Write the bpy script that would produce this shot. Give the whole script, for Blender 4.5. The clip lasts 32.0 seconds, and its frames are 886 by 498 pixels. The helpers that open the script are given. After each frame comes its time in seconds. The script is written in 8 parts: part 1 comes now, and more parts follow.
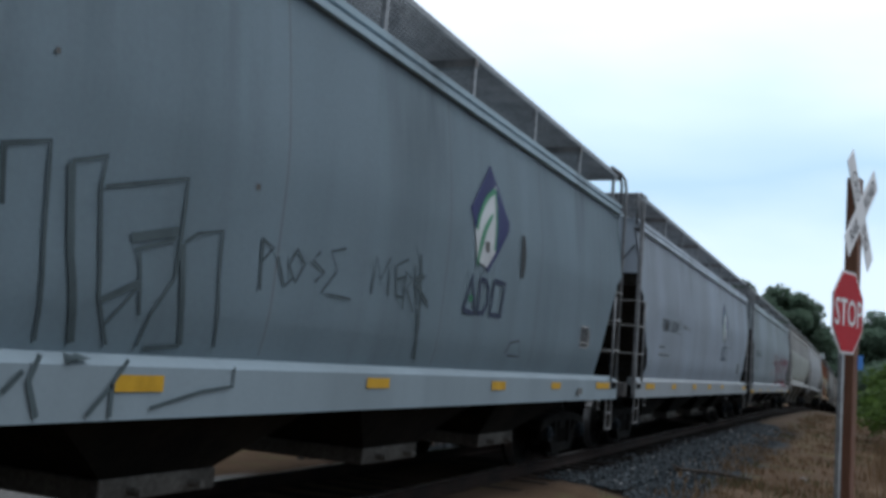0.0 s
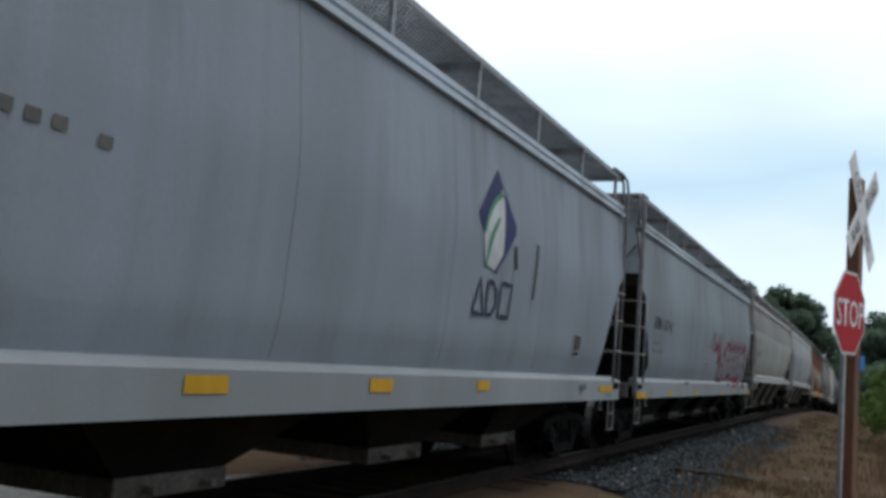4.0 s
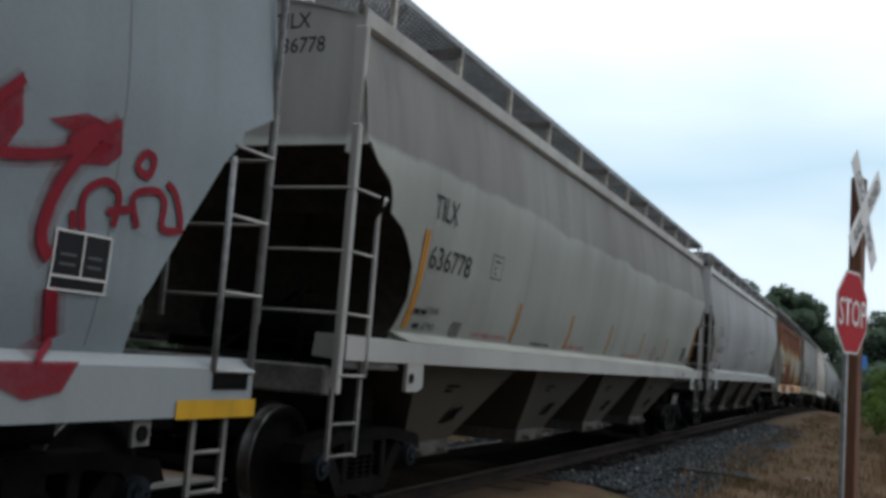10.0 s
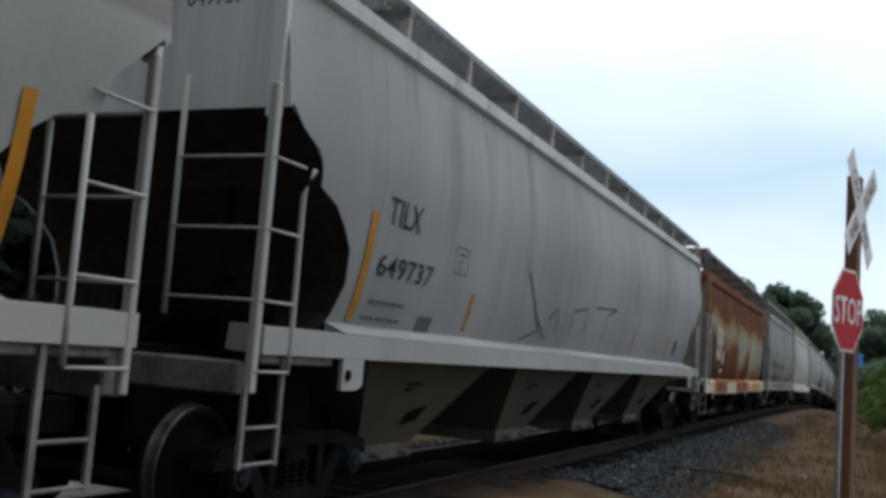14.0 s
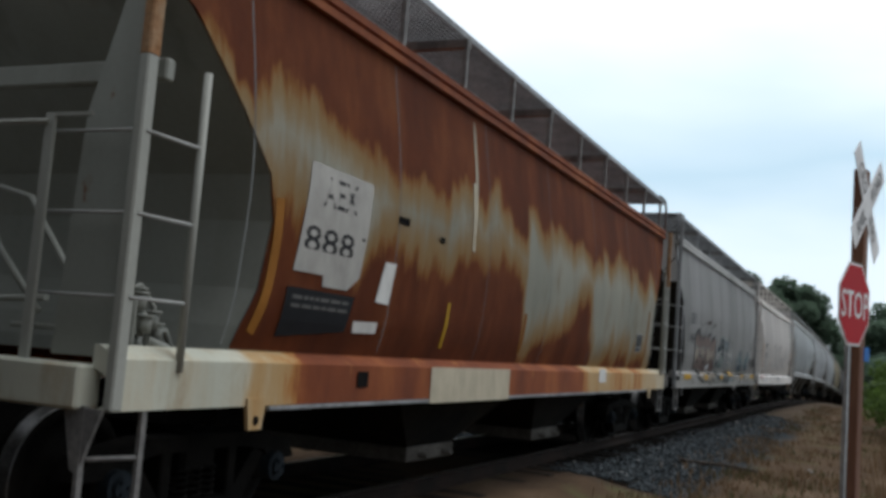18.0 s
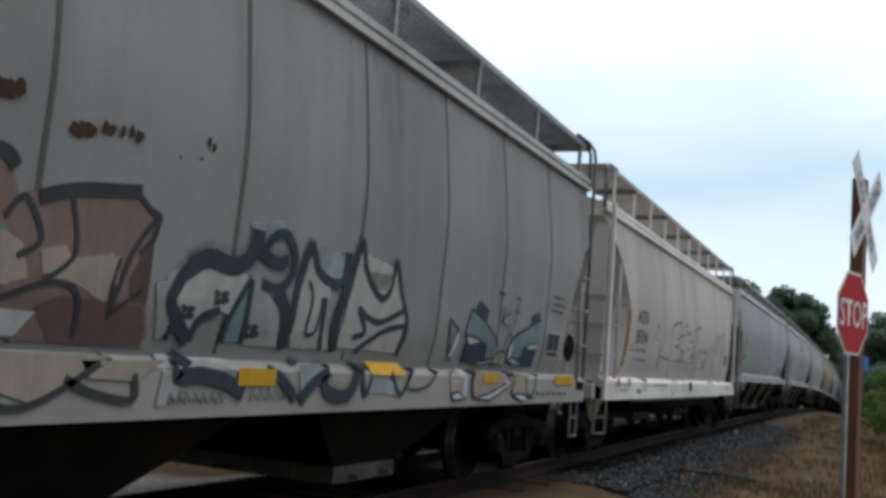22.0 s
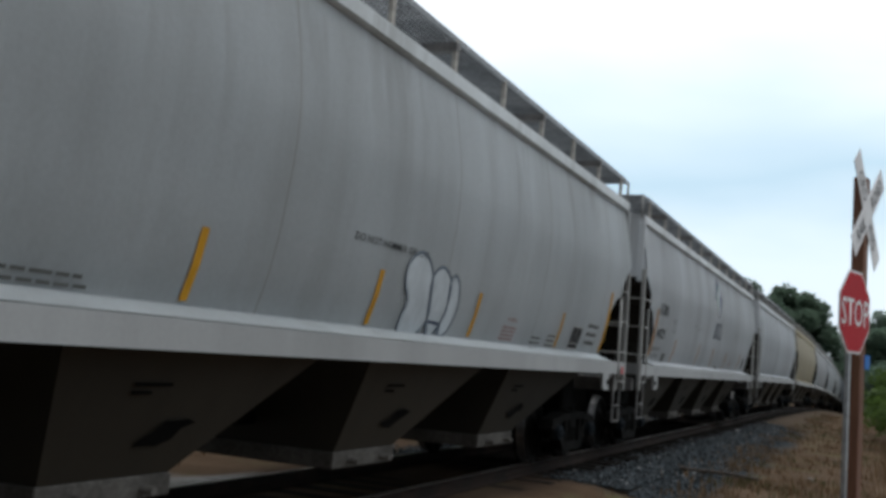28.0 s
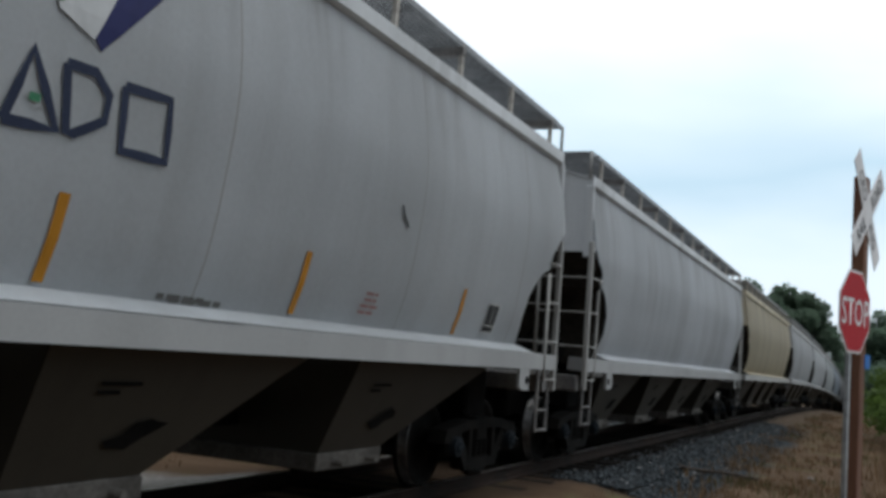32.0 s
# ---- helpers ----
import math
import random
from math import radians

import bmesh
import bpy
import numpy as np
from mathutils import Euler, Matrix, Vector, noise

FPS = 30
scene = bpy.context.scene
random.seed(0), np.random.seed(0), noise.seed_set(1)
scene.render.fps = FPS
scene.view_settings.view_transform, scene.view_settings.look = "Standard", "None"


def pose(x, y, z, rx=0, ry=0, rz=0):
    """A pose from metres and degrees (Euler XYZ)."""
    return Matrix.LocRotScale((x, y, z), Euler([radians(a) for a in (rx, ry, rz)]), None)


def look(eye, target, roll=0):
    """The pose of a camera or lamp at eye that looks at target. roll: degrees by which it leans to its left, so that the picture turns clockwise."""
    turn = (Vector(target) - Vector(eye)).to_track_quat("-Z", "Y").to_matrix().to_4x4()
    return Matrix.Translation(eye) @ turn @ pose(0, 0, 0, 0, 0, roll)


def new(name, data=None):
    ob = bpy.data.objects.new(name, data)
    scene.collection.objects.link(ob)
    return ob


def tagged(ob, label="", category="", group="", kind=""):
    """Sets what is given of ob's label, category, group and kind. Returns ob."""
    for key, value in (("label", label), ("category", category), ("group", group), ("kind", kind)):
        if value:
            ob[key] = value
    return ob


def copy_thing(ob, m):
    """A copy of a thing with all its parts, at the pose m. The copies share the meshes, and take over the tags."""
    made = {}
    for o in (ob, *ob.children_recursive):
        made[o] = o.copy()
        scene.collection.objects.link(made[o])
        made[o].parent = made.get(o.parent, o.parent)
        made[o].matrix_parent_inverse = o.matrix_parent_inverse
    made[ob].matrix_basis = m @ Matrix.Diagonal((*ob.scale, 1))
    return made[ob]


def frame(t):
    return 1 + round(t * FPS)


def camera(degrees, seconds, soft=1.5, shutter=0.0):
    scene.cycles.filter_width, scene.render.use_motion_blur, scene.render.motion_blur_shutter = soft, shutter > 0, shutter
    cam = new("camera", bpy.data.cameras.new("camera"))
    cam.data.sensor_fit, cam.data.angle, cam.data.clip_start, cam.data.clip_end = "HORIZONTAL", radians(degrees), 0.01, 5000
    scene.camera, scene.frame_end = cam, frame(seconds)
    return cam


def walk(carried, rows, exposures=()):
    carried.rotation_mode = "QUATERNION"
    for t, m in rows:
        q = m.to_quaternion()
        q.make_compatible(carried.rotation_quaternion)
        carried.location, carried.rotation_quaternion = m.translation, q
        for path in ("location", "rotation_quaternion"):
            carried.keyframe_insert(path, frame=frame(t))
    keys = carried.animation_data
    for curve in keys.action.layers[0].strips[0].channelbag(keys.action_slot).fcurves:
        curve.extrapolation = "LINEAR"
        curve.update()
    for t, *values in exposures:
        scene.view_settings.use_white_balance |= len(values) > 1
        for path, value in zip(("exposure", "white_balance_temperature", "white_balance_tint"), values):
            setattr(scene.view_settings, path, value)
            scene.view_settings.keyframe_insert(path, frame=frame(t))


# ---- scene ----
cam = camera(48.27, 32.0, soft=3.7)
EYE_Z = 1.42                      # eye over the rail head; z = 0 is the rail head
_t, _p = radians(23.858), radians(6.104)
AIM = look((0, 0, EYE_Z), (math.cos(_p) * math.cos(_t), math.cos(_p) * math.sin(_t), EYE_Z + math.sin(_p)), 4.40)
# small sway of the held camera: seconds, degrees to the left, degrees up
SWAY = [
    (0, -0.246, -0.000), (0.5, -0.229, 0.019), (1, -0.252, -0.001), (1.5, -0.246, -0.000), (2, -0.246, -0.002),
    (2.5, -0.246, -0.002), (3, -0.275, -0.027), (3.5, -0.235, 0.005), (5.5, 0.101, -0.064), (6, 0.143, -0.113),
    (6.5, 0.102, -0.157), (7, 0.142, -0.402), (7.5, 0.049, -0.060), (8, 0.008, -0.001), (8.5, 0.042, 0.014),
    (9, 0.000, 0.000), (9.5, -0.092, 0.014), (10, -0.046, -0.005), (10.5, -0.046, -0.055),
    (11, -0.077, -0.051), (11.5, -0.125, -0.032), (12, -0.148, -0.035), (12.5, -0.002, -0.101),
    (13, -0.100, -0.143), (13.5, -0.146, -0.200), (14, -0.247, -0.114), (14.5, -0.210, -0.183),
    (16.5, -0.329, -0.060), (17, -0.278, -0.101), (17.5, -0.059, -0.349), (18, 0.082, -0.482),
    (18.5, -0.079, -0.134), (19, 0.039, -0.114), (19.5, 0.126, -0.094), (20, 0.193, 0.001),
    (20.5, 0.106, 0.053), (21, 0.100, 0.046), (21.5, 0.052, 0.008), (22, 0.009, 0.040), (22.5, 0.050, -0.047),
    (23, 0.243, -0.449), (23.5, 0.495, -0.752), (24, 0.343, -0.549), (24.5, 0.147, -0.105),
    (26.5, 0.197, 0.003), (27, 0.204, -0.086), (27.5, 0.102, -0.029), (28, 0.086, -0.028),
    (28.5, -0.075, 0.034), (29, 0.146, -0.200), (29.5, 0.251, -0.393), (30, 0.099, -0.095),
    (30.5, 0.007, -0.038), (31, 0.334, -0.466), (31.5, 0.040, -0.088), (32, 0.095, -0.052),
]
walk(cam, [(t, AIM @ pose(0, 0, 0, up, left, 0)) for t, left, up in SWAY],
     exposures=[(0, -0.4, 5890, 10), (1, -0.4, 5920, 10), (2, -0.4, 6070, 10), (3, -0.4, 6250, 10), (6, -0.4, 6220, 10), (7, -0.4, 6270, 10), (10, -0.4, 6340, 10), (32, -0.4, 6370, 10)])

# way of the train along the track, in metres, second by second
TRAVEL = [0.0, 4.5, 9.0, 13.56, 18.16, 22.81, 27.53, 32.29, 37.07, 41.86, 46.64, 51.5, 56.23, 61.05, 65.86, 70.92, 76.07, 81.31, 86.57, 91.86, 97.15, 102.37, 107.6, 112.86, 118.17, 123.43, 128.76, 134.14, 139.47, 144.86, 150.26, 155.79, 161.2]

# ---- light: high overcast, brighter ahead, no hard shadows ----
SUN_EL, SUN_AZ = 66.0, -62.0      # degrees up; degrees from the track's far end towards the open side


def sky_world():
    w = bpy.data.worlds.new("overcast_sky")
    w.use_nodes = True
    scene.world = w
    nt = w.node_tree
    nt.nodes.clear()
    N, Lk = nt.nodes.new, nt.links.new
    out, bg = N("ShaderNodeOutputWorld"), N("ShaderNodeBackground")
    sky = N("ShaderNodeTexSky")
    sky.sky_type, sky.sun_disc = "NISHITA", False
    sky.sun_elevation, sky.sun_rotation = radians(SUN_EL), radians(90 - SUN_AZ)
    sky.air_density, sky.dust_density = 1.0, 1.5
    co, sep = N("ShaderNodeTexCoord"), N("ShaderNodeSeparateXYZ")
    Lk(co.outputs["Generated"], sep.inputs[0])
    # long flat cloud banks
    mp = N("ShaderNodeMapping")
    mp.inputs["Scale"].default_value = (1.5, 1.5, 5.0)
    mp.inputs["Location"].default_value = (0.35, 0.1, 0.62)
    noi = N("ShaderNodeTexNoise")
    noi.inputs["Scale"].default_value, noi.inputs["Detail"].default_value = 1.4, 5.0
    noi.inputs["Roughness"].default_value = 0.45
    Lk(co.outputs["Generated"], mp.inputs[0])
    Lk(mp.outputs[0], noi.inputs["Vector"])
    add = N("ShaderNodeMath")
    add.operation = "MULTIPLY_ADD"
    add.inputs[1].default_value, add.inputs[2].default_value = 0.26, -0.13
    Lk(noi.outputs[0], add.inputs[0])
    hgt = N("ShaderNodeMath")
    hgt.operation = "ADD"
    Lk(sep.outputs["Z"], hgt.inputs[0])
    Lk(add.outputs[0], hgt.inputs[1])
    ramp = N("ShaderNodeValToRGB")
    el = ramp.color_ramp.elements
    el[0].position, el[0].color = 0.0, (0.84, 0.93, 1.0, 1)
    el[1].position, el[1].color = 1.0, (0.75, 0.80, 0.86, 1)
    for pos, col in ((0.09, (0.80, 0.92, 1.0, 1)), (0.17, (0.56, 0.74, 0.86, 1)), (0.25, (0.74, 0.88, 0.97, 1)),
                     (0.36, (1.06, 1.12, 1.16, 1)), (0.60, (1.10, 1.13, 1.16, 1))):
        e = el.new(pos)
        e.color = col
    Lk(hgt.outputs[0], ramp.inputs[0])
    clouds, clear = N("ShaderNodeBackground"), N("ShaderNodeBackground")
    # brighter overhead and ahead
    dot = N("ShaderNodeVectorMath")
    dot.operation = "DOT_PRODUCT"
    dot.inputs[1].default_value = (0.50, 0.0, 0.86)
    Lk(co.outputs["Generated"], dot.inputs[0])
    glow = N("ShaderNodeMapRange")
    glow.inputs["From Min"].default_value, glow.inputs["From Max"].default_value = -0.02, 0.55
    glow.inputs["To Min"].default_value, glow.inputs["To Max"].default_value = 0.10, 1.0
    Lk(dot.outputs["Value"], glow.inputs[0])
    Lk(ramp.outputs[0], clouds.inputs[0])
    tint = N("ShaderNodeVectorMath")
    tint.operation = "SCALE"
    Lk(ramp.outputs[0], tint.inputs[0])
    Lk(glow.outputs[0], tint.inputs["Scale"])
    Lk(tint.outputs[0], clouds.inputs[0])
    clouds.inputs[1].default_value = 1.5
    Lk(sky.outputs[0], clear.inputs[0])
    clear.inputs[1].default_value = 0.06
    mix = N("ShaderNodeMixShader")
    mix.inputs[0].default_value = 0.94
    Lk(clear.outputs[0], mix.inputs[1])
    Lk(clouds.outputs[0], mix.inputs[2])
    Lk(mix.outputs[0], out.inputs[0])
    nt.nodes.remove(bg)


sky_world()
sun = new("sun", bpy.data.lights.new("sun", "SUN"))
sun.data.energy, sun.data.angle, sun.data.color = 1.5, radians(40), (1.0, 0.985, 0.96)
_az, _el = radians(SUN_AZ), radians(SUN_EL)
sun.matrix_world = look((0, 0, 60), (-math.cos(_az) * math.cos(_el), -math.sin(_az) * math.cos(_el), 60 - math.sin(_el)))


# ---- materials ----
MATS = {}


def node_mat(name, rough=0.6, metal=0.0):
    m = bpy.data.materials.new(name)
    m.use_nodes = True
    b = m.node_tree.nodes["Principled BSDF"]
    b.inputs["Roughness"].default_value, b.inputs["Metallic"].default_value = rough, metal
    MATS[name] = m
    return m, m.node_tree, b


def noise_tex(nt, scale, stretch=(1, 1, 1), detail=5.0, rough=0.55, offset=(0, 0, 0), kind="Object"):
    co, mp, n = nt.nodes.new("ShaderNodeTexCoord"), nt.nodes.new("ShaderNodeMapping"), nt.nodes.new("ShaderNodeTexNoise")
    mp.inputs["Scale"].default_value, mp.inputs["Location"].default_value = stretch, offset
    n.inputs["Scale"].default_value, n.inputs["Detail"].default_value, n.inputs["Roughness"].default_value = scale, detail, rough
    nt.links.new(co.outputs[kind], mp.inputs[0])
    nt.links.new(mp.outputs[0], n.inputs["Vector"])
    return n.outputs[0]


def ramp_of(nt, fac, stops):
    r = nt.nodes.new("ShaderNodeValToRGB")
    el = r.color_ramp.elements
    el[0].position, el[0].color = stops[0][0], (*stops[0][1], 1)
    el[1].position, el[1].color = stops[-1][0], (*stops[-1][1], 1)
    for p, c in stops[1:-1]:
        el.new(p).color = (*c, 1)
    nt.links.new(fac, r.inputs[0])
    return r.outputs[0]


def mix_col(nt, fac, a, b, how="MIX"):
    m = nt.nodes.new("ShaderNodeMix")
    m.data_type, m.blend_type = "RGBA", how
    for sock, v in ((m.inputs[0], fac), (m.inputs[6], a), (m.inputs[7], b)):
        if isinstance(v, (int, float)):
            sock.default_value = v
        elif isinstance(v, tuple):
            sock.default_value = (*v, 1)
        else:
            nt.links.new(v, sock)
    return m.outputs[2]


def math_node(nt, op, a, b):
    m = nt.nodes.new("ShaderNodeMath")
    m.operation = op
    for i, v in enumerate((a, b)):
        if isinstance(v, (int, float)):
            m.inputs[i].default_value = v
        else:
            nt.links.new(v, m.inputs[i])
    return m.outputs[0]


def bump(nt, b, fac, strength, dist):
    n = nt.nodes.new("ShaderNodeBump")
    n.inputs["Strength"].default_value, n.inputs["Distance"].default_value = strength, dist
    nt.links.new(fac, n.inputs["Height"])
    nt.links.new(n.outputs[0], b.inputs["Normal"])


def two_tone(name, a, b2, scale, rough=0.8, relief=0.3, dist=0.01, fine=8.0, metal=0.0, stretch=(1, 1, 1), gloss=0.5):
    """A plain surface with a broad and a fine variation."""
    m, nt, b = node_mat(name, rough, metal)
    b.inputs["Specular IOR Level"].default_value = gloss
    big = ramp_of(nt, noise_tex(nt, scale, stretch), [(0.35, a), (0.68, b2)])
    fin = noise_tex(nt, scale * fine, stretch, 4.0, 0.6)
    shade = ramp_of(nt, fin, [(0.3, (0.72, 0.72, 0.72)), (0.7, (1.12, 1.12, 1.12))])
    nt.links.new(mix_col(nt, 1.0, big, shade, "MULTIPLY"), b.inputs["Base Color"])
    bump(nt, b, fin, relief, dist)
    return m


def car_paint(name, base, dirt, dirt_amount=0.5, rust=0.0, seed=0.0, streak=1.0, upper=None, split=0.0):
    """Weathered railcar paint: rain streaks, blotches, a little rust. upper: a dirtier band over the height split."""
    m, nt, b = node_mat(name, 0.6)
    b.inputs["Specular IOR Level"].default_value = 0.3
    off = (seed, seed * 1.7, seed * 0.3)
    blot = ramp_of(nt, noise_tex(nt, 0.45, (1, 1, 0.8), 4.0, 0.55, off), [(0.35, (0, 0, 0)), (0.75, (1, 1, 1))])
    lines = ramp_of(nt, noise_tex(nt, 2.6 * streak, (1, 1, 0.07), 5.0, 0.6, off), [(0.48, (0, 0, 0)), (0.78, (1, 1, 1))])
    col = mix_col(nt, math_node(nt, "MULTIPLY", blot, 0.55 * dirt_amount), base, dirt)
    col = mix_col(nt, math_node(nt, "MULTIPLY", lines, 0.45 * dirt_amount), col, tuple(c * 0.7 for c in dirt))
    panel = noise_tex(nt, 0.8, (1, 1, 0.10), 3.0, 0.5, (seed * 2.1, 0, seed))
    col = mix_col(nt, 1.0, col, ramp_of(nt, panel, [(0.32, (0.86, 0.86, 0.855)), (0.68, (1.07, 1.07, 1.07))]), "MULTIPLY")
    # grime running down from the eave
    co2, sep2 = nt.nodes.new("ShaderNodeTexCoord"), nt.nodes.new("ShaderNodeSeparateXYZ")
    nt.links.new(co2.outputs["Object"], sep2.inputs[0])
    high = nt.nodes.new("ShaderNodeMapRange")
    high.inputs["From Min"].default_value, high.inputs["From Max"].default_value = 2.3, 4.1
    nt.links.new(sep2.outputs["Z"], high.inputs[0])
    runs = ramp_of(nt, noise_tex(nt, 1.5, (1, 1, 0.05), 4.0, 0.6, (seed + 3, 0, 1)), [(0.54, (0, 0, 0)), (0.66, (1, 1, 1))])
    runs = math_node(nt, "MULTIPLY", math_node(nt, "MULTIPLY", runs, high.outputs[0]), 0.95 * dirt_amount)
    col = mix_col(nt, runs, col, tuple(c * 0.55 for c in dirt))
    if upper:
        co, sep = nt.nodes.new("ShaderNodeTexCoord"), nt.nodes.new("ShaderNodeSeparateXYZ")
        nt.links.new(co.outputs["Object"], sep.inputs[0])
        wob = math_node(nt, "MULTIPLY", noise_tex(nt, 1.2, (1, 1, 0.2), 3.0, 0.5, off), 0.22)
        hi = ramp_of(nt, math_node(nt, "ADD", math_node(nt, "SUBTRACT", sep.outputs["Z"], split), wob), [(0.10, (0, 0, 0)), (0.16, (1, 1, 1))])
        vary = ramp_of(nt, noise_tex(nt, 1.1, (1, 1, 0.12), 4.0, 0.6, off), [(0.3, (0.35, 0.35, 0.35)), (0.7, (1, 1, 1))])
        col = mix_col(nt, math_node(nt, "MULTIPLY", hi, vary), col, upper)
    if rust:
        rm = ramp_of(nt, noise_tex(nt, 7.0, (1, 1, 0.5), 6.0, 0.7, off), [(0.72 - 0.2 * rust, (0, 0, 0)), (0.80 - 0.2 * rust, (1, 1, 1))])
        col = mix_col(nt, math_node(nt, "MULTIPLY", rm, 0.8), col, (0.16, 0.055, 0.02))
    grain = noise_tex(nt, 30.0, (1, 1, 1), 3.0, 0.6, off)
    col = mix_col(nt, 1.0, col, ramp_of(nt, grain, [(0.3, (0.95, 0.95, 0.95)), (0.7, (1.03, 1.03, 1.03))]), "MULTIPLY")
    nt.links.new(col, b.inputs["Base Color"])
    bump(nt, b, noise_tex(nt, 1.6, (1, 1, 1), 2.0, 0.5, off), 0.25, 0.03)
    return m


def curve_of(nt, u, stops, lo, hi, length):
    """A height that changes along the car, from (distance, height) stops."""
    r = nt.nodes.new("ShaderNodeMapRange")
    r.inputs["To Min"].default_value, r.inputs["To Max"].default_value = lo, hi
    nt.links.new(ramp_of(nt, u, [(d / length, ((z - lo) / (hi - lo),) * 3) for d, z in stops]), r.inputs[0])
    return r.outputs[0]


def rusted_paint(name, length):
    """Pale green-grey paint eaten by rust: tongues running down from the roof, sheets of rust low down, a stained sill."""
    m, nt, b = node_mat(name, 0.75)
    b.inputs["Specular IOR Level"].default_value = 0.25
    co, sep = nt.nodes.new("ShaderNodeTexCoord"), nt.nodes.new("ShaderNodeSeparateXYZ")
    nt.links.new(co.outputs["Object"], sep.inputs[0])
    z = sep.outputs["Z"]
    wob = math_node(nt, "MULTIPLY", math_node(nt, "SUBTRACT", noise_tex(nt, 2.2, (1, 1, 0.5), 3.0, 0.5, (2, 0, 5)), 0.5), 0.5)
    u = math_node(nt, "DIVIDE", math_node(nt, "ADD", math_node(nt, "ADD", sep.outputs["X"], length / 2), wob), length)
    top = curve_of(nt, u, ((0.3, 3.25), (0.9, 3.10), (1.1, 2.85), (1.3, 3.18), (2.05, 3.0), (2.7, 2.82), (3.4, 2.80), (4.16, 2.78), (4.5, 2.97), (4.8, 3.0), (5.1, 2.75), (5.3, 3.0), (5.66, 3.13), (6.05, 2.70), (6.4, 2.64), (6.65, 3.12), (7.27, 2.78), (7.8, 3.04), (8.4, 2.8), (8.84, 3.0), (9.45, 2.63), (10.05, 3.0), (10.4, 2.75), (10.9, 3.02), (11.5, 2.85), (11.7, 2.64), (11.95, 2.95), (12.3, 2.72), (12.87, 2.58), (13.23, 3.04), (13.74, 2.57), (14.4, 2.75)), 2.4, 3.3, length)
    low = curve_of(nt, u, ((0.6, 2.0), (1.0, 2.3), (1.5, 2.33), (2.6, 2.0), (2.8, 2.19), (3.64, 2.18), (4.3, 2.1), (4.7, 2.3), (5.2, 2.28), (5.6, 2.35), (6.0, 2.35), (6.38, 2.2), (6.7, 1.35), (7.1, 1.5), (7.7, 1.62), (8.4, 1.8), (8.9, 2.2), (9.4, 2.15), (9.8, 1.22), (10.3, 1.25), (10.7, 1.55), (10.95, 1.28), (11.5, 1.58), (11.95, 1.55), (12.2, 1.25), (12.85, 1.6), (13.36, 1.22), (14.5, 1.2)), 1.2, 2.5, length)
    sill = curve_of(nt, u, ((0.0, -0.4), (1.2, -0.35), (1.35, -0.12), (1.75, -0.06), (1.95, 0.16), (8.9, 0.14), (9.4, -0.06), (10.5, -0.12), (11.3, 0.04), (12.0, -0.10), (12.7, 0.03), (13.1, -0.14), (14.5, -0.26)), -0.4, 0.4, length)
    fine = math_node(nt, "SUBTRACT", noise_tex(nt, 5.0, (1, 1, 0.16), 5.0, 0.62, (3, 0, 1)), 0.5)
    broad = math_node(nt, "SUBTRACT", noise_tex(nt, 1.3, (1, 1, 0.4), 4.0, 0.55, (7, 0, 2)), 0.5)
    d = math_node(nt, "MAXIMUM", math_node(nt, "SUBTRACT", z, top), math_node(nt, "MULTIPLY", math_node(nt, "SUBTRACT", low, z), 0.8))
    on_sill = math_node(nt, "LESS_THAN", z, 1.30)
    pick = nt.nodes.new("ShaderNodeMix")
    for sock, v in ((pick.inputs[0], on_sill), (pick.inputs[2], d), (pick.inputs[3], sill)):
        nt.links.new(v, sock)
    crisp = math_node(nt, "SUBTRACT", noise_tex(nt, 17.0, (1, 1, 0.22), 6.0, 0.7, (5, 0, 8)), 0.5)
    v = math_node(nt, "ADD", pick.outputs[0], math_node(nt, "ADD", math_node(nt, "MULTIPLY", fine, 0.55), math_node(nt, "MULTIPLY", broad, 0.35)))
    v = math_node(nt, "ADD", v, math_node(nt, "MULTIPLY", crisp, 0.22))

    def soft(lo, hi):
        s = nt.nodes.new("ShaderNodeMapRange")
        s.interpolation_type = "SMOOTHSTEP"
        s.inputs["From Min"].default_value, s.inputs["From Max"].default_value = lo, hi
        nt.links.new(v, s.inputs[0])
        return s.outputs[0]
    paint = ramp_of(nt, noise_tex(nt, 0.8, (1, 1, 0.2), 4.0), [(0.3, (0.38, 0.395, 0.335)), (0.7, (0.56, 0.56, 0.47))])
    speck = ramp_of(nt, noise_tex(nt, 3.0, (1, 1, 0.3), 6.0, 0.7, (1, 4, 0)), [(0.52, (0, 0, 0)), (0.75, (0.8, 0.8, 0.8))])
    paint = mix_col(nt, speck, paint, (0.30, 0.21, 0.11))
    ru = ramp_of(nt, noise_tex(nt, 1.8, (1, 1, 0.35), 6.0, 0.65), [(0.25, (0.105, 0.026, 0.010)), (0.5, (0.19, 0.048, 0.014)), (0.72, (0.30, 0.095, 0.027))])
    col = mix_col(nt, soft(-0.42, -0.05), paint, (0.42, 0.275, 0.125))
    col = mix_col(nt, soft(-0.08, 0.03), col, (0.36, 0.155, 0.042))
    col = mix_col(nt, soft(0.0, 0.10), col, ru)
    nt.links.new(col, b.inputs["Base Color"])
    bump(nt, b, noise_tex(nt, 14.0, (1, 1, 1), 5.0, 0.7), 0.35, 0.01)
    return m


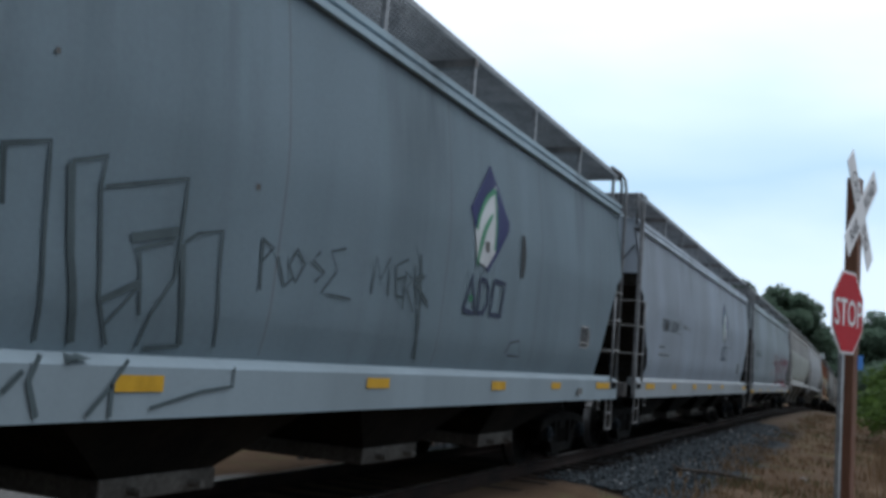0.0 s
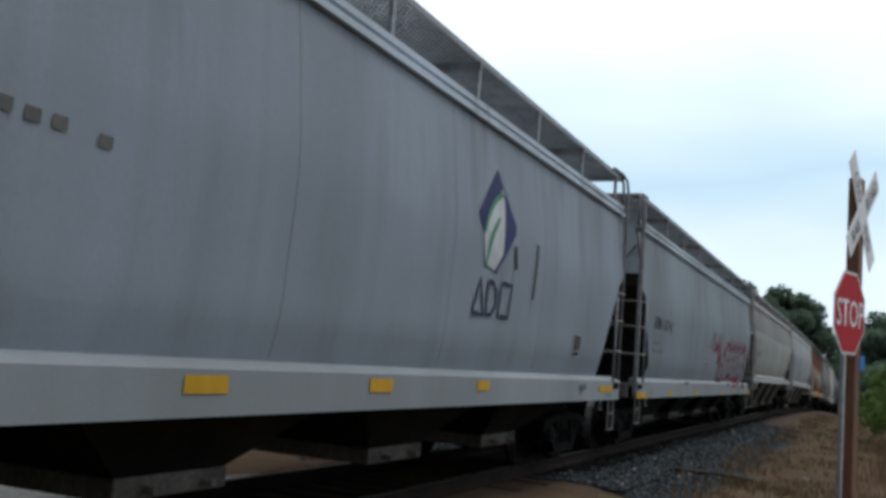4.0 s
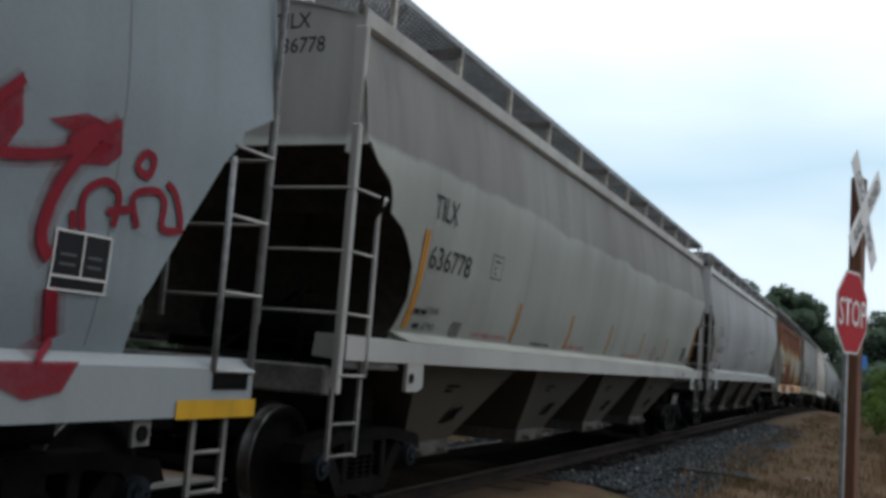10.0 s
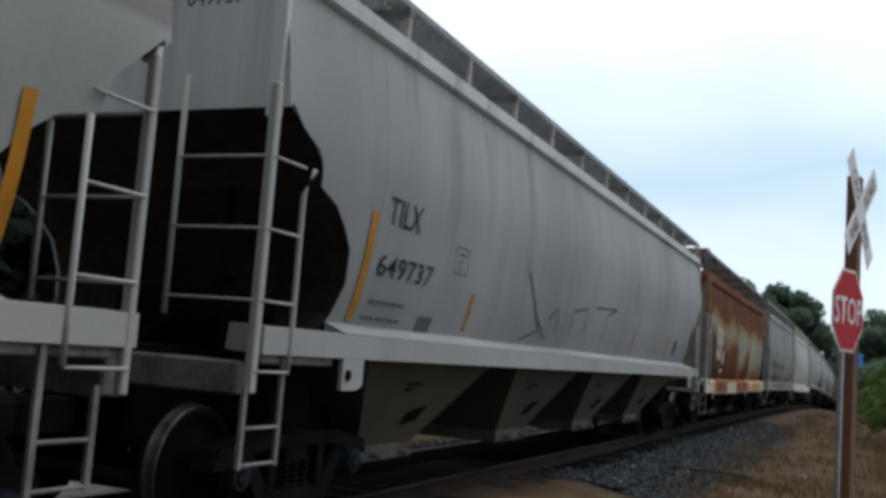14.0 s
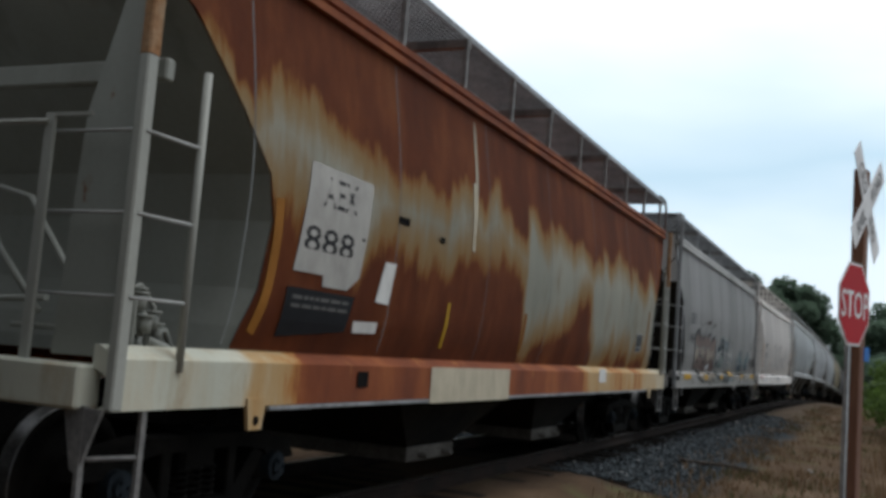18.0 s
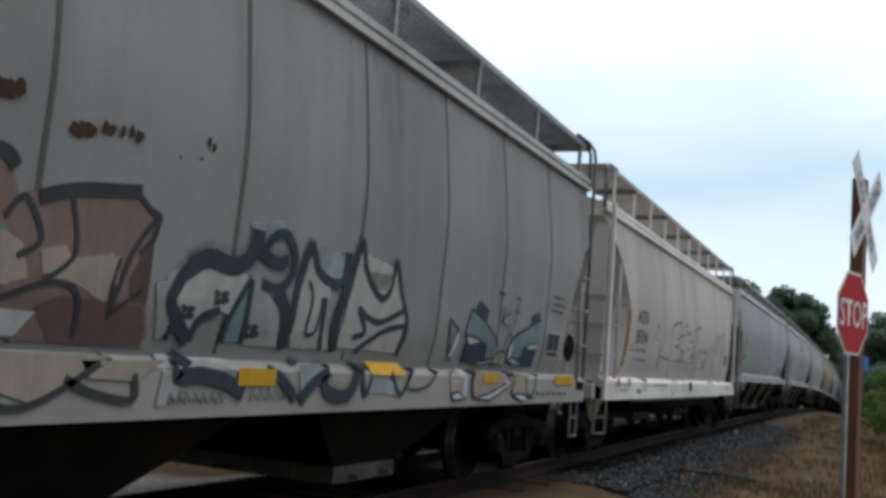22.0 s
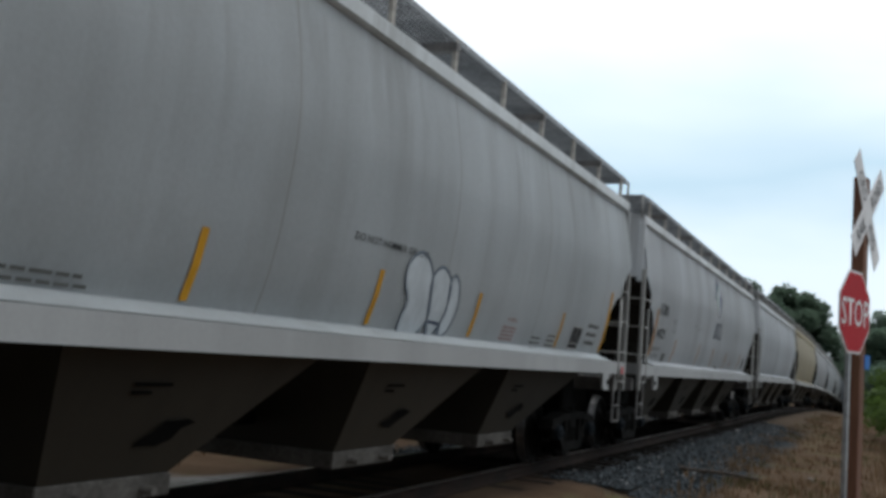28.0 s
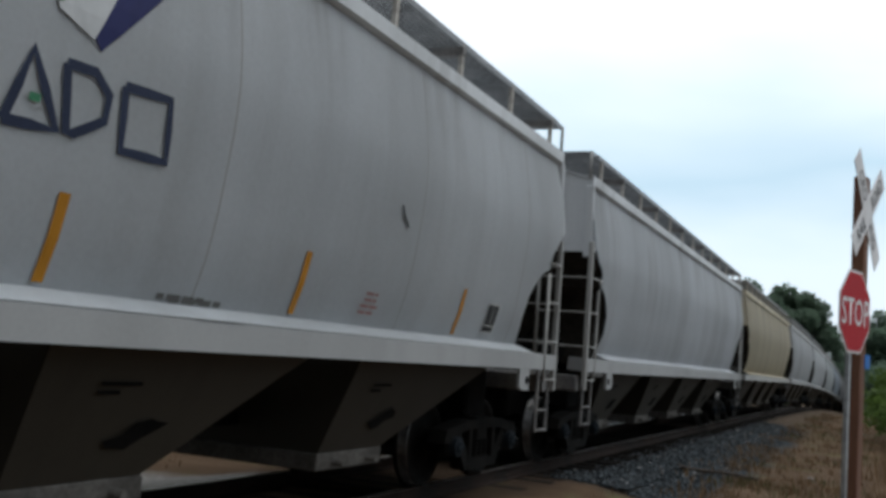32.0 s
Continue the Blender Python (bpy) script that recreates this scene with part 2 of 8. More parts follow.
def flat_paint(name, col, rough=0.6, wear=0.25):
    m, nt, b = node_mat(name, max(rough, 0.6))
    b.inputs["Specular IOR Level"].default_value = 0.12
    n = noise_tex(nt, 6.0, (1, 1, 0.5), 5.0, 0.65)
    lo = tuple(c * (1 - wear) for c in col)
    nt.links.new(ramp_of(nt, n, [(0.3, lo), (0.62, col)]), b.inputs["Base Color"])
    bump(nt, b, n, 0.15, 0.004)
    return m


car_paint("adm_grey", (0.285, 0.375, 0.43), (0.19, 0.235, 0.26), 0.55, 0.0, 1.0)
car_paint("adm_grey_b", (0.476, 0.549, 0.631), (0.299, 0.322, 0.341), 0.60, 0.0, 5.0)
car_paint("adm_grey_c", (0.427, 0.504, 0.551), (0.264, 0.293, 0.286), 0.70, 0.0, 9.0)
car_paint("cream_d", (0.611, 0.643, 0.607), (0.416, 0.420, 0.372), 0.5, 0.0, 13.0, 1.0, (0.30, 0.283, 0.275), 3.06)
car_paint("white_e", (0.603, 0.630, 0.652), (0.398, 0.403, 0.394), 0.6, 0.0, 17.0)
car_paint("grey_g", (0.485, 0.490, 0.486), (0.302, 0.300, 0.288), 0.7, 0.0, 21.0)
car_paint("cream_h", (0.83, 0.800, 0.775), (0.66, 0.615, 0.575), 0.35, 0.0, 25.0)
car_paint("white_i", (0.639, 0.684, 0.709), (0.426, 0.438, 0.422), 0.55, 0.0, 29.0)
car_paint("white_j", (0.657, 0.693, 0.723), (0.462, 0.471, 0.463), 0.45, 0.0, 33.0)
car_paint("white_k", (0.657, 0.693, 0.727), (0.439, 0.449, 0.447), 0.55, 0.0, 37.0)
car_paint("tan_l", (0.567, 0.516, 0.384), (0.390, 0.348, 0.252), 0.5, 0.0, 41.0)
rusted_paint("rusted_f", 14.8)
car_paint("sill_white", (0.325, 0.335, 0.338), (0.23, 0.235, 0.23), 0.5, 0.0, 45.0)
car_paint("sill_blue", (0.23, 0.255, 0.27), (0.17, 0.18, 0.18), 0.5, 0.0, 47.0)
car_paint("sill_slate", (0.205, 0.255, 0.285), (0.15, 0.18, 0.195), 0.5, 0.0, 46.0)
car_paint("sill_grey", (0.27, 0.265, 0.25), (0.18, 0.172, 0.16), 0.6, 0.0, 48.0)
car_paint("sill_cream", (0.36, 0.365, 0.355), (0.25, 0.245, 0.225), 0.5, 0.0, 49.0)
# hopper paints set near black: the shade under the cars is in the colour
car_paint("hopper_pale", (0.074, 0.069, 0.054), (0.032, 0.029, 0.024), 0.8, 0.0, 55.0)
car_paint("hopper_tan_shaded", (0.036, 0.031, 0.023), (0.011, 0.0095, 0.008), 0.8, 0.0, 53.0)
# underbody black and truck steel, lowered to hold the shade under the train
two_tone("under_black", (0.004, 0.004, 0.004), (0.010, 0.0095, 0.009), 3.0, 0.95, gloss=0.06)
two_tone("truck_steel", (0.004, 0.004, 0.0037), (0.011, 0.010, 0.009), 4.0, 0.9, gloss=0.08)
two_tone("wheel_tread", (0.10, 0.10, 0.10), (0.22, 0.22, 0.22), 6.0, 0.45, 0.1, 0.003, 8.0, 1.0)
two_tone("grating_steel", (0.16, 0.17, 0.18), (0.26, 0.27, 0.28), 2.0, 0.5, 0.2, 0.003, 8.0, 0.3)
# rail_steel and tie_wood lowered to hold the shade under the train
two_tone("rail_steel", (0.009, 0.006, 0.0045), (0.024, 0.014, 0.010), 2.0, 0.85, gloss=0.15)
two_tone("rail_head", (0.42, 0.40, 0.38), (0.55, 0.53, 0.50), 1.0, 0.3, 0.05, 0.002, 8.0, 1.0, (0.2, 1, 1))
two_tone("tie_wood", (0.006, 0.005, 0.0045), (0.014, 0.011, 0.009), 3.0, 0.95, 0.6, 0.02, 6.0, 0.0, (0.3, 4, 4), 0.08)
flat_paint("black_paint", (0.018, 0.019, 0.021))
flat_paint("yellow_reflector", (0.50, 0.29, 0.022), 0.4)
flat_paint("orange_stripe", (0.46, 0.205, 0.022), 0.5)
flat_paint("panel_black", (0.014, 0.015, 0.018), 0.5)
flat_paint("white_paint", (0.70, 0.70, 0.68), 0.5)
flat_paint("logo_blue", (0.022, 0.026, 0.10), 0.5)
flat_paint("logo_green", (0.06, 0.22, 0.12), 0.5)
flat_paint("red_spray", (0.20, 0.012, 0.024), 0.6)
flat_paint("logo_ink", (0.03, 0.04, 0.075), 0.6)
flat_paint("worn_stripe", (0.30, 0.125, 0.022), 0.7)
flat_paint("graphite_spray", (0.07, 0.075, 0.08), 0.7)
flat_paint("faded_spray", (0.075, 0.10, 0.108), 0.7, 0.4)
flat_paint("red_paint", (0.42, 0.045, 0.05), 0.5)
flat_paint("faint_red", (0.36, 0.19, 0.175), 0.6)
flat_paint("charcoal_spray", (0.045, 0.05, 0.052), 0.7)
flat_paint("slate_spray", (0.06, 0.08, 0.088), 0.7, 0.4)
flat_paint("grey_spray", (0.10, 0.11, 0.112), 0.7)
flat_paint("brown_deep", (0.125, 0.083, 0.077), 0.7)
flat_paint("brown_spray", (0.19, 0.143, 0.128), 0.7)
flat_paint("teal_spray", (0.15, 0.215, 0.225), 0.7)
flat_paint("navy_spray", (0.03, 0.045, 0.10), 0.7)
flat_paint("green_spray", (0.05, 0.22, 0.14), 0.7)
flat_paint("pale_spray", (0.46, 0.48, 0.50), 0.7)
flat_paint("wash_pale", (0.365, 0.37, 0.36), 0.8)
flat_paint("wash_blue", (0.27, 0.315, 0.335), 0.8, 0.45)
flat_paint("navy_block", (0.04, 0.057, 0.088), 0.7)
flat_paint("plate_white", (0.42, 0.41, 0.385), 0.7)
flat_paint("bubble_edge", (0.12, 0.15, 0.19), 0.7)
flat_paint("bubble_fill", (0.51, 0.56, 0.595), 0.7)
flat_paint("patch_cream", (0.52, 0.47, 0.36), 0.7)
flat_paint("tan_spray", (0.30, 0.265, 0.22), 0.7)
flat_paint("teal_faint", (0.27, 0.305, 0.29), 0.7)
flat_paint("ink_spray", (0.035, 0.05, 0.06), 0.7)
flat_paint("rust_spot", (0.060, 0.037, 0.030), 0.8)
flat_paint("blue_paint", (0.10, 0.16, 0.33), 0.6)
flat_paint("yellow_stripe", (0.56, 0.285, 0.022), 0.5)
flat_paint("sticker_grey", (0.13, 0.13, 0.125), 0.7)
flat_paint("logo_leaf", (0.50, 0.52, 0.53), 0.6)
flat_paint("seam_grime", (0.10, 0.10, 0.097), 0.8)
def spray_haze(name, col, lo=0.03, hi=0.34):
    """Thin overspray round a painted stroke."""
    m, nt, b = node_mat(name, 0.8)
    b.inputs["Base Color"].default_value = (*col, 1)
    b.inputs["Specular IOR Level"].default_value = 0.1
    mix, clear = nt.nodes.new("ShaderNodeMixShader"), nt.nodes.new("ShaderNodeBsdfTransparent")
    f = nt.nodes.new("ShaderNodeMapRange")
    f.inputs["From Min"].default_value, f.inputs["From Max"].default_value = 0.35, 0.7
    f.inputs["To Min"].default_value, f.inputs["To Max"].default_value = lo, hi
    nt.links.new(noise_tex(nt, 5.0, (1, 1, 1), 6.0, 0.75), f.inputs[0])
    nt.links.new(f.outputs[0], mix.inputs[0])
    nt.links.new(clear.outputs[0], mix.inputs[1])
    nt.links.new(b.outputs[0], mix.inputs[2])
    nt.links.new(mix.outputs[0], nt.nodes["Material Output"].inputs[0])


spray_haze("red_haze", (0.18, 0.02, 0.03))
spray_haze("red_wash", (0.20, 0.012, 0.024), 0.62, 0.95)
spray_haze("ink_haze", (0.06, 0.10, 0.12))
flat_paint("seam_faint", (0.235, 0.25, 0.255), 0.8)
flat_paint("seam_pale", (0.40, 0.40, 0.385), 0.8)
flat_paint("sign_red", (0.45, 0.02, 0.03), 0.35, 0.1)
flat_paint("sign_white", (0.78, 0.79, 0.80), 0.35, 0.12)
flat_paint("sign_black", (0.10, 0.10, 0.11), 0.5)
flat_paint("sign_blue", (0.03, 0.16, 0.48), 0.4, 0.1)
two_tone("post_wood", (0.13, 0.055, 0.030), (0.22, 0.105, 0.060), 2.5, 0.8, 0.5, 0.006, 7.0, 0.0, (3, 3, 0.3))
two_tone("galvanised", (0.30, 0.32, 0.33), (0.45, 0.47, 0.48), 3.0, 0.45, 0.15, 0.002, 8.0, 0.6)
# hopper colour lowered to hold the shade below the side sill
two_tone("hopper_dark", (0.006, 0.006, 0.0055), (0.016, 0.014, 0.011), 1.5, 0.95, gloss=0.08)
car_paint("slope_grey", (0.27, 0.285, 0.26), (0.20, 0.185, 0.155), 0.6, 0.3, 61.0)
two_tone("gate_grey", (0.085, 0.08, 0.073), (0.16, 0.152, 0.14), 3.0, 0.9, gloss=0.12)
car_paint("slope_pale", (0.36, 0.375, 0.345), (0.25, 0.22, 0.18), 0.6, 0.25, 62.0)
two_tone("rusty_orange", (0.27, 0.125, 0.05), (0.39, 0.29, 0.19), 4.0, 0.85, gloss=0.15)
two_tone("bracket_tan", (0.34, 0.27, 0.17), (0.50, 0.46, 0.40), 3.0, 0.7, gloss=0.2)
car_paint("sill_cream_h", (0.66, 0.64, 0.62), (0.50, 0.463, 0.435), 0.4, 0.0, 27.0)
two_tone("post_grey", (0.22, 0.23, 0.24), (0.33, 0.34, 0.35), 2.0, 0.7, gloss=0.2)
two_tone("chip_stone", (0.22, 0.20, 0.18), (0.40, 0.38, 0.35), 9.0, 0.9, 0.5, 0.01)
two_tone("grating_pale", (0.34, 0.32, 0.29), (0.46, 0.44, 0.40), 2.0, 0.7, gloss=0.2)
# end recess colour: the shade of the open car ends is put in
two_tone("slope_shaded", (0.020, 0.018, 0.016), (0.042, 0.037, 0.031), 1.5, 0.95, gloss=0.08)
two_tone("bark", (0.05, 0.038, 0.03), (0.11, 0.085, 0.065), 3.0, 0.95, 0.8, 0.03, 6.0, 0.0, (4, 4, 0.5))


def leaf_mat(name, dark, light, through_light=0.4):
    m, nt, b = node_mat(name, 0.65)
    g = nt.nodes.new("ShaderNodeNewGeometry")
    nt.links.new(ramp_of(nt, g.outputs["Random Per Island"], [(0.0, dark), (1.0, light)]), b.inputs["Base Color"])
    b.inputs["Specular IOR Level"].default_value = 0.25
    # light shines through thin leaves
    thin, mix = nt.nodes.new("ShaderNodeBsdfTranslucent"), nt.nodes.new("ShaderNodeMixShader")
    nt.links.new(b.inputs["Base Color"].links[0].from_socket, thin.inputs[0])
    mix.inputs[0].default_value = through_light
    nt.links.new(b.outputs[0], mix.inputs[1])
    nt.links.new(thin.outputs[0], mix.inputs[2])
    nt.links.new(mix.outputs[0], nt.nodes["Material Output"].inputs[0])
    return m


leaf_mat("leaf_dark", (0.095, 0.148, 0.105), (0.145, 0.205, 0.142), 0.6)
leaf_mat("leaf_bright", (0.06, 0.11, 0.022), (0.13, 0.20, 0.05))
leaf_mat("needle", (0.020, 0.034, 0.016), (0.045, 0.065, 0.030))
leaf_mat("dry_grass", (0.11, 0.069, 0.038), (0.20, 0.132, 0.074))
leaf_mat("green_grass", (0.045, 0.055, 0.02), (0.10, 0.10, 0.04))
leaf_mat("stone", (0.012, 0.016, 0.019), (0.050, 0.063, 0.071), 0.0)
leaf_mat("pale_chip", (0.16, 0.165, 0.165), (0.34, 0.34, 0.33), 0.0)


def ground_mat():
    """Dirt, dry grass and bluish ballast, sorted by distance from the track."""
    m, nt, b = node_mat("ground_soil", 0.95)
    b.inputs["Specular IOR Level"].default_value = 0.08
    co, sep = nt.nodes.new("ShaderNodeTexCoord"), nt.nodes.new("ShaderNodeSeparateXYZ")
    nt.links.new(co.outputs["Object"], sep.inputs[0])
    soil = ramp_of(nt, noise_tex(nt, 0.5, (1, 1, 1), 6.0, 0.65), [(0.3, (0.058, 0.037, 0.022)), (0.55, (0.100, 0.065, 0.040)), (0.75, (0.155, 0.110, 0.072))])
    weeds = ramp_of(nt, noise_tex(nt, 0.9, (1, 1, 1), 5.0, 0.6, (4, 2, 0)), [(0.55, (0, 0, 0)), (0.68, (1, 1, 1))])
    soil = mix_col(nt, math_node(nt, "MULTIPLY", weeds, 0.6), soil, (0.10, 0.11, 0.045))
    wob = math_node(nt, "MULTIPLY", noise_tex(nt, 0.7, (1, 1, 1), 4.0, 0.6, (1, 9, 0)), 1.1)
    yy = math_node(nt, "ADD", sep.outputs["Y"], wob)
    bed = ramp_of(nt, math_node(nt, "DIVIDE", yy, 10.0), [(0.245, (0, 0, 0)), (0.285, (1, 1, 1)), (0.46, (1, 1, 1)), (0.50, (0.35, 0.35, 0.35)), (0.66, (0.3, 0.3, 0.3)), (0.70, (1, 1, 1)), (0.80, (1, 1, 1)), (0.86, (0, 0, 0))])
    near = ramp_of(nt, math_node(nt, "DIVIDE", math_node(nt, "ADD", sep.outputs["X"], wob), 40.0), [(0.345, (0, 0, 0)), (0.385, (1, 1, 1)), (0.88, (1, 1, 1)), (1.0, (0.25, 0.25, 0.25))])
    grav = ramp_of(nt, noise_tex(nt, 18.0, (1, 1, 1), 4.0, 0.7), [(0.3, (0.011, 0.0145, 0.017)), (0.5, (0.026, 0.034, 0.039)), (0.72, (0.070, 0.084, 0.093))])
    col = mix_col(nt, math_node(nt, "MULTIPLY", bed, near), soil, grav)
    # dark strip along the track: the train's shade put into the ground colour
    under_train_shade = ramp_of(nt, math_node(nt, "DIVIDE", yy, 10.0), [(0.41, (0, 0, 0)), (0.46, (1, 1, 1)), (0.68, (1, 1, 1)), (0.74, (0, 0, 0))])
    # that strip is weaker on the near dirt by the crossing
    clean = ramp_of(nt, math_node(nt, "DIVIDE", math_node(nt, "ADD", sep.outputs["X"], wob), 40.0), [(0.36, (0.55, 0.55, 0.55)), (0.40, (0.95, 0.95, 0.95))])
    col = mix_col(nt, math_node(nt, "MULTIPLY", under_train_shade, clean), col, (0.008, 0.0065, 0.0055))
    # pale gravel road beyond the track
    road = math_node(nt, "MULTIPLY", ramp_of(nt, math_node(nt, "DIVIDE", yy, 20.0), [(0.335, (0, 0, 0)), (0.36, (1, 1, 1))]),
                     ramp_of(nt, math_node(nt, "DIVIDE", math_node(nt, "ADD", sep.outputs["X"], wob), 20.0), [(0.52, (1, 1, 1)), (0.56, (0, 0, 0))]))
    chips = ramp_of(nt, noise_tex(nt, 11.0, (1, 1, 1), 5.0, 0.7), [(0.3, (0.13, 0.122, 0.11)), (0.7, (0.34, 0.33, 0.31))])
    col = mix_col(nt, road, col, chips)
    nt.links.new(col, b.inputs["Base Color"])
    bump(nt, b, noise_tex(nt, 14.0, (1, 1, 1), 5.0, 0.7), 0.7, 0.05)
    return m


ground_mat()


# ---- mesh helpers ----
def link(name, bm, material, parent=None, label="", smooth=False):
    me = bpy.data.meshes.new(name)
    if smooth:
        for f in bm.faces:
            f.smooth = True
    bm.normal_update()
    bm.to_mesh(me)
    bm.free()
    me.materials.append(MATS[material])
    ob = new(name, me)
    if parent:
        ob.parent = parent
    if label:
        tagged(ob, label)
    return ob


def part(name, bm, material, parent, label="", smooth=False):
    return link(name, bm, material, parent, label, smooth)


def empty(name, m, label, category, group="", kind=""):
    ob = new(name)
    ob.empty_display_size = 0.2
    ob.matrix_basis = m
    return tagged(ob, label, category, group, kind)


def box(bm, x0, x1, y0, y1, z0, z1, bev=0.0):
    v = [bm.verts.new(p) for p in ((x0, y0, z0), (x1, y0, z0), (x1, y1, z0), (x0, y1, z0), (x0, y0, z1), (x1, y0, z1), (x1, y1, z1), (x0, y1, z1))]
    fs = [bm.faces.new([v[i] for i in q]) for q in ((0, 3, 2, 1), (4, 5, 6, 7), (0, 1, 5, 4), (1, 2, 6, 5), (2, 3, 7, 6), (3, 0, 4, 7))]
    if bev:
        es = list({e for f in fs for e in f.edges})
        bmesh.ops.bevel(bm, geom=es, offset=bev, segments=1, affect="EDGES")


def tube(bm, pts, r, n=6, caps=True):
    """A round bar along a line of points."""
    pts = [Vector(p) for p in pts]
    rings = []
    for i, p in enumerate(pts):
        d = (pts[min(i + 1, len(pts) - 1)] - pts[max(i - 1, 0)]).normalized()
        a = d.orthogonal().normalized() if abs(d.z) > 0.9 else d.cross(Vector((0, 0, 1))).normalized()
        c = d.cross(a)
        rings.append([bm.verts.new(p + (a * math.cos(2 * math.pi * k / n) + c * math.sin(2 * math.pi * k / n)) * r) for k in range(n)])
    for a, c in zip(rings, rings[1:]):
        for k in range(n):
            f = bm.faces.new((a[k], a[(k + 1) % n], c[(k + 1) % n], c[k]))
            f.smooth = True
    if caps:
        bm.faces.new(rings[0][::-1])
        bm.faces.new(rings[-1])


def disc(bm, cx, cy, cz, r, w, n=28, axis="y"):
    """A short cylinder about y, of width w."""
    rot = Matrix.Rotation(radians(90), 4, "X") if axis == "y" else (Matrix.Rotation(radians(90), 4, "Y") if axis == "x" else Matrix())
    bmesh.ops.create_cone(bm, cap_ends=True, segments=n, radius1=r, radius2=r, depth=w, matrix=Matrix.Translation((cx, cy, cz)) @ rot)


def prism(bm, outline, y0, y1):
    """An outline in x, z drawn out from y0 to y1."""
    a = [bm.verts.new((x, y0, z)) for x, z in outline]
    c = [bm.verts.new((x, y1, z)) for x, z in outline]
    n = len(a)
    bm.faces.new(a)
    bm.faces.new(c[::-1])
    for k in range(n):
        bm.faces.new((a[k], c[k], c[(k + 1) % n], a[(k + 1) % n]))
    bmesh.ops.recalc_face_normals(bm, faces=bm.faces)


# ---- the track: level, then falling away in the distance ----
TRACK_Y = 5.22


def rail_z(x):
    if x < 38:
        return 0.0
    if x < 130:
        return -2.3e-4 * (x - 38) ** 2
    if x < 260:
        return -1.947 - 0.0423 * (x - 130) + 1.63e-4 * (x - 130) ** 2
    return rail_z(259.99)


def rail_slope(x):
    return (rail_z(x + 0.5) - rail_z(x - 0.5))


def ground_z(x, y):
    """Ground: a low ballast bank under the ties, dirt to both sides."""
    d = abs(y - TRACK_Y)
    z = -0.20 if d < 1.5 else (-0.20 - 0.13 * (d - 1.5) if d < 2.8 else -0.369)
    if y < 2.4:
        z -= 0.02 * min(2.4 - y, 4)
    if d < 2.2 and x < 16:
        z = max(z, -0.172 - 0.03 * max(0.0, x - 14.6) - 0.05 * max(0.0, d - 1.3))
    far = max(0.0, min(1.0, (d - 20) / 60))
    z += (1 - far) * rail_z(x) + far * rail_z(x) * 0.35
    return z + 0.03 * noise.noise(Vector((x * 0.35, y * 0.35, 0)))


def build_ground():
    xs = [-1500, -500, -150, -60, -30] + [-15 + 0.6 * i for i in range(100)] + [45 + 2.5 * i for i in range(90)] + [280, 330, 420, 600, 1000, 2500]
    ys = [-2500, -800, -250, -90, -40, -20] + [-12 + 0.5 * i for i in range(60)] + [18.5, 20, 23, 28, 36, 50, 80, 140, 300, 900, 2500]
    bm = bmesh.new()
    grid = [[bm.verts.new((x, y, ground_z(x, y))) for y in ys] for x in xs]
    for i in range(len(xs) - 1):
        for j in range(len(ys) - 1):
            bm.faces.new((grid[i][j], grid[i + 1][j], grid[i + 1][j + 1], grid[i][j + 1]))
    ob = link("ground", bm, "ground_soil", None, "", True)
    tagged(ob, "dry dirt and ballast ground beside the railway track", "ground", "", "structure")


build_ground()


def build_track():
    tr = empty("railway_track", pose(0, TRACK_Y, 0), "single railway track with rusty rails on dark ties", "track", "", "structure")
    xs = [-40 + 4 * i for i in range(90)]
    for s in (-1, 1):
        for nm, mat, prof in (("rail", "rail_steel", ((-0.07, -0.17), (0.07, -0.17), (0.07, -0.155), (0.012, -0.135), (0.012, -0.04), (0.037, -0.03), (0.037, -0.004), (-0.037, -0.004), (-0.037, -0.03), (-0.012, -0.04), (-0.012, -0.135), (-0.07, -0.155))),
                              ("rail_head", "rail_head", ((-0.033, -0.0039), (0.033, -0.0039), (0.028, 0.0), (-0.028, 0.0)))):
            bm = bmesh.new()
            rings = [[bm.verts.new((x, s * 0.755 + y, rail_z(x) + z)) for y, z in prof] for x in xs]
            for a, b in zip(rings, rings[1:]):
                for k in range(len(prof)):
                    bm.faces.new((a[k], b[k], b[(k + 1) % len(prof)], a[(k + 1) % len(prof)]))
            part(nm, bm, mat, tr)
    bm = bmesh.new()
    box(bm, -0.115, 0.115, -1.3, 1.3, -0.34, -0.168, 0.012)
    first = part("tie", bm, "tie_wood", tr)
    first.location = (-12, 0, rail_z(-12))
    for i in range(1, 250):
        x = -12 + 0.52 * i
        t = new("tie", first.data)
        t.parent = tr
        t.location = (x + random.uniform(-0.02, 0.02), random.uniform(-0.05, 0.05), rail_z(x) + random.uniform(-0.008, 0.004))
        t.rotation_euler = (0, 0, random.uniform(-0.015, 0.015))


build_track()


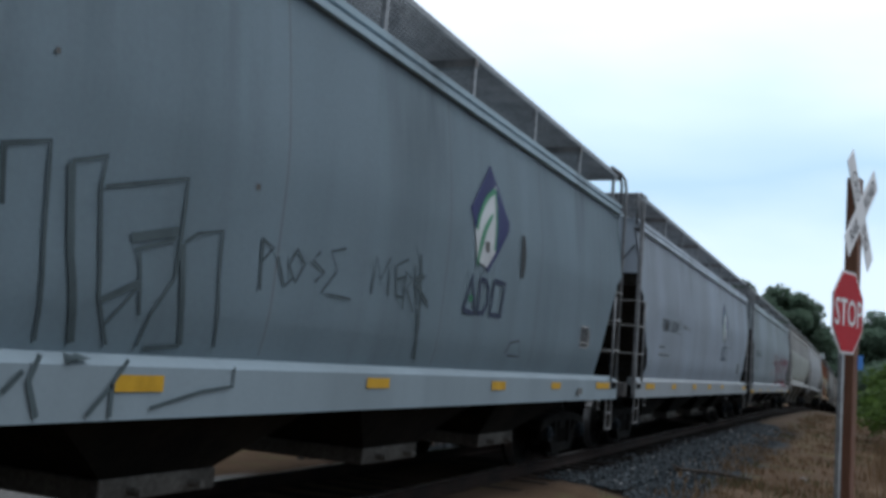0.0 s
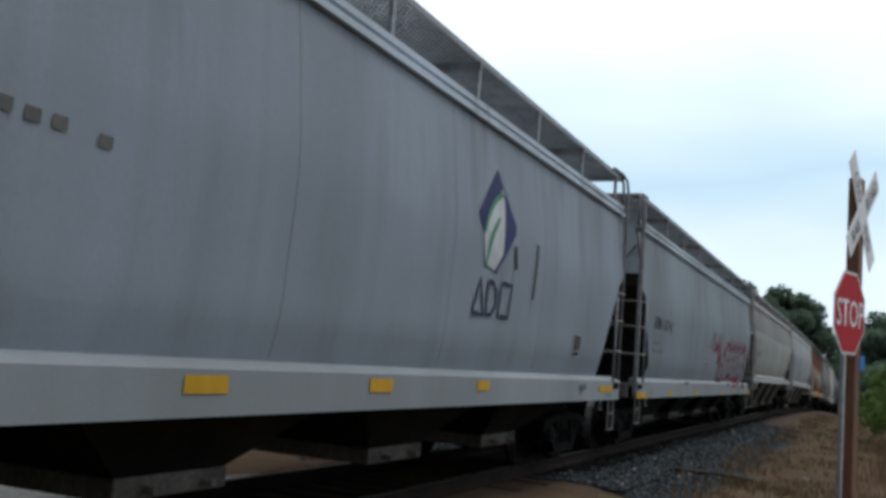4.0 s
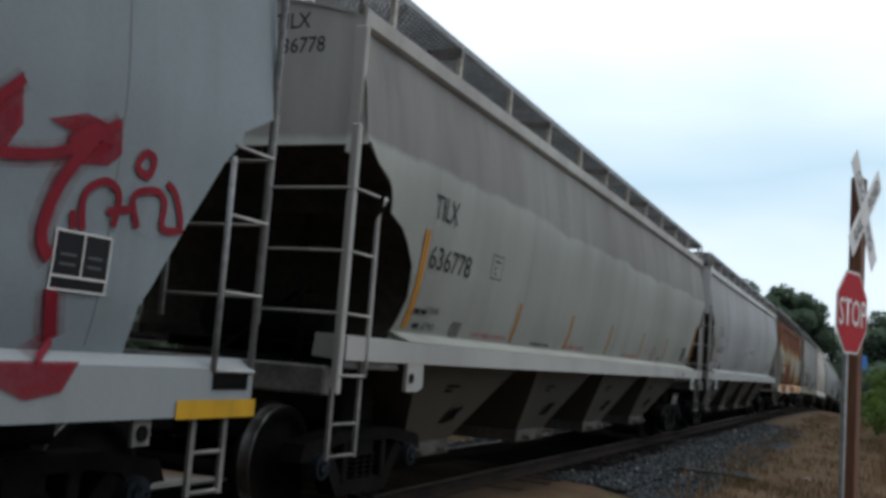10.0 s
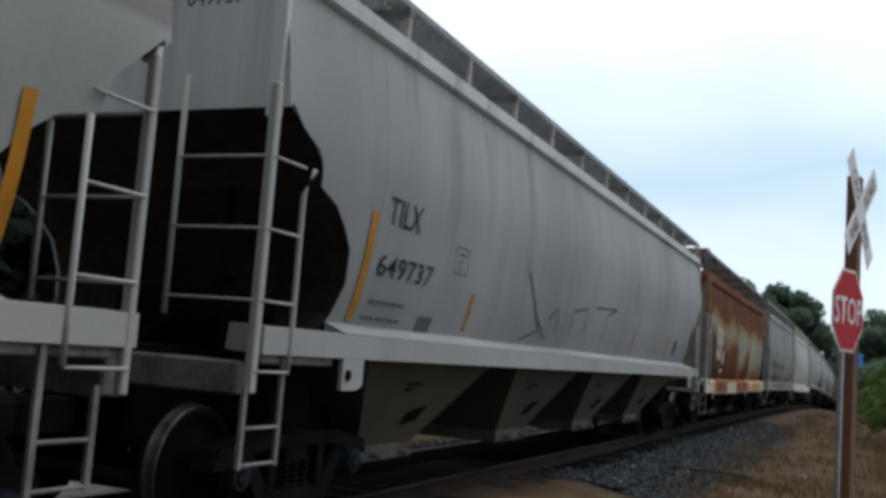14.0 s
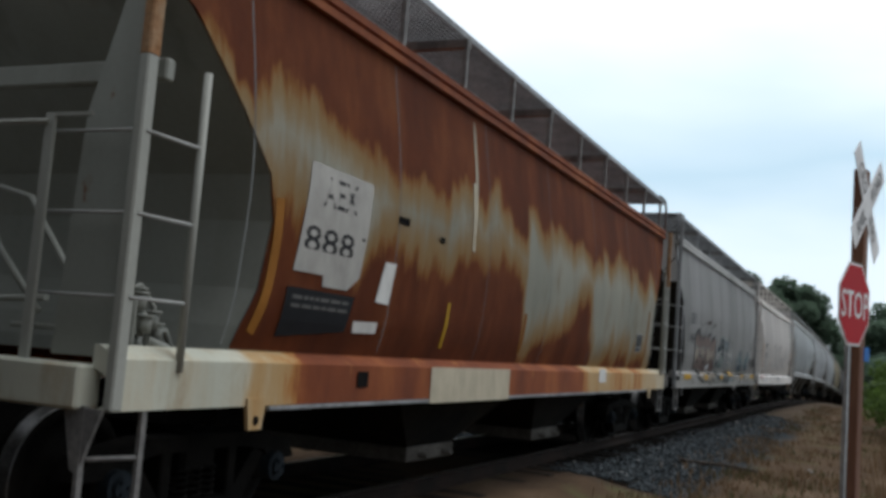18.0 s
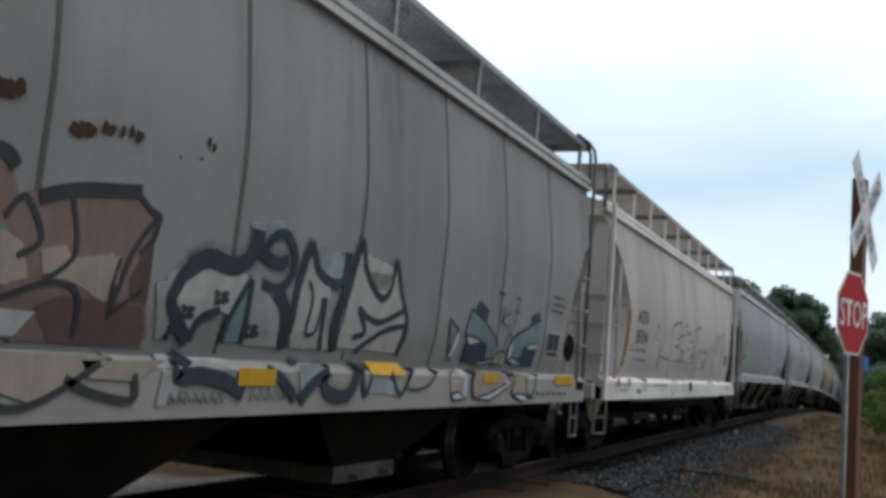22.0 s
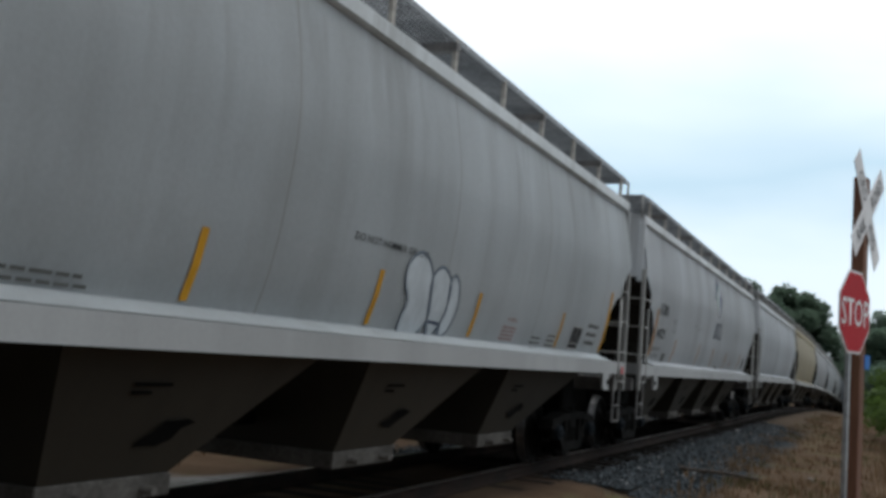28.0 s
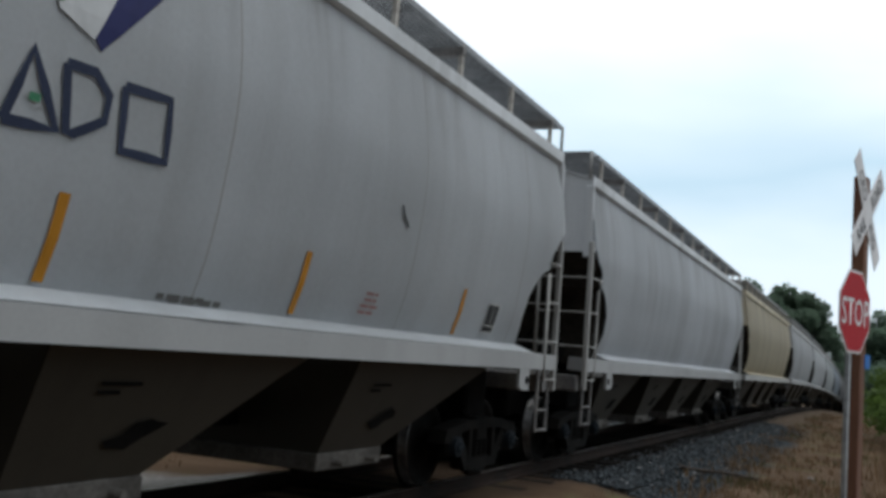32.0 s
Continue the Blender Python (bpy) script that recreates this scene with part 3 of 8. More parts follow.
# ---- covered hopper cars ----
HALF = 1.60                        # half the width of a car
STYLES = {
    # side profile (height, inset), end cut (inset from the end, height), side sill and eave heights
    "plate": dict(prof=((1.29, 0.11), (1.55, 0.05), (1.95, 0.024), (2.29, 0.008), (2.65, 0.0), (3.13, 0.04), (3.55, 0.09), (3.88, 0.135)),
                  cut=((0.04, 2.86), (0.36, 2.70), (0.38, 2.62), (0.52, 2.48), (0.80, 2.05), (1.10, 1.55), (1.12, 1.29)),
                  sill=(0.95, 1.235), ledge=1.295, eave=3.86, hop=0.97, post_top=3.84, front=0.0, slope="slope_shaded", board=4.46, end_low=3.10),
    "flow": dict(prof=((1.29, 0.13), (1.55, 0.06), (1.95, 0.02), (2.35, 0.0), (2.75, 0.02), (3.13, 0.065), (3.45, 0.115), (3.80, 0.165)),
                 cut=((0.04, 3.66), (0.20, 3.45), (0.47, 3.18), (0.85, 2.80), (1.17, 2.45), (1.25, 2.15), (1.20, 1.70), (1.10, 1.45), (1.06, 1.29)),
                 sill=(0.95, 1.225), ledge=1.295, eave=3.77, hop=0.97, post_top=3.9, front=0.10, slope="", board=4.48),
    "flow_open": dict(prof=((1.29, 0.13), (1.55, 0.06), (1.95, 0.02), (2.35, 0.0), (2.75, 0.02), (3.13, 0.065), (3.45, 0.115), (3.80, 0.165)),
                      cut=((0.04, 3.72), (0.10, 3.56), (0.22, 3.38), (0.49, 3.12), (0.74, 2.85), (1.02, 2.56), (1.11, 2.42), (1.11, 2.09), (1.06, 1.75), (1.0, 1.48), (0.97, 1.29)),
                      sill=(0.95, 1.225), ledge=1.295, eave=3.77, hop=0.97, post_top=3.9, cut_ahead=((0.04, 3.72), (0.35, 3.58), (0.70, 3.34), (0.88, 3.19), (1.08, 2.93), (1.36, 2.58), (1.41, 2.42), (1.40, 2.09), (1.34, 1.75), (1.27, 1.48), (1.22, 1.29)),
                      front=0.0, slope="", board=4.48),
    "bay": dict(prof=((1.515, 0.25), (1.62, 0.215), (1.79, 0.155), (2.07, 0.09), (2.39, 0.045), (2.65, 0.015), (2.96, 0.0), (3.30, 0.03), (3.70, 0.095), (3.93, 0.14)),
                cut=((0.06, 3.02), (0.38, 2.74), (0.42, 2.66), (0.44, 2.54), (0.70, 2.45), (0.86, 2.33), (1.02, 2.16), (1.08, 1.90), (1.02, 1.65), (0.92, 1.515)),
                sill=(1.325, 1.508), ledge=1.52, eave=3.92, hop=1.33, post_top=3.02, front=0.12, slope="slope_shaded", board=4.42),
}


# ends of the cars, front (-1) and rear (1): distances in from the end, heights
ENDS = {
    "plate": {-1: dict(post=(0.03, 0.03), inner=((0.47, 1.20), (0.47, 2.62)), rungs=(2.60, 2.17, 1.70, 1.20), end_stile=(-0.80, 1.55, 2.72), step=(0.08, 0.42, 0.53)),
              1: dict(post=(0.02, 0.024), inner=((0.44, 1.22), (0.44, 2.53)), rungs=(2.60, 2.17, 1.70, 1.22), end_stile=(-0.80, 1.55, 2.72), step=(0.24, 0.55, 0.50))},
    "bay": {-1: dict(post=(-0.13, 0.035, 1.07, 3.12), inner=((0.26, 1.22), (0.28, 1.40), (0.27, 2.43), (0.40, 2.63)), rungs=(2.62, 2.14, 1.67, 1.21), end_stile=(-0.85, 1.55, 3.20), step=(-0.17, 0.25, 0.61)),
            1: dict(post=(0.08, 0.03, 1.07, 2.93), inner=((0.54, 1.22), (0.54, 1.50), (0.54, 2.48)), rungs=(2.61, 2.14, 1.67, 1.21), end_stile=(-0.84, 1.55, 2.60), step=(0.26, 0.65, 0.61))},
    "flow": {-1: dict(post=(0.05, 0.045, 0.95, 3.90), inner=((0.53, 1.16), (0.53, 2.90)), rungs=(2.45, 2.00, 1.55), end_stile=(-0.97, 0.98, 2.55), step=(-0.03, 0.30, 0.46),
                      gusset=((1.42, 3.60), (1.32, 3.21), (1.13, 2.57), (1.08, 1.60), (1.06, 1.22))),
             1: dict(post=(0.01, 0.04, 0.95, 3.90), inner=((0.43, 1.20), (0.43, 3.02), (0.52, 3.13)), rungs=(2.63, 2.167, 1.704, 1.241), end_stile=(-0.93, 1.12, 2.70), step=(0.08, 0.42, 0.55))},
    "flow_open": {-1: dict(post=(0.10, 0.045, 0.95, 3.90), inner=((0.58, 1.27), (0.59, 3.00), (0.67, 3.14)), rungs=(2.50, 2.07, 1.62), end_stile=(-0.99, 0.98, 2.52), step=(-0.03, 0.27, 0.46),
                           gusset=((1.32, 3.60), (1.23, 3.14), (1.14, 2.56), (1.08, 2.08), (0.99, 1.69), (0.88, 1.35), (0.84, 1.22))),
                  1: dict(post=(0.01, 0.04, 0.95, 3.90), inner=((0.43, 1.20), (0.43, 3.02), (0.52, 3.13)), rungs=(2.63, 2.167, 1.704, 1.241), end_stile=(-0.93, 1.12, 2.70), step=(0.08, 0.42, 0.55))},
}


def inset_at(st, z):
    p = st["prof"]
    if z < st["ledge"] - 0.005:
        return 0.0
    zs, ins = [a for a, _ in p], [b for _, b in p]
    if z <= zs[0] or z >= zs[-1]:
        return ins[0] if z <= zs[0] else ins[-1]
    slope = np.gradient(ins, zs)
    i = int(np.searchsorted(zs, z, side="right")) - 1
    w = zs[i + 1] - zs[i]
    f = (z - zs[i]) / w
    return float((2 * f ** 3 - 3 * f * f + 1) * ins[i] + (f ** 3 - 2 * f * f + f) * w * slope[i] + (3 * f * f - 2 * f ** 3) * ins[i + 1] + (f ** 3 - f * f) * w * slope[i + 1])


def cut_at(st, z, ahead=False):
    c = sorted((h, d) for d, h in (st.get("cut_ahead", st["cut"]) if ahead else st["cut"]))
    return float(np.interp(z, [a for a, _ in c], [b for _, b in c], right=0.0))


def side_sheet(st, L, s):
    bm = bmesh.new()
    z0, z1 = st["prof"][0][0], st["eave"] + 0.02
    zs = sorted({round(z, 3) for z in [a for a, _ in st["prof"]] + [h for _, h in st["cut"]] + [z0 + (z1 - z0) * k / 30 for k in range(31)] if z0 <= z <= z1})
    top = st["cut"][0][1]
    zs = sorted(set(zs) | {round(top + 0.002, 3)})
    rows = []
    for z in zs:
        c, c2 = (cut_at(st, z), cut_at(st, z, True)) if z <= top else (0.0, 0.0)
        a, b = -L / 2 + c2 + (st["front"] if c2 > 0.3 else 0.0), L / 2 - c
        n = 24
        rows.append([bm.verts.new((a + (b - a) * k / n, s * (HALF - inset_at(st, z)), z)) for k in range(n + 1)])
    for r, q in zip(rows, rows[1:]):
        for k in range(len(r) - 1):
            bm.faces.new((r[k], r[k + 1], q[k + 1], q[k]) if s < 0 else (r[k], q[k], q[k + 1], r[k + 1])).smooth = True
    bmesh.ops.solidify(bm, geom=bm.faces[:], thickness=0.014)
    for e in bm.edges:
        if len(e.link_faces) == 2 and e.calc_face_angle(0.0) > 0.7:
            e.smooth = False
    return bm


def sweep_x(outline, x0, x1, smooth=False):
    """An outline in y, z drawn out along x."""
    bm = bmesh.new()
    a = [bm.verts.new((x0, y, z)) for y, z in outline]
    b = [bm.verts.new((x1, y, z)) for y, z in outline]
    n = len(a)
    bm.faces.new(a)
    bm.faces.new(b[::-1])
    for k in range(n):
        bm.faces.new((a[k], b[k], b[(k + 1) % n], a[(k + 1) % n])).smooth = smooth
    bmesh.ops.recalc_face_normals(bm, faces=bm.faces[:])
    return bm


SHARED = {}


def shared(name, key, make, material, parent, label=""):
    """A part on a mesh that alike parts share."""
    if key not in SHARED:
        ob = part(name, make(), material, parent, label)
        SHARED[key] = ob.data
        return ob
    ob = new(name, SHARED[key])
    ob.parent = parent
    return tagged(ob, label) if label else ob


def rung_mesh(a, b, r=0.011):
    bm = bmesh.new()
    tube(bm, (a, b), r, 6)
    return bm


def side_frame_mesh():
    bm = bmesh.new()
    for y in (-1.07,):
        prism(bm, ((-1.12, 0.50), (-1.05, 0.64), (-0.55, 0.72), (0.55, 0.72), (1.05, 0.64), (1.12, 0.50), (0.80, 0.50), (0.72, 0.58), (0.45, 0.62), (-0.45, 0.62), (-0.72, 0.58), (-0.80, 0.50)), y - 0.10, y + 0.10)
        prism(bm, ((-0.75, 0.55), (-0.62, 0.60), (-0.36, 0.30), (0.36, 0.30), (0.62, 0.60), (0.75, 0.55), (0.46, 0.18), (-0.46, 0.18)), y - 0.08, y + 0.08)
        box(bm, -0.40, -0.30, y - 0.09, y + 0.09, 0.28, 0.64, 0.01)
        box(bm, 0.30, 0.40, y - 0.09, y + 0.09, 0.28, 0.64, 0.01)
        for x in (-0.83, 0.83):
            box(bm, x - 0.13, x + 0.13, y - 0.07, y + 0.07, 0.36, 0.56, 0.02)
    return bm


def axle_mesh():
    bm = bmesh.new()
    tube(bm, ((0, -1.02, 0), (0, 1.02, 0)), 0.08, 12)
    return bm


def wheel_mesh():
    """A turned wheel: hub, dished web, rim, bright tread and flange."""
    prof = ((0.08, -0.09), (0.15, -0.09), (0.17, -0.05), (0.36, -0.02), (0.38, -0.065), (0.45, -0.065), (0.457, -0.05), (0.46, 0.04), (0.485, 0.055), (0.48, 0.075), (0.40, 0.075), (0.38, 0.03), (0.17, 0.03), (0.08, 0.09))
    bm, n, rings = bmesh.new(), 36, []
    for r, y in prof:
        rings.append([bm.verts.new((r * math.cos(2 * math.pi * k / n), y, r * math.sin(2 * math.pi * k / n))) for k in range(n)])
    for i, (a, b) in enumerate(zip(rings, rings[1:])):
        for k in range(n):
            f = bm.faces.new((a[k], b[k], b[(k + 1) % n], a[(k + 1) % n]))
            f.smooth, f.material_index = True, 1 if i in (5, 6) else 0
    return bm


WHEELS = []


def truck(car, x):
    """A two-axle truck: side frames, bolster, springs, bearings, wheelsets."""
    def bolster():
        bm = bmesh.new()
        box(bm, -0.18, 0.18, -1.15, 1.15, 0.48, 0.74, 0.03)
        tube(bm, ((0, 0, 0.70), (0, 0, 0.92)), 0.17, 12)
        return bm
    tk = shared("truck", "bolster", bolster, "truck_steel", car, "black cast-steel two-axle truck")
    tk.location = (x, 0, 0)
    for s in (-1, 1):
        f = shared("side_frame", "side_frame", side_frame_mesh, "truck_steel", tk)
        if s > 0:
            f.rotation_euler = (0, 0, math.pi)
        for dx in (-0.14, 0.0, 0.14):
            def spring():
                bm = bmesh.new()
                tube(bm, [(0.055 * math.cos(k * 0.8), 0.055 * math.sin(k * 0.8), 0.22 * k / 40) for k in range(41)], 0.014, 5)
                return bm
            sp = shared("spring", "spring", spring, "truck_steel", tk)
            sp.location = (dx, s * 1.10, 0.29)
        for dx in (-0.83, 0.83):
            def cap():
                bm = bmesh.new()
                disc(bm, 0, 0, 0, 0.105, 0.16, 18)
                disc(bm, 0, -0.09, 0, 0.065, 0.03, 12)
                for k in range(3):
                    disc(bm, 0.04 * math.cos(k * 2.1), -0.11, 0.04 * math.sin(k * 2.1), 0.014, 0.02, 6)
                return bm
            c = shared("bearing_cap", "cap", cap, "bearing_blue", tk, "faded blue bearing cap")
            c.location = (dx, s * 1.14, 0.457)
            if s > 0:
                c.rotation_euler = (0, 0, math.pi)
    for dx in (-0.83, 0.83):
        w = shared("wheelset", "axle", axle_mesh, "truck_steel", car, "worn steel wheelset")
        w.location = (x + dx, 0, 0.457)
        WHEELS.append(w)
        for sgn in (-1, 1):
            wh = shared("wheel", "wheel", wheel_mesh, "truck_steel", w)
            if len(wh.data.materials) < 2:
                wh.data.materials.append(MATS["wheel_tread"])
            wh.location = (0, sgn * 0.755, 0)
            if sgn > 0:
                wh.rotation_euler = (0, 0, math.pi)
    return tk


two_tone("bearing_blue", (0.012, 0.016, 0.020), (0.03, 0.04, 0.05), 8.0, 0.8, gloss=0.1)


def grating(x0, x1, y0, y1, z):
    """Open steel grating: long bearing bars and cross bars."""
    bm = bmesh.new()
    n = max(2, int((x1 - x0) / 0.07))
    for k in range(n + 1):
        x = x0 + (x1 - x0) * k / n
        box(bm, x - 0.006, x + 0.006, y0, y1, z - 0.020, z)
    m = max(2, int(abs(y1 - y0) / 0.055))
    for k in range(m + 1):
        y = y0 + (y1 - y0) * k / m
        box(bm, x0, x1, y - 0.004, y + 0.004, z - 0.022, z + 0.004)
    for y in (y0, y1):
        box(bm, x0, x1, y - 0.008, y + 0.008, z - 0.05, z + 0.012)
    return bm


def hopper_car(label, style, L, x0, paint, sill="sill_white", hop="hopper_tan_shaded", detail=True, seams=0, slope=None, hoppers=4, under_pipe=False, eave_paint="", pitch=0.0, hop_low=0.52, cut=()):
    """A covered hopper car with its front end at x0 on the train's own scale."""
    st = dict(STYLES[style], cut=cut) if cut else STYLES[style]
    car = empty("covered_hopper_car", pose(x0 + L / 2, TRACK_Y, 0), label, "railcar", "cars of the freight train")
    car["front"], car["length"], car["style"] = x0, L, style
    h = L / 2
    reach = 0.07 if style == "bay" else 0.0
    eave, s0, s1, led = st["eave"], st["sill"][0], st["sill"][1], st["ledge"]
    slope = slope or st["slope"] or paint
    top_in = inset_at(st, eave)
    bot_in = st["prof"][0][1]
    for s in (-1, 1):
        part("side_sheet", side_sheet(st, L, s), paint, car)
        # side sill with its sloping ledge
        y = s * HALF
        if style == "bay":
            prof = ((y, s0), (y, s1), (s * (HALF - bot_in), led), (s * (HALF - bot_in - 0.03), led), (s * (HALF - 0.30), s0 + 0.02), (s * (HALF - 0.06), s0))
        else:
            prof = ((y, s0), (y, s1), (s * (HALF - bot_in), led), (s * (HALF - bot_in - 0.03), led), (s * (HALF - 0.16), s1 - 0.05), (s * (HALF - 0.05), s1 - 0.1), (s * (HALF - 0.05), s0 + 0.03), (s * (HALF - 0.12), s0))
        part("side_sill", sweep_x(prof, -h + 0.02 - reach, h - 0.02), sill, car)
        # eave rail in two steps
        ye = HALF - top_in
        prof = ((s * (ye + 0.05), eave + 0.03), (s * (ye + 0.055), eave + 0.155), (s * (ye + 0.03), eave + 0.17), (s * (ye - 0.05), eave + 0.18), (s * (ye - 0.05), eave), (s * (ye + 0.012), eave)) if style == "bay" else ((s * (ye + 0.055), eave + 0.0), (s * (ye + 0.055), eave + 0.06), (s * (ye + 0.012), eave + 0.066), (s * (ye + 0.012), eave + 0.10), (s * (ye + 0.04), eave + 0.106), (s * (ye + 0.04), eave + 0.165), (s * (ye - 0.05), eave + 0.18), (s * (ye - 0.05), eave))
        part("eave_rail", sweep_x(prof, -h - 0.02, h + 0.02), eave_paint or paint, car)
    n = 10
    arc = [((HALF - top_in - 0.045) * (2 * k / n - 1), eave + 0.15 + 0.22 * (1 - (2 * k / n - 1) ** 2)) for k in range(n + 1)]
    part("roof", sweep_x([*arc, *[(y * 0.99, z - 0.02) for y, z in arc[::-1]]], -h, h, True), paint, car)
    ct = st.get("end_low", st["cut"][0][1])
    for d in (-1, 1):
        # end sheet, slope sheet under it, end sill and posts
        yw = HALF - inset_at(st, ct) - 0.004
        pr = [(-yw, ct - 0.02), (yw, ct - 0.02), *[(y, z - 0.022) for y, z in arc[::-1]]]
        part("end_sheet", sweep_x(pr, d * (h - 0.02), d * (h - 0.035)), paint, car)
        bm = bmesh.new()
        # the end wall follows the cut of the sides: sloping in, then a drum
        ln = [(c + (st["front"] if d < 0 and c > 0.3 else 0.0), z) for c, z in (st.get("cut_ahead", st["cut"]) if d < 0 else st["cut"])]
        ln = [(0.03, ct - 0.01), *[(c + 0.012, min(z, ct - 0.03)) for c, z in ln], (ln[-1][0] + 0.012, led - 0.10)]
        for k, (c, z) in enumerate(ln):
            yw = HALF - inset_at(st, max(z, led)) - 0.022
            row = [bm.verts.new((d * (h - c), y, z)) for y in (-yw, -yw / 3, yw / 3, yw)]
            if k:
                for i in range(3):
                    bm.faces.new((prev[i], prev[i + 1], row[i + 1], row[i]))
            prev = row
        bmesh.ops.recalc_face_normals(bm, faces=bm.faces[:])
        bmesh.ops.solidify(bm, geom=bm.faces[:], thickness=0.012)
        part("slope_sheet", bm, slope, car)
        bm = bmesh.new()
        box(bm, d * h - 0.09, d * h + 0.09, -1.45, 1.45, s0 + 0.0 if style != "bay" else 1.05, s1 - 0.04 if style != "bay" else 1.27, 0.015)
        part("end_sill", bm, "sill_dark" if not style.startswith("flow") else sill, car)
        bm = bmesh.new()
        box(bm, d * (h + 0.05), d * (h + 0.42), -0.10, 0.10, 0.66, 0.92, 0.02)
        box(bm, d * (h + 0.40), d * (h + 0.64), -0.16, 0.14, 0.64, 0.94, 0.05)
        part("coupler", bm, "truck_steel", car)
        bm = bmesh.new()
        tube(bm, [(d * (h + 0.1 + 0.09 * k), 0.32 - 0.05 * k, 0.72 - 0.10 * math.sin(k * 0.62)) for k in range(6)], 0.022, 6)
        part("air_hose", bm, "under_black", car)
        if not detail:
            continue
        en = ENDS[style][d]
        trim = {"bay": "sill_cream", "plate": "post_grey", "flow": "slope_pale"}.get(style, paint)
        pe, pw = en["post"][:2]
        for s in (-1, 1):
            bm = bmesh.new()
            x = d * (h - pe)
            if style == "plate":
                # post bent over at its top into the roof's walkway
                if d < 0:
                    box(bm, x - pw, x + pw, min(s * 1.53, s * 1.60), max(s * 1.53, s * 1.60), s0 + 0.04, 4.30, 0.01)
                    box(bm, x - pw, x + pw, min(s * 1.38, s * 1.57), max(s * 1.38, s * 1.57), 4.285, 4.345, 0.01)
                else:
                    tube(bm, ((x, s * 1.575, s0 + 0.02), (x, s * 1.575, 4.28), (x - d * 0.04, s * 1.56, 4.42), (x - d * 0.16, s * 1.52, 4.50), (x - d * 0.7, s * 1.50, 4.50)), pw, 7)
            else:
                yp = s * 1.575
                box(bm, x - pw, x + pw, yp - 0.032, yp + 0.032, en["post"][2], en["post"][3], 0.01)
            post = part("corner_post", bm, trim, car)
            if style == "flow":
                bm = bmesh.new()
                box(bm, x - pw - 0.003, x + pw + 0.003, yp - 0.035, yp + 0.035, 2.86, en["post"][3] + 0.003, 0.01)
                part("rusted_sleeve", bm, "rusty_orange", post, "orange rusted upper part of the post")
            if style == "bay":
                bm = bmesh.new()
                box(bm, d * h - 0.03, d * h + 0.03, s * 1.47 - 0.06, s * 1.47 + 0.05, ct - 0.1, eave + 0.02, 0.01)
                part("corner_cap", bm, paint, car)
            if style == "plate":
                bm = bmesh.new()
                prism(bm, ((d * (h - 1.06), s0 + 0.04), (d * (h - 1.06), 0.80), (d * (h - 0.92), 0.80), (d * (h - 0.92), s0 + 0.04)), s * 1.56 - 0.012, s * 1.56 + 0.012)
                lug = part("lifting_lug", bm, "sill_dark", car)
                bm = bmesh.new()
                # no real opening: the hole's dark inside is a black disc
                disc(bm, d * (h - 0.99), s * 1.573, 0.87, 0.045, 0.02, 14)
                part("lug_hole", bm, "under_black", lug)
            if style.startswith("flow") and d < 0:
                # tapered gusset behind the post
                gus = [(s * 1.50, s1), (s * 1.50, 3.60), *[(s * y, z) for y, z in en["gusset"]]]
                part("end_gusset", sweep_x(gus, d * (h - 0.10), d * (h - 0.13)), slope if style == "flow" else paint, car)
        # ladders on the near side
        zr = en["rungs"]
        bm = bmesh.new()
        tube(bm, [(d * (h - e), -1.60, z) for e, z in en["inner"]], 0.021 if not style.startswith("flow") else 0.026, 6)
        lad = part("side_ladder", bm, trim, car)
        ei = en["inner"][len(en["inner"]) // 2][0]
        for z in zr:
            r = shared("rung", ("srung", d), lambda: rung_mesh((0, 0, 0), (d * 0.42, 0, 0)), "sill_cream", lad)
            r.location = (d * (h - ei), -1.605, z)
            r.scale.x = (ei - pe) / 0.42
        ys, za, zb = en["end_stile"]
        bm = bmesh.new()
        if style.startswith("flow"):
            box(bm, d * h - 0.012, d * h + 0.012, ys - 0.035, ys + 0.035, za, zb, 0.004)
            prism(bm, ((d * h - 0.01, zb - 0.02), (d * h + 0.01, zb - 0.02), (d * h + 0.01, zb), (d * h - 0.01, zb)), ys - 0.30, ys)
            tube(bm, ((d * (h + 0.02), ys, zb - 0.05), (d * (h + 0.02), -0.25, zb - 0.05)), 0.016, 6)
        else:
            tube(bm, ((d * (h - pe + 0.02), ys, za), (d * (h - pe + 0.02), ys, zb)), 0.022, 6)
        lad = part("end_ladder", bm, trim, car)
        for z in zr[:3]:
            r = shared("rung", "erung", lambda: rung_mesh((0, -0.60, 0), (0, 0, 0)), "sill_cream", lad)
            r.location = (d * (h - pe + 0.03), ys, z)
            r.scale.y = (1.575 + ys) / 0.60
        # sill step under the corner
        if style == "plate":
            # notch has no depth: its shade is a flat black rectangle
            paint_rect(car, 0.07 if d < 0 else L - 0.44, s1 - 0.125, 0.36, 0.10, "under_black", "sill_notch_shade", 0.003)
        eo, ein, zl = en["step"]
        zt = 1.10 if style == "bay" else s0
        yo = -1.47 if style.startswith("flow") and d < 0 else -1.572
        bm = bmesh.new()
        xx = d * (h - ein)
        box(bm, xx - 0.020, xx + 0.020, -1.585, -1.560, zl - 0.02, zt + (0.24 if style == "bay" else 0.02))
        step = part("sill_step", bm, "sill_dark", car)
        bm = bmesh.new()
        box(bm, d * (h - eo) - 0.020, d * (h - eo) + 0.020, yo - 0.013, yo + 0.013, zl - 0.02, zt + 0.02)
        part("step_rail", bm, "sill_dark", step)
        for z in (zl, zl + 0.235):
            bm = bmesh.new()
            tube(bm, ((d * (h - ein), -1.572, z), (d * (h - eo), yo, z)), 0.014, 6)
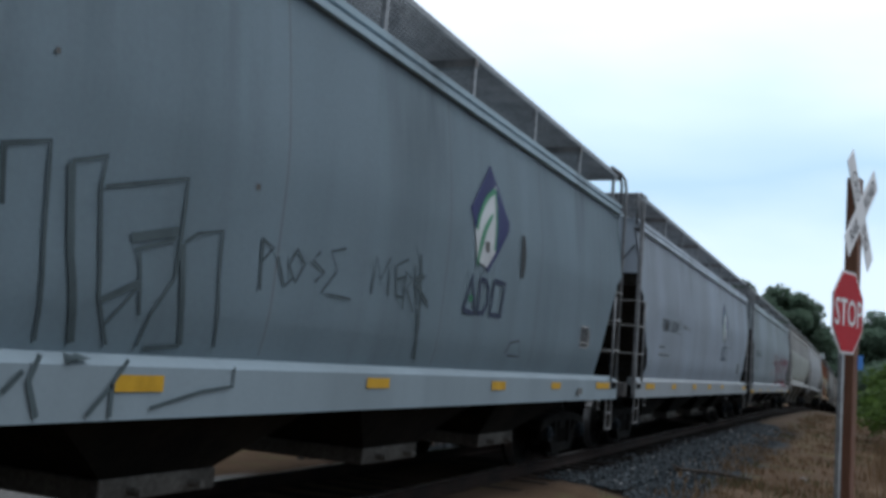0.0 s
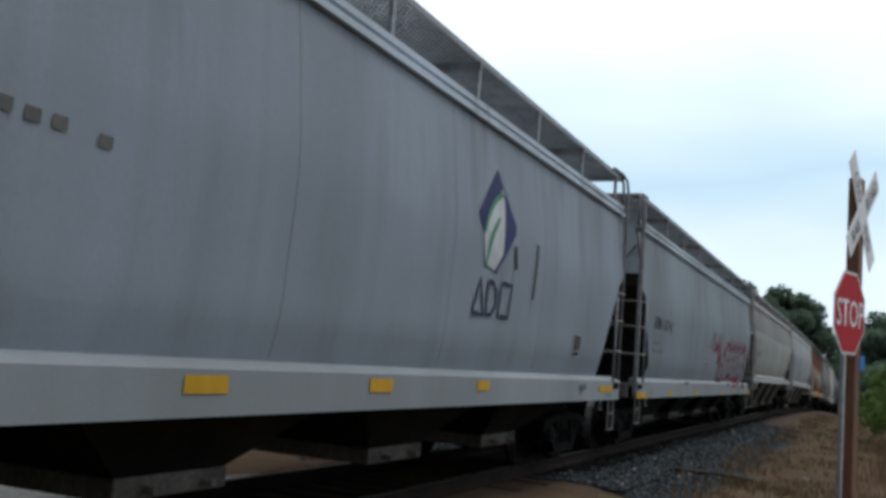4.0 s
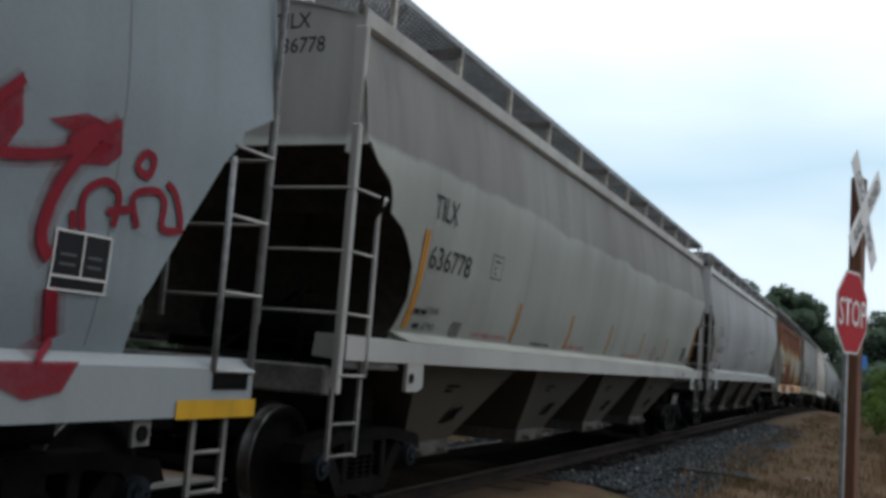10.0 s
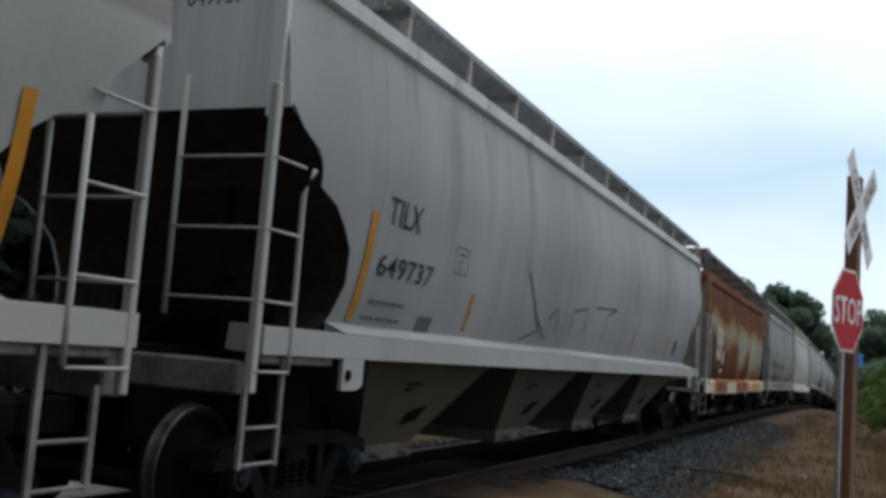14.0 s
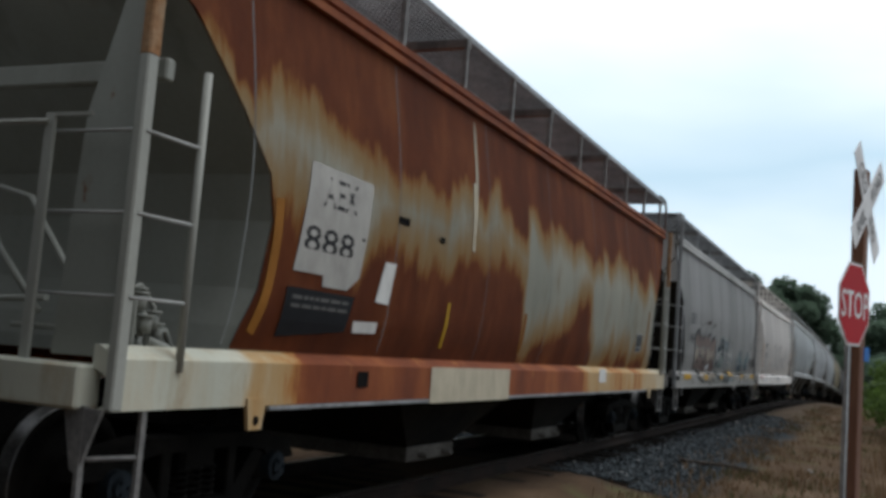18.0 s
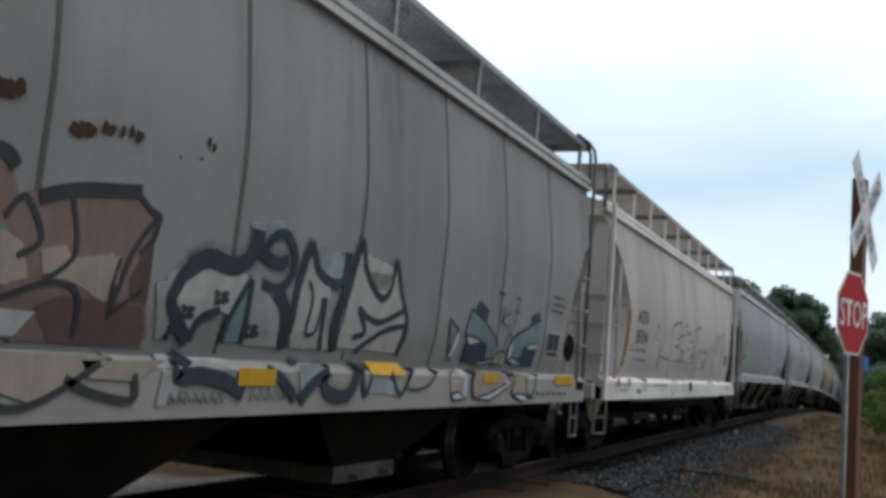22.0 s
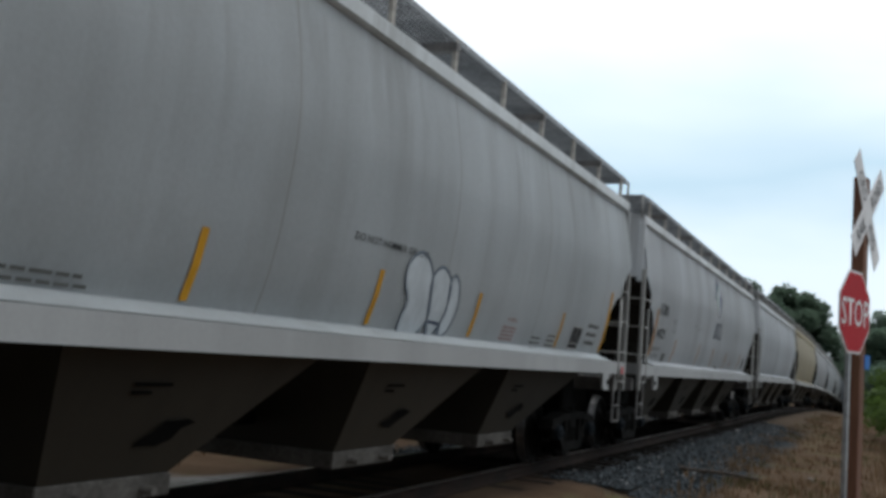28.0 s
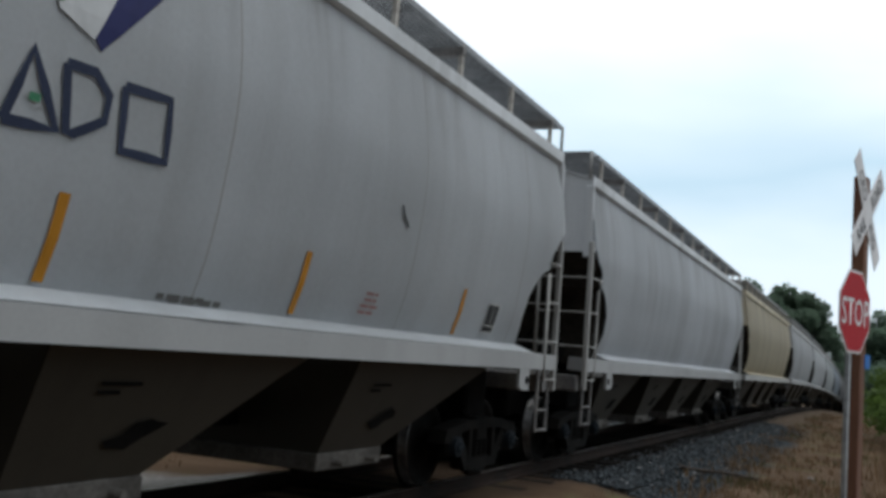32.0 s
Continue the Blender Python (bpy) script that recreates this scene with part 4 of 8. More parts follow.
            part("rung", bm, "sill_dark", step)
        if style == "plate" and d < 0:
            # hand brake rod and its bell crank on the end sheet
            bm = bmesh.new()
            tube(bm, ((-h - 0.02, -1.47, 3.56), (-h - 0.05, -1.22, 3.22), (-h - 0.06, -1.10, 3.02)), 0.014, 6)
            rod = part("brake_rod", bm, "under_black", car, "dark hand brake rod")
            bm = bmesh.new()
            disc(bm, -h - 0.06, -1.10, 3.10, 0.13, 0.05, 18, "x")
            box(bm, -h - 0.13, -h - 0.01, -1.24, -1.17, 3.02, 3.32, 0.02)
            part("bell_crank", bm, "under_black", rod)
        if style.startswith("flow") and d < 0:
            bm = bmesh.new()
            tube(bm, ((-h + 0.18, -0.45, 2.16), (-h + 0.18, -0.70, 2.10), (-h + 0.18, -0.83, 1.93), (-h + 0.18, -1.14, 1.57), (-h + 0.20, -1.25, 1.50), (-h + 0.22, -1.38, 1.50)), 0.020, 6)
            part("bent_pipe", bm, paint if style == "flow_open" else slope, car)
            bm = bmesh.new()
            box(bm, -h + 0.26, -h + 0.30, -1.30, -1.22, s1 - 0.02, s1 + 0.34, 0.008)
            box(bm, -h + 0.22, -h + 0.36, -1.22, -0.60, s1 + 0.12, s1 + 0.15, 0.006)
            part("valve_bracket", bm, paint if style == "flow_open" else slope, car)
            if style == "flow":
                bm = bmesh.new()
                box(bm, -h + 0.28, -h + 0.36, -1.50, 1.50, 2.80, 2.93, 0.012)
                part("cross_beam", bm, slope, car)
        if style == "flow":
            bm = bmesh.new()
            prism(bm, ((d * (h - 1.44), s0 + 0.05), (d * (h - 1.40), 0.80), (d * (h - 1.26), 0.80), (d * (h - 1.22), s0 + 0.05)), -1.612, -1.585)
            pad = part("jacking_tab", bm, sill, car)
            bm = bmesh.new()
            # the tab's hole is only a black disc in place of its shaded inside
            disc(bm, d * (h - 1.33), -1.607, 0.86, 0.03, 0.02, 14)
            part("tab_hole", bm, "under_black", pad)
        if style == "bay":
            # jacking pad hanging from the sill
            bm = bmesh.new()
            prism(bm, ((d * (h - 1.38), s0 + 0.02), (d * (h - 1.38), 1.12), (d * (h - 1.28), 1.085), (d * (h - 1.05), 1.085), (d * (h - 1.05), s0 + 0.02)), -1.597, -1.56)
            pad = part("jacking_pad", bm, sill, car)
            bm = bmesh.new()
            # black disc stands in for the shaded inside of the pad's hole
            disc(bm, d * (h - 1.13), -1.60, 1.20, 0.042, 0.02, 16)
            part("pad_hole", bm, "under_black", pad)
            bm = bmesh.new()
            box(bm, min(d * h, d * (h - 0.95)), max(d * h, d * (h - 0.95)), -1.56, -1.50, 1.26, 1.35, 0.01)
            part("end_beam", bm, "sill_dark", car)
        # brake gear in the end bay
        gear = "under_black" if not style.startswith("flow") else slope
        bm = bmesh.new()
        if style.startswith("flow"):
            # control valve: a small body with caps, flanges, a bracket and pipes
            if d < 0:
                box(bm, *sorted((d * (h - 0.38), d * (h - 0.50))), -1.38, -1.20, s1 + 0.12, s1 + 0.27, 0.02)
                box(bm, *sorted((d * (h - 0.33), d * (h - 0.36))), -1.41, -1.17, s1 + 0.05, s1 + 0.33, 0.008)
                for x, y, z, r in ((0.42, -1.36, 0.32, 0.045), (0.50, -1.26, 0.35, 0.055), (0.58, -1.32, 0.22, 0.05), (0.66, -1.30, 0.15, 0.04), (0.44, -1.40, 0.19, 0.04)):
                    tube(bm, ((d * (h - x), y, s1 + z - 0.05), (d * (h - x), y, s1 + z + 0.04)), r, 10)
                    tube(bm, ((d * (h - x), y, s1 + z + 0.04), (d * (h - x), y, s1 + z + 0.055)), r * 1.3, 10)
                tube(bm, ((d * (h - 0.50), -1.32, s1 + 0.18), (d * (h - 0.72), -1.32, s1 + 0.16), (d * (h - 0.84), -1.30, s1 + 0.02)), 0.02, 6)
                tube(bm, ((d * (h - 0.36), -1.28, s1 + 0.36), (d * (h - 0.56), -1.24, s1 + 0.42), (d * (h - 0.72), -1.22, s1 + 0.30), (d * (h - 0.72), -1.22, s1)), 0.016, 6)
                tube(bm, ((d * (h - 0.44), -1.42, s1 + 0.10), (d * (h - 0.62), -1.42, s1 + 0.06)), 0.03, 8)
            tube(bm, ((d * (h - 0.18), -0.9, s1 + 0.30), (d * (h - 0.18), -0.2, s1 + 0.26)), 0.022, 6)
            tube(bm, ((d * (h - 0.18), -0.85, s1 + 0.22), (d * (h - 0.20), -0.45, s1 + 0.60), (d * (h - 0.20), -0.32, s1 + 0.95)), 0.02, 6)
            tube(bm, ((d * (h - 0.5), -1.28, s1 - 0.02), (d * (h - 0.5), -1.28, s1 + 0.14)), 0.05, 8)
        else:
            tube(bm, ((d * (h - 0.95), -0.9, 1.62), (d * (h - 0.95), 0.4, 1.62)), 0.17, 14)
            tube(bm, ((d * (h - 0.5), -1.2, 1.4), (d * (h - 1.6), -1.1, 1.4)), 0.025, 6)
            tube(bm, ((d * (h - 0.62), -0.75, 1.2), (d * (h - 0.62), -0.75, 2.55)), 0.035, 6)
            tube(bm, ((d * (h - 0.25), -0.2, 1.3), (d * (h - 1.2), -0.35, 1.9), (d * (h - 1.3), -0.9, 1.9)), 0.02, 6)
        part("brake_gear", bm, gear, car)
        # near-black web: its colour holds the shade inside the end bay
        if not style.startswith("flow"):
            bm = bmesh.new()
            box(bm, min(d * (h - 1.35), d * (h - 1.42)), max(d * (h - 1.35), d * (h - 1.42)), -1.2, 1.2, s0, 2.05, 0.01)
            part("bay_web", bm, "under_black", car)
        if style == "flow_open" or style == "flow":
            # tapered bracket under the sill's corner
            bm = bmesh.new()
            bm.free()
            bm = sweep_x(((-1.34, s0 + 0.01), (-1.595, s0 + 0.01), (-1.53, 0.80), (-1.47, 0.62), (-1.42, 0.64)), d * (h + 0.02), d * (h + 0.045))
            part("corner_bracket", bm, "bracket_tan" if style == "flow_open" else "sill_dark", car)
    # running boards on the roof
    zb = st["board"]
    ye = HALF - top_in
    for s in (-1, 1):
        if detail or s < 0:
            y0, y1 = s * (ye + 0.02), s * (ye - 0.72)
            part("running_board", grating(-h + 0.25, h - 0.25, min(y0, y1), max(y0, y1), zb), "grating_pale" if style == "flow_open" else "grating_steel", car)
        if s < 0 or detail:
            k = int((L - 1.0) / (1.9 if style == "plate" else 1.33))
            for i in range(k + 1):
                x = -h + 0.5 + (L - 1.0) * i / k

                def stay():
                    bm = bmesh.new()
                    box(bm, -0.028, 0.028, -0.02, 0.02, eave + 0.16, zb - 0.02)
                    return bm
                o = shared("board_stay", ("stay", style), stay, {"plate": "grating_steel", "flow_open": "cream_h", "bay": "grating_pale"}.get(style, "sill_dark"), car)
                o.location = (x, s * (ye + 0.01), 0)
                if i % 2 and detail:
                    def brace():
                        bm = bmesh.new()
                        box(bm, -0.045, 0.045, -0.66, 0.04, zb - 0.13, zb - 0.05)
                        return bm
                    o = shared("board_brace", ("brace", style), brace, "sill_dark", car)
                    o.location = (x, s * ye if s > 0 else -ye + 0.62, 0)
    if detail:
        for d in (-1, 1):
            xa, xb = d * (h - 0.25), d * (h + 0.05)
            part("end_board", grating(min(xa, xb), max(xa, xb), -ye, ye, zb), "grating_pale" if style == "flow_open" else "grating_steel", car)
            if style != "bay":
                bm = bmesh.new()
                tube(bm, ((d * (h - 0.6), -ye - 0.02, zb + 0.03), (d * (h - 0.12), -ye - 0.02, zb + 0.02), (d * (h + 0.02), -ye - 0.02, zb - 0.10), (d * (h + 0.05), -ye - 0.02, eave + 0.05)), 0.024, 8)
                part("grab_rail", bm, "grating_steel", car)
            else:
                for yy in (-ye, -0.4):
                    bm = bmesh.new()
                    tube(bm, ((d * (h + 0.04), yy, eave + 0.12), (d * (h + 0.04), yy, zb)), 0.02, 6)
                    part("board_post", bm, "sill_cream", car)
    # hoppers with their outlet gates, centre sill
    ht = st["hop"]
    spread = hoppers > 2
    pitch = pitch or (L - 3.5) / hoppers
    for i in range(hoppers):
        xm = pitch * (i - (hoppers - 1) / 2)
        xa, xb, xg = xm - pitch * 0.40, xm + pitch * 0.40, xm
        if style == "bay":
            # steep towards the front, long slope towards the rear
            k = L / 17.0
            xa, xb, xg = (u * k - h for u in ((1.80, 4.60, 2.85), (5.45, 8.05, 6.26), (8.87, 11.46, 9.50), (12.28, 15.30, 12.82))[i])
        elif spread and i in (0, hoppers - 1):
            xa, xb, xg = (-h + 1.85, xb, xm + 0.45) if i == 0 else (xa, h - 1.85, xm - 0.45)
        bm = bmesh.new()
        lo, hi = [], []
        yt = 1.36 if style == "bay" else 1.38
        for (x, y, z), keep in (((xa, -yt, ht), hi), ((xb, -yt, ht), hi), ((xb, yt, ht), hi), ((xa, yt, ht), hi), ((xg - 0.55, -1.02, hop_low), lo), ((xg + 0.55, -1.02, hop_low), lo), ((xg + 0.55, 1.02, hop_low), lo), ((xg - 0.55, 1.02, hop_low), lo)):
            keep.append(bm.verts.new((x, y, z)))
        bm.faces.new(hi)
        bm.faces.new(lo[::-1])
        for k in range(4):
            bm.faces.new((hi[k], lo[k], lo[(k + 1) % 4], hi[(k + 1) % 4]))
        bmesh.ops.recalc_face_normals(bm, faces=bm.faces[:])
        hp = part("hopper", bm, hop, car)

        def gate():
            bm = bmesh.new()
            box(bm, -0.58, 0.58, -1.04, 1.04, 0.38, 0.525, 0.01)
            tube(bm, ((-0.3, -1.14, 0.44), (-0.3, 1.14, 0.44)), 0.03, 8)
            tube(bm, ((0.3, -1.14, 0.44), (0.3, 1.14, 0.44)), 0.03, 8)
            return bm
        if style == "bay" and detail:
            # dark irregular oval beside the gate, on the hopper's near side
            bm = bmesh.new()
            ring = []
            for n in range(11):
                a = 2 * math.pi * n / 11
                r = 1 + 0.25 * math.sin(2.3 * n + i)
                dx, z = 0.22 * r * math.cos(a), 0.80 + 0.07 * r * math.sin(a) + 0.06 * math.cos(a)
                ring.append(bm.verts.new((xg + 0.32 + dx, -1.02 - 0.36 * (z - hop_low) / (ht - hop_low) - 0.012, z)))
            bm.faces.new(ring)
            part("dark_oval", bm, "under_black", hp)
            for n, (w, z) in enumerate(((0.34, 1.10), (0.18, 1.05))):
                bm = bmesh.new()
                y = -1.02 - 0.36 * (z - hop_low) / (ht - hop_low) - 0.008
                box(bm, xg - 0.15, xg - 0.15 + w, y - 0.002, y, z, z + 0.022)
                part("stencil_bar", bm, "under_black", hp)
        g = shared("outlet_gate", "gate", gate, "gate_grey", hp)
        g.location = (xg, 0, hop_low - 0.52)
    bm = bmesh.new()
    box(bm, -h + 0.05, h - 0.05, -0.22, 0.22, 0.68, 0.98, 0.02)
    part("centre_sill", bm, "under_black", car)
    te = {"bay": 1.25, "plate": 1.36}.get(style, 1.42)    # truck centre in from the end
    for d in (-1, 1):
        bm = bmesh.new()
        box(bm, *sorted((d * (h - 0.1), d * (h - 2.9))), -0.42, 0.42, 0.60, s0 - 0.02, 0.03)
        box(bm, *sorted((d * (h - te + 0.3), d * (h - te - 0.3))), -1.05, 1.05, 0.76, s0 - 0.04, 0.03)
        part("draft_sill", bm, "under_black", car)
        if detail:
            bm = bmesh.new()
            for e in (te - 1.25, te - 0.42, te + 0.42, te + 1.25):
                tube(bm, ((d * (h - e), -0.68, 0.40), (d * (h - e), 0.68, 0.40)), 0.07, 7)
            tube(bm, ((d * (h - te + 1.2), 0.2, 0.52), (d * (h - te - 1.3), 0.2, 0.52)), 0.03, 6)
            part("brake_rigging", bm, "under_black", car)
    if under_pipe:
        bm = bmesh.new()
        tube(bm, ((-h + 2.3, -1.50, 0.92), (h - 2.3, -1.50, 0.92)), 0.032, 8)
        part("air_pipe", bm, "galvanised", car)
        bm = bmesh.new()
        tube(bm, ((-h + 2.6, -1.30, 0.80), (h - 2.6, -1.30, 0.80)), 0.11, 12)
        part("outlet_pipe", bm, "under_black", car)
    if style == "flow":
        bm = bmesh.new()
        box(bm, -h + 1.5, h - 1.5, -1.60, -1.57, 0.915, 0.947, 0.006)
        part("sill_flange", bm, "post_grey", car)
    for k in range(seams):
        x = -h + (1.25 + 1.6 * k if seams == 8 else L * (k + 0.5) / seams)
        paint_line(car, [(x + h, led + 0.03), (x + h, eave - 0.03)], 0.035 if seams > 7 else 0.011, "seam_grime" if seams > 7 else ("seam_pale" if style == "bay" else "seam_faint"), "weld_seam", 0.000)
    for x in (-h + te, h - te):
        truck(car, x)
    return car


two_tone("sill_dark", (0.10, 0.10, 0.10), (0.22, 0.21, 0.20), 3.0, 0.7)


# ---- paint on the near side of a car; u is the distance from its front end ----
def on_side(car, u, z, off=0.006):
    st = STYLES[car["style"]]
    return (u - car["length"] / 2, -(HALF - inset_at(st, z) + off + 0.004), z)


def paint_line(car, pts, width, material, name="graffiti_line", off=0.007, curve=False, taper=False):
    """A painted stroke along points (u, z)."""
    if curve and len(pts) > 2:
        q, out = [pts[0], *pts, pts[-1]], []
        for i in range(1, len(q) - 2):
            for k in range(5):
                t = k / 5
                out.append(tuple(0.5 * (2 * q[i][j] + (q[i + 1][j] - q[i - 1][j]) * t + (2 * q[i - 1][j] - 5 * q[i][j] + 4 * q[i + 1][j] - q[i + 2][j]) * t * t
                                        + (3 * q[i][j] - q[i - 1][j] - 3 * q[i + 1][j] + q[i + 2][j]) * t ** 3) for j in (0, 1)))
        pts = out + [pts[-1]]
    fine = [pts[0]]
    for a, b in zip(pts, pts[1:]):
        n = max(1, int(math.hypot(b[0] - a[0], b[1] - a[1]) / 0.15))
        fine += [(a[0] + (b[0] - a[0]) * k / n, a[1] + (b[1] - a[1]) * k / n) for k in range(1, n + 1)]
    bm, rows = bmesh.new(), []
    for i, p in enumerate(fine):
        a, b = fine[max(i - 1, 0)], fine[min(i + 1, len(fine) - 1)]
        dx, dz = b[0] - a[0], b[1] - a[1]
        n = math.hypot(dx, dz) or 1
        w = width / 2 * ((0.35 + 0.65 * math.sin(math.pi * (i + 0.5) / len(fine))) if taper else 1)
        rows.append([bm.verts.new(on_side(car, p[0] - s * dz / n * w, p[1] + s * dx / n * w, off)) for s in (-1, 1)])
    for a, b in zip(rows, rows[1:]):
        bm.faces.new((a[0], b[0], b[1], a[1]))
    return part(name, bm, material, car)


def paint_patch(car, outline, material, name="painted_patch", off=0.005, label="", parent=None):
    """A painted area with an outline in (u, z)."""
    bm = bmesh.new()
    bm.faces.new([bm.verts.new((u, 0, z)) for u, z in outline])
    bmesh.ops.triangulate(bm, faces=bm.faces[:])
    z0, z1 = min(z for _, z in outline), max(z for _, z in outline)
    k = int((z1 - z0) / 0.14)
    for i in range(1, k + 1):
        bmesh.ops.bisect_plane(bm, geom=bm.verts[:] + bm.edges[:] + bm.faces[:], plane_co=(0, 0, z0 + (z1 - z0) * i / (k + 1)), plane_no=(0, 0, 1))
    for v in bm.verts:
        v.co = on_side(car, v.co.x, v.co.z, off)
    bmesh.ops.recalc_face_normals(bm, faces=bm.faces[:])
    return part(name, bm, material, parent or car, label)


def paint_rect(car, u, z, w, h, material, name="painted_patch", off=0.005, label="", parent=None):
    return paint_patch(car, ((u, z), (u + w, z), (u + w, z + h), (u, z + h)), material, name, off, label, parent)


def text_mesh(words, size, narrow=1.0, bold=0.008):
    cu = bpy.data.curves.new("letters", "FONT")
    cu.body, cu.size, cu.resolution_u = words, size / 0.70, 2
    cu.offset = size * bold
    ob = new("letters", cu)
    me = bpy.data.meshes.new_from_object(ob)
    bpy.data.objects.remove(ob)
    bm = bmesh.new()
    bm.from_mesh(me)
    bpy.data.meshes.remove(me)
    for v in bm.verts:
        v.co.x *= narrow
    return bm


def paint_text(car, words, u, z, size, material="black_paint", width=0.0, name="lettering", off=0.005):
    bm = text_mesh(words, size, 0.9, 0.004 if car["style"] == "bay" else 0.009)
    if width:
        k = width / max(v.co.x for v in bm.verts)
        for v in bm.verts:
            v.co.x *= k
    for v in bm.verts:
        v.co = on_side(car, u + v.co.x, z + v.co.y, off)
    return part(name, bm, material, car)


def paint_bars(car, u, z, w, rows, size=0.05, material="sticker_grey", seed=1):
    """Small stencilled lines too small to read, as plain bars in word lengths."""
    rnd = random.Random(seed)
    for k in range(rows):
        x = u + rnd.uniform(0, 0.05)
        end = u + w - rnd.uniform(0, 0.06)
        while x < end - 0.02:
            n = rnd.uniform(0.05, 0.16)
            paint_rect(car, x, z - k * size * 1.7 + size * 0.2, min(n, end - x), size * 0.72, material, "stencil_bar", 0.005)
            x += n + 0.022


def smooth_ring(pts):
    """A closed outline rounded through its points."""
    n, out = len(pts), []
    for i in range(n):
        a, b, c, d = pts[i - 1], pts[i], pts[(i + 1) % n], pts[(i + 2) % n]
        for k in range(3):
            t = k / 3
            out.append(tuple(0.5 * (2 * b[j] + (c[j] - a[j]) * t + (2 * a[j] - 5 * b[j] + 4 * c[j] - d[j]) * t * t + (3 * b[j] - a[j] - 3 * c[j] + d[j]) * t ** 3) for j in (0, 1)))
    return out


def stripe(car, u, z0, z1, width=0.075, material="orange_stripe"):
    return paint_line(car, [(u, z0), (u, z1)], width, material, "reflector_stripe", 0.006)


def data_panel(car, u, z, w, h):
    p = paint_rect(car, u, z, w, h, "panel_black", "data_panel", 0.006, "black consolidated data panel with white border")
    for a, b, c, d in ((0, 0, w, 0.010), (0, h - 0.010, w, 0.010), (0, 0, 0.010, h), (w - 0.010, 0, 0.010, h), (w * 0.5, h * 0.24, 0.009, h * 0.74), (0, h * 0.22, w, 0.011)):
        paint_rect(car, u + a, z + b, c, d, "white_paint", "panel_line", 0.009, "", p)
    for k in range(2):
        paint_rect(car, u + w * 0.12, z + h * (0.42 + 0.16 * k), w * 0.28, 0.012, "grey_spray", "panel_bar", 0.009, "", p)
        paint_rect(car, u + w * 0.6, z + h * (0.42 + 0.16 * k), w * 0.26, 0.012, "grey_spray", "panel_bar", 0.009, "", p)


def ink(car, pts, width):
    """A dark sprayed stroke with thin overspray round it."""
    if width > 0.04:
        paint_line(car, pts, width * 1.8, "ink_haze", "overspray", 0.0025, curve=True)
    paint_line(car, pts, width, "ink_spray", off=0.009, curve=True)


def red(car, pts, width):
    """A red sprayed stroke with a soft edge."""
    paint_line(car, pts, width * 2.4, "red_haze", "overspray", 0.002, curve=True)
    paint_line(car, pts, width * 1.5, "red_haze", "overspray", 0.0035, curve=True)
    paint_line(car, pts, width, "red_spray", curve=True)


def flakes(car, a, b, h, n, width, seed):
    """Ragged remains of old brown lettering between two points."""
    rnd = random.Random(seed)
    for k in range(n):
        f = (k + 0.3 + 0.4 * rnd.random()) / n
        x, y = a[0] + (b[0] - a[0]) * f, a[1] + (b[1] - a[1]) * f
        w = width * rnd.uniform(0.7, 1.3)
        low, high = h * rnd.uniform(0.25, 0.55), h * rnd.uniform(0.25, 0.55)
        pts = [(x - w * 0.4, y - low * 0.6), (x - w * 0.1, y - low), (x + w * 0.3, y - low * 0.8), (x + w * 0.5, y - 0.1 * h), (x + w * 0.45, y + high * 0.7), (x, y + high), (x - w * 0.35, y + high * 0.75), (x - w * 0.5, y)]
        paint_patch(car, [(u + rnd.uniform(-0.12, 0.12) * w, z + rnd.uniform(-0.1, 0.1) * h) for u, z in pts], "rust_spot", "old_mark", 0.006)


def frame_mark(car, u, z, w, h):
    """A small stencilled box with a letter in it."""
    for a, b, c, d in ((0, 0, w, 0.010), (0, h - 0.010, w, 0.010), (0, 0, 0.010, h), (w - 0.010, 0, 0.010, h)):
        paint_rect(car, u + a, z + b, c, d, "rail_steel", "stencil_bar", 0.006)
    paint_rect(car, u + w * 0.25, z + h * 0.70, w * 0.5, h * 0.08, "sticker_grey", "stencil_bar", 0.006)
    paint_text(car, "C", u + w * 0.3, z + h * 0.18, h * 0.35, "black_paint")


def end_text(car, rows, y, z, size):
    """Letters on the front end sheet."""
    h = car["length"] / 2
    for k, words in enumerate(rows):
        bm = text_mesh(words, size, 0.9)
        for v in bm.verts:
            v.co = (-h + 0.018, y - v.co.x, z - k * size * 1.6 + v.co.y)
        part("lettering", bm, "black_paint", car)


# ---- the train, car by car ----
CARS = []


def add_car(*args, **kw):
    c = hopper_car(*args, **kw)
    CARS.append(c)
    return c


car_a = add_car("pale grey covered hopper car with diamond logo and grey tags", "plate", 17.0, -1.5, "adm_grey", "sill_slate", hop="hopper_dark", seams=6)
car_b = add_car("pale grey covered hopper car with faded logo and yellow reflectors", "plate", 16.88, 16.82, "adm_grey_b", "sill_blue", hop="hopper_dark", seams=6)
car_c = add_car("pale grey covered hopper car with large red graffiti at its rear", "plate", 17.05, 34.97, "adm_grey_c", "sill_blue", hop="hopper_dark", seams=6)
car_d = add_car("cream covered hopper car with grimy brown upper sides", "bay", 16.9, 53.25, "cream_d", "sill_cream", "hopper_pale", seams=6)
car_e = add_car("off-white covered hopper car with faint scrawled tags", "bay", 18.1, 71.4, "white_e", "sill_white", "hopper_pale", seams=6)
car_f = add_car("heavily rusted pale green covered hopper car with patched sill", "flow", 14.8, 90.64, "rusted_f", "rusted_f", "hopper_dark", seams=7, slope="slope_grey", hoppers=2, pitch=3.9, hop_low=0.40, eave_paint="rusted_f")
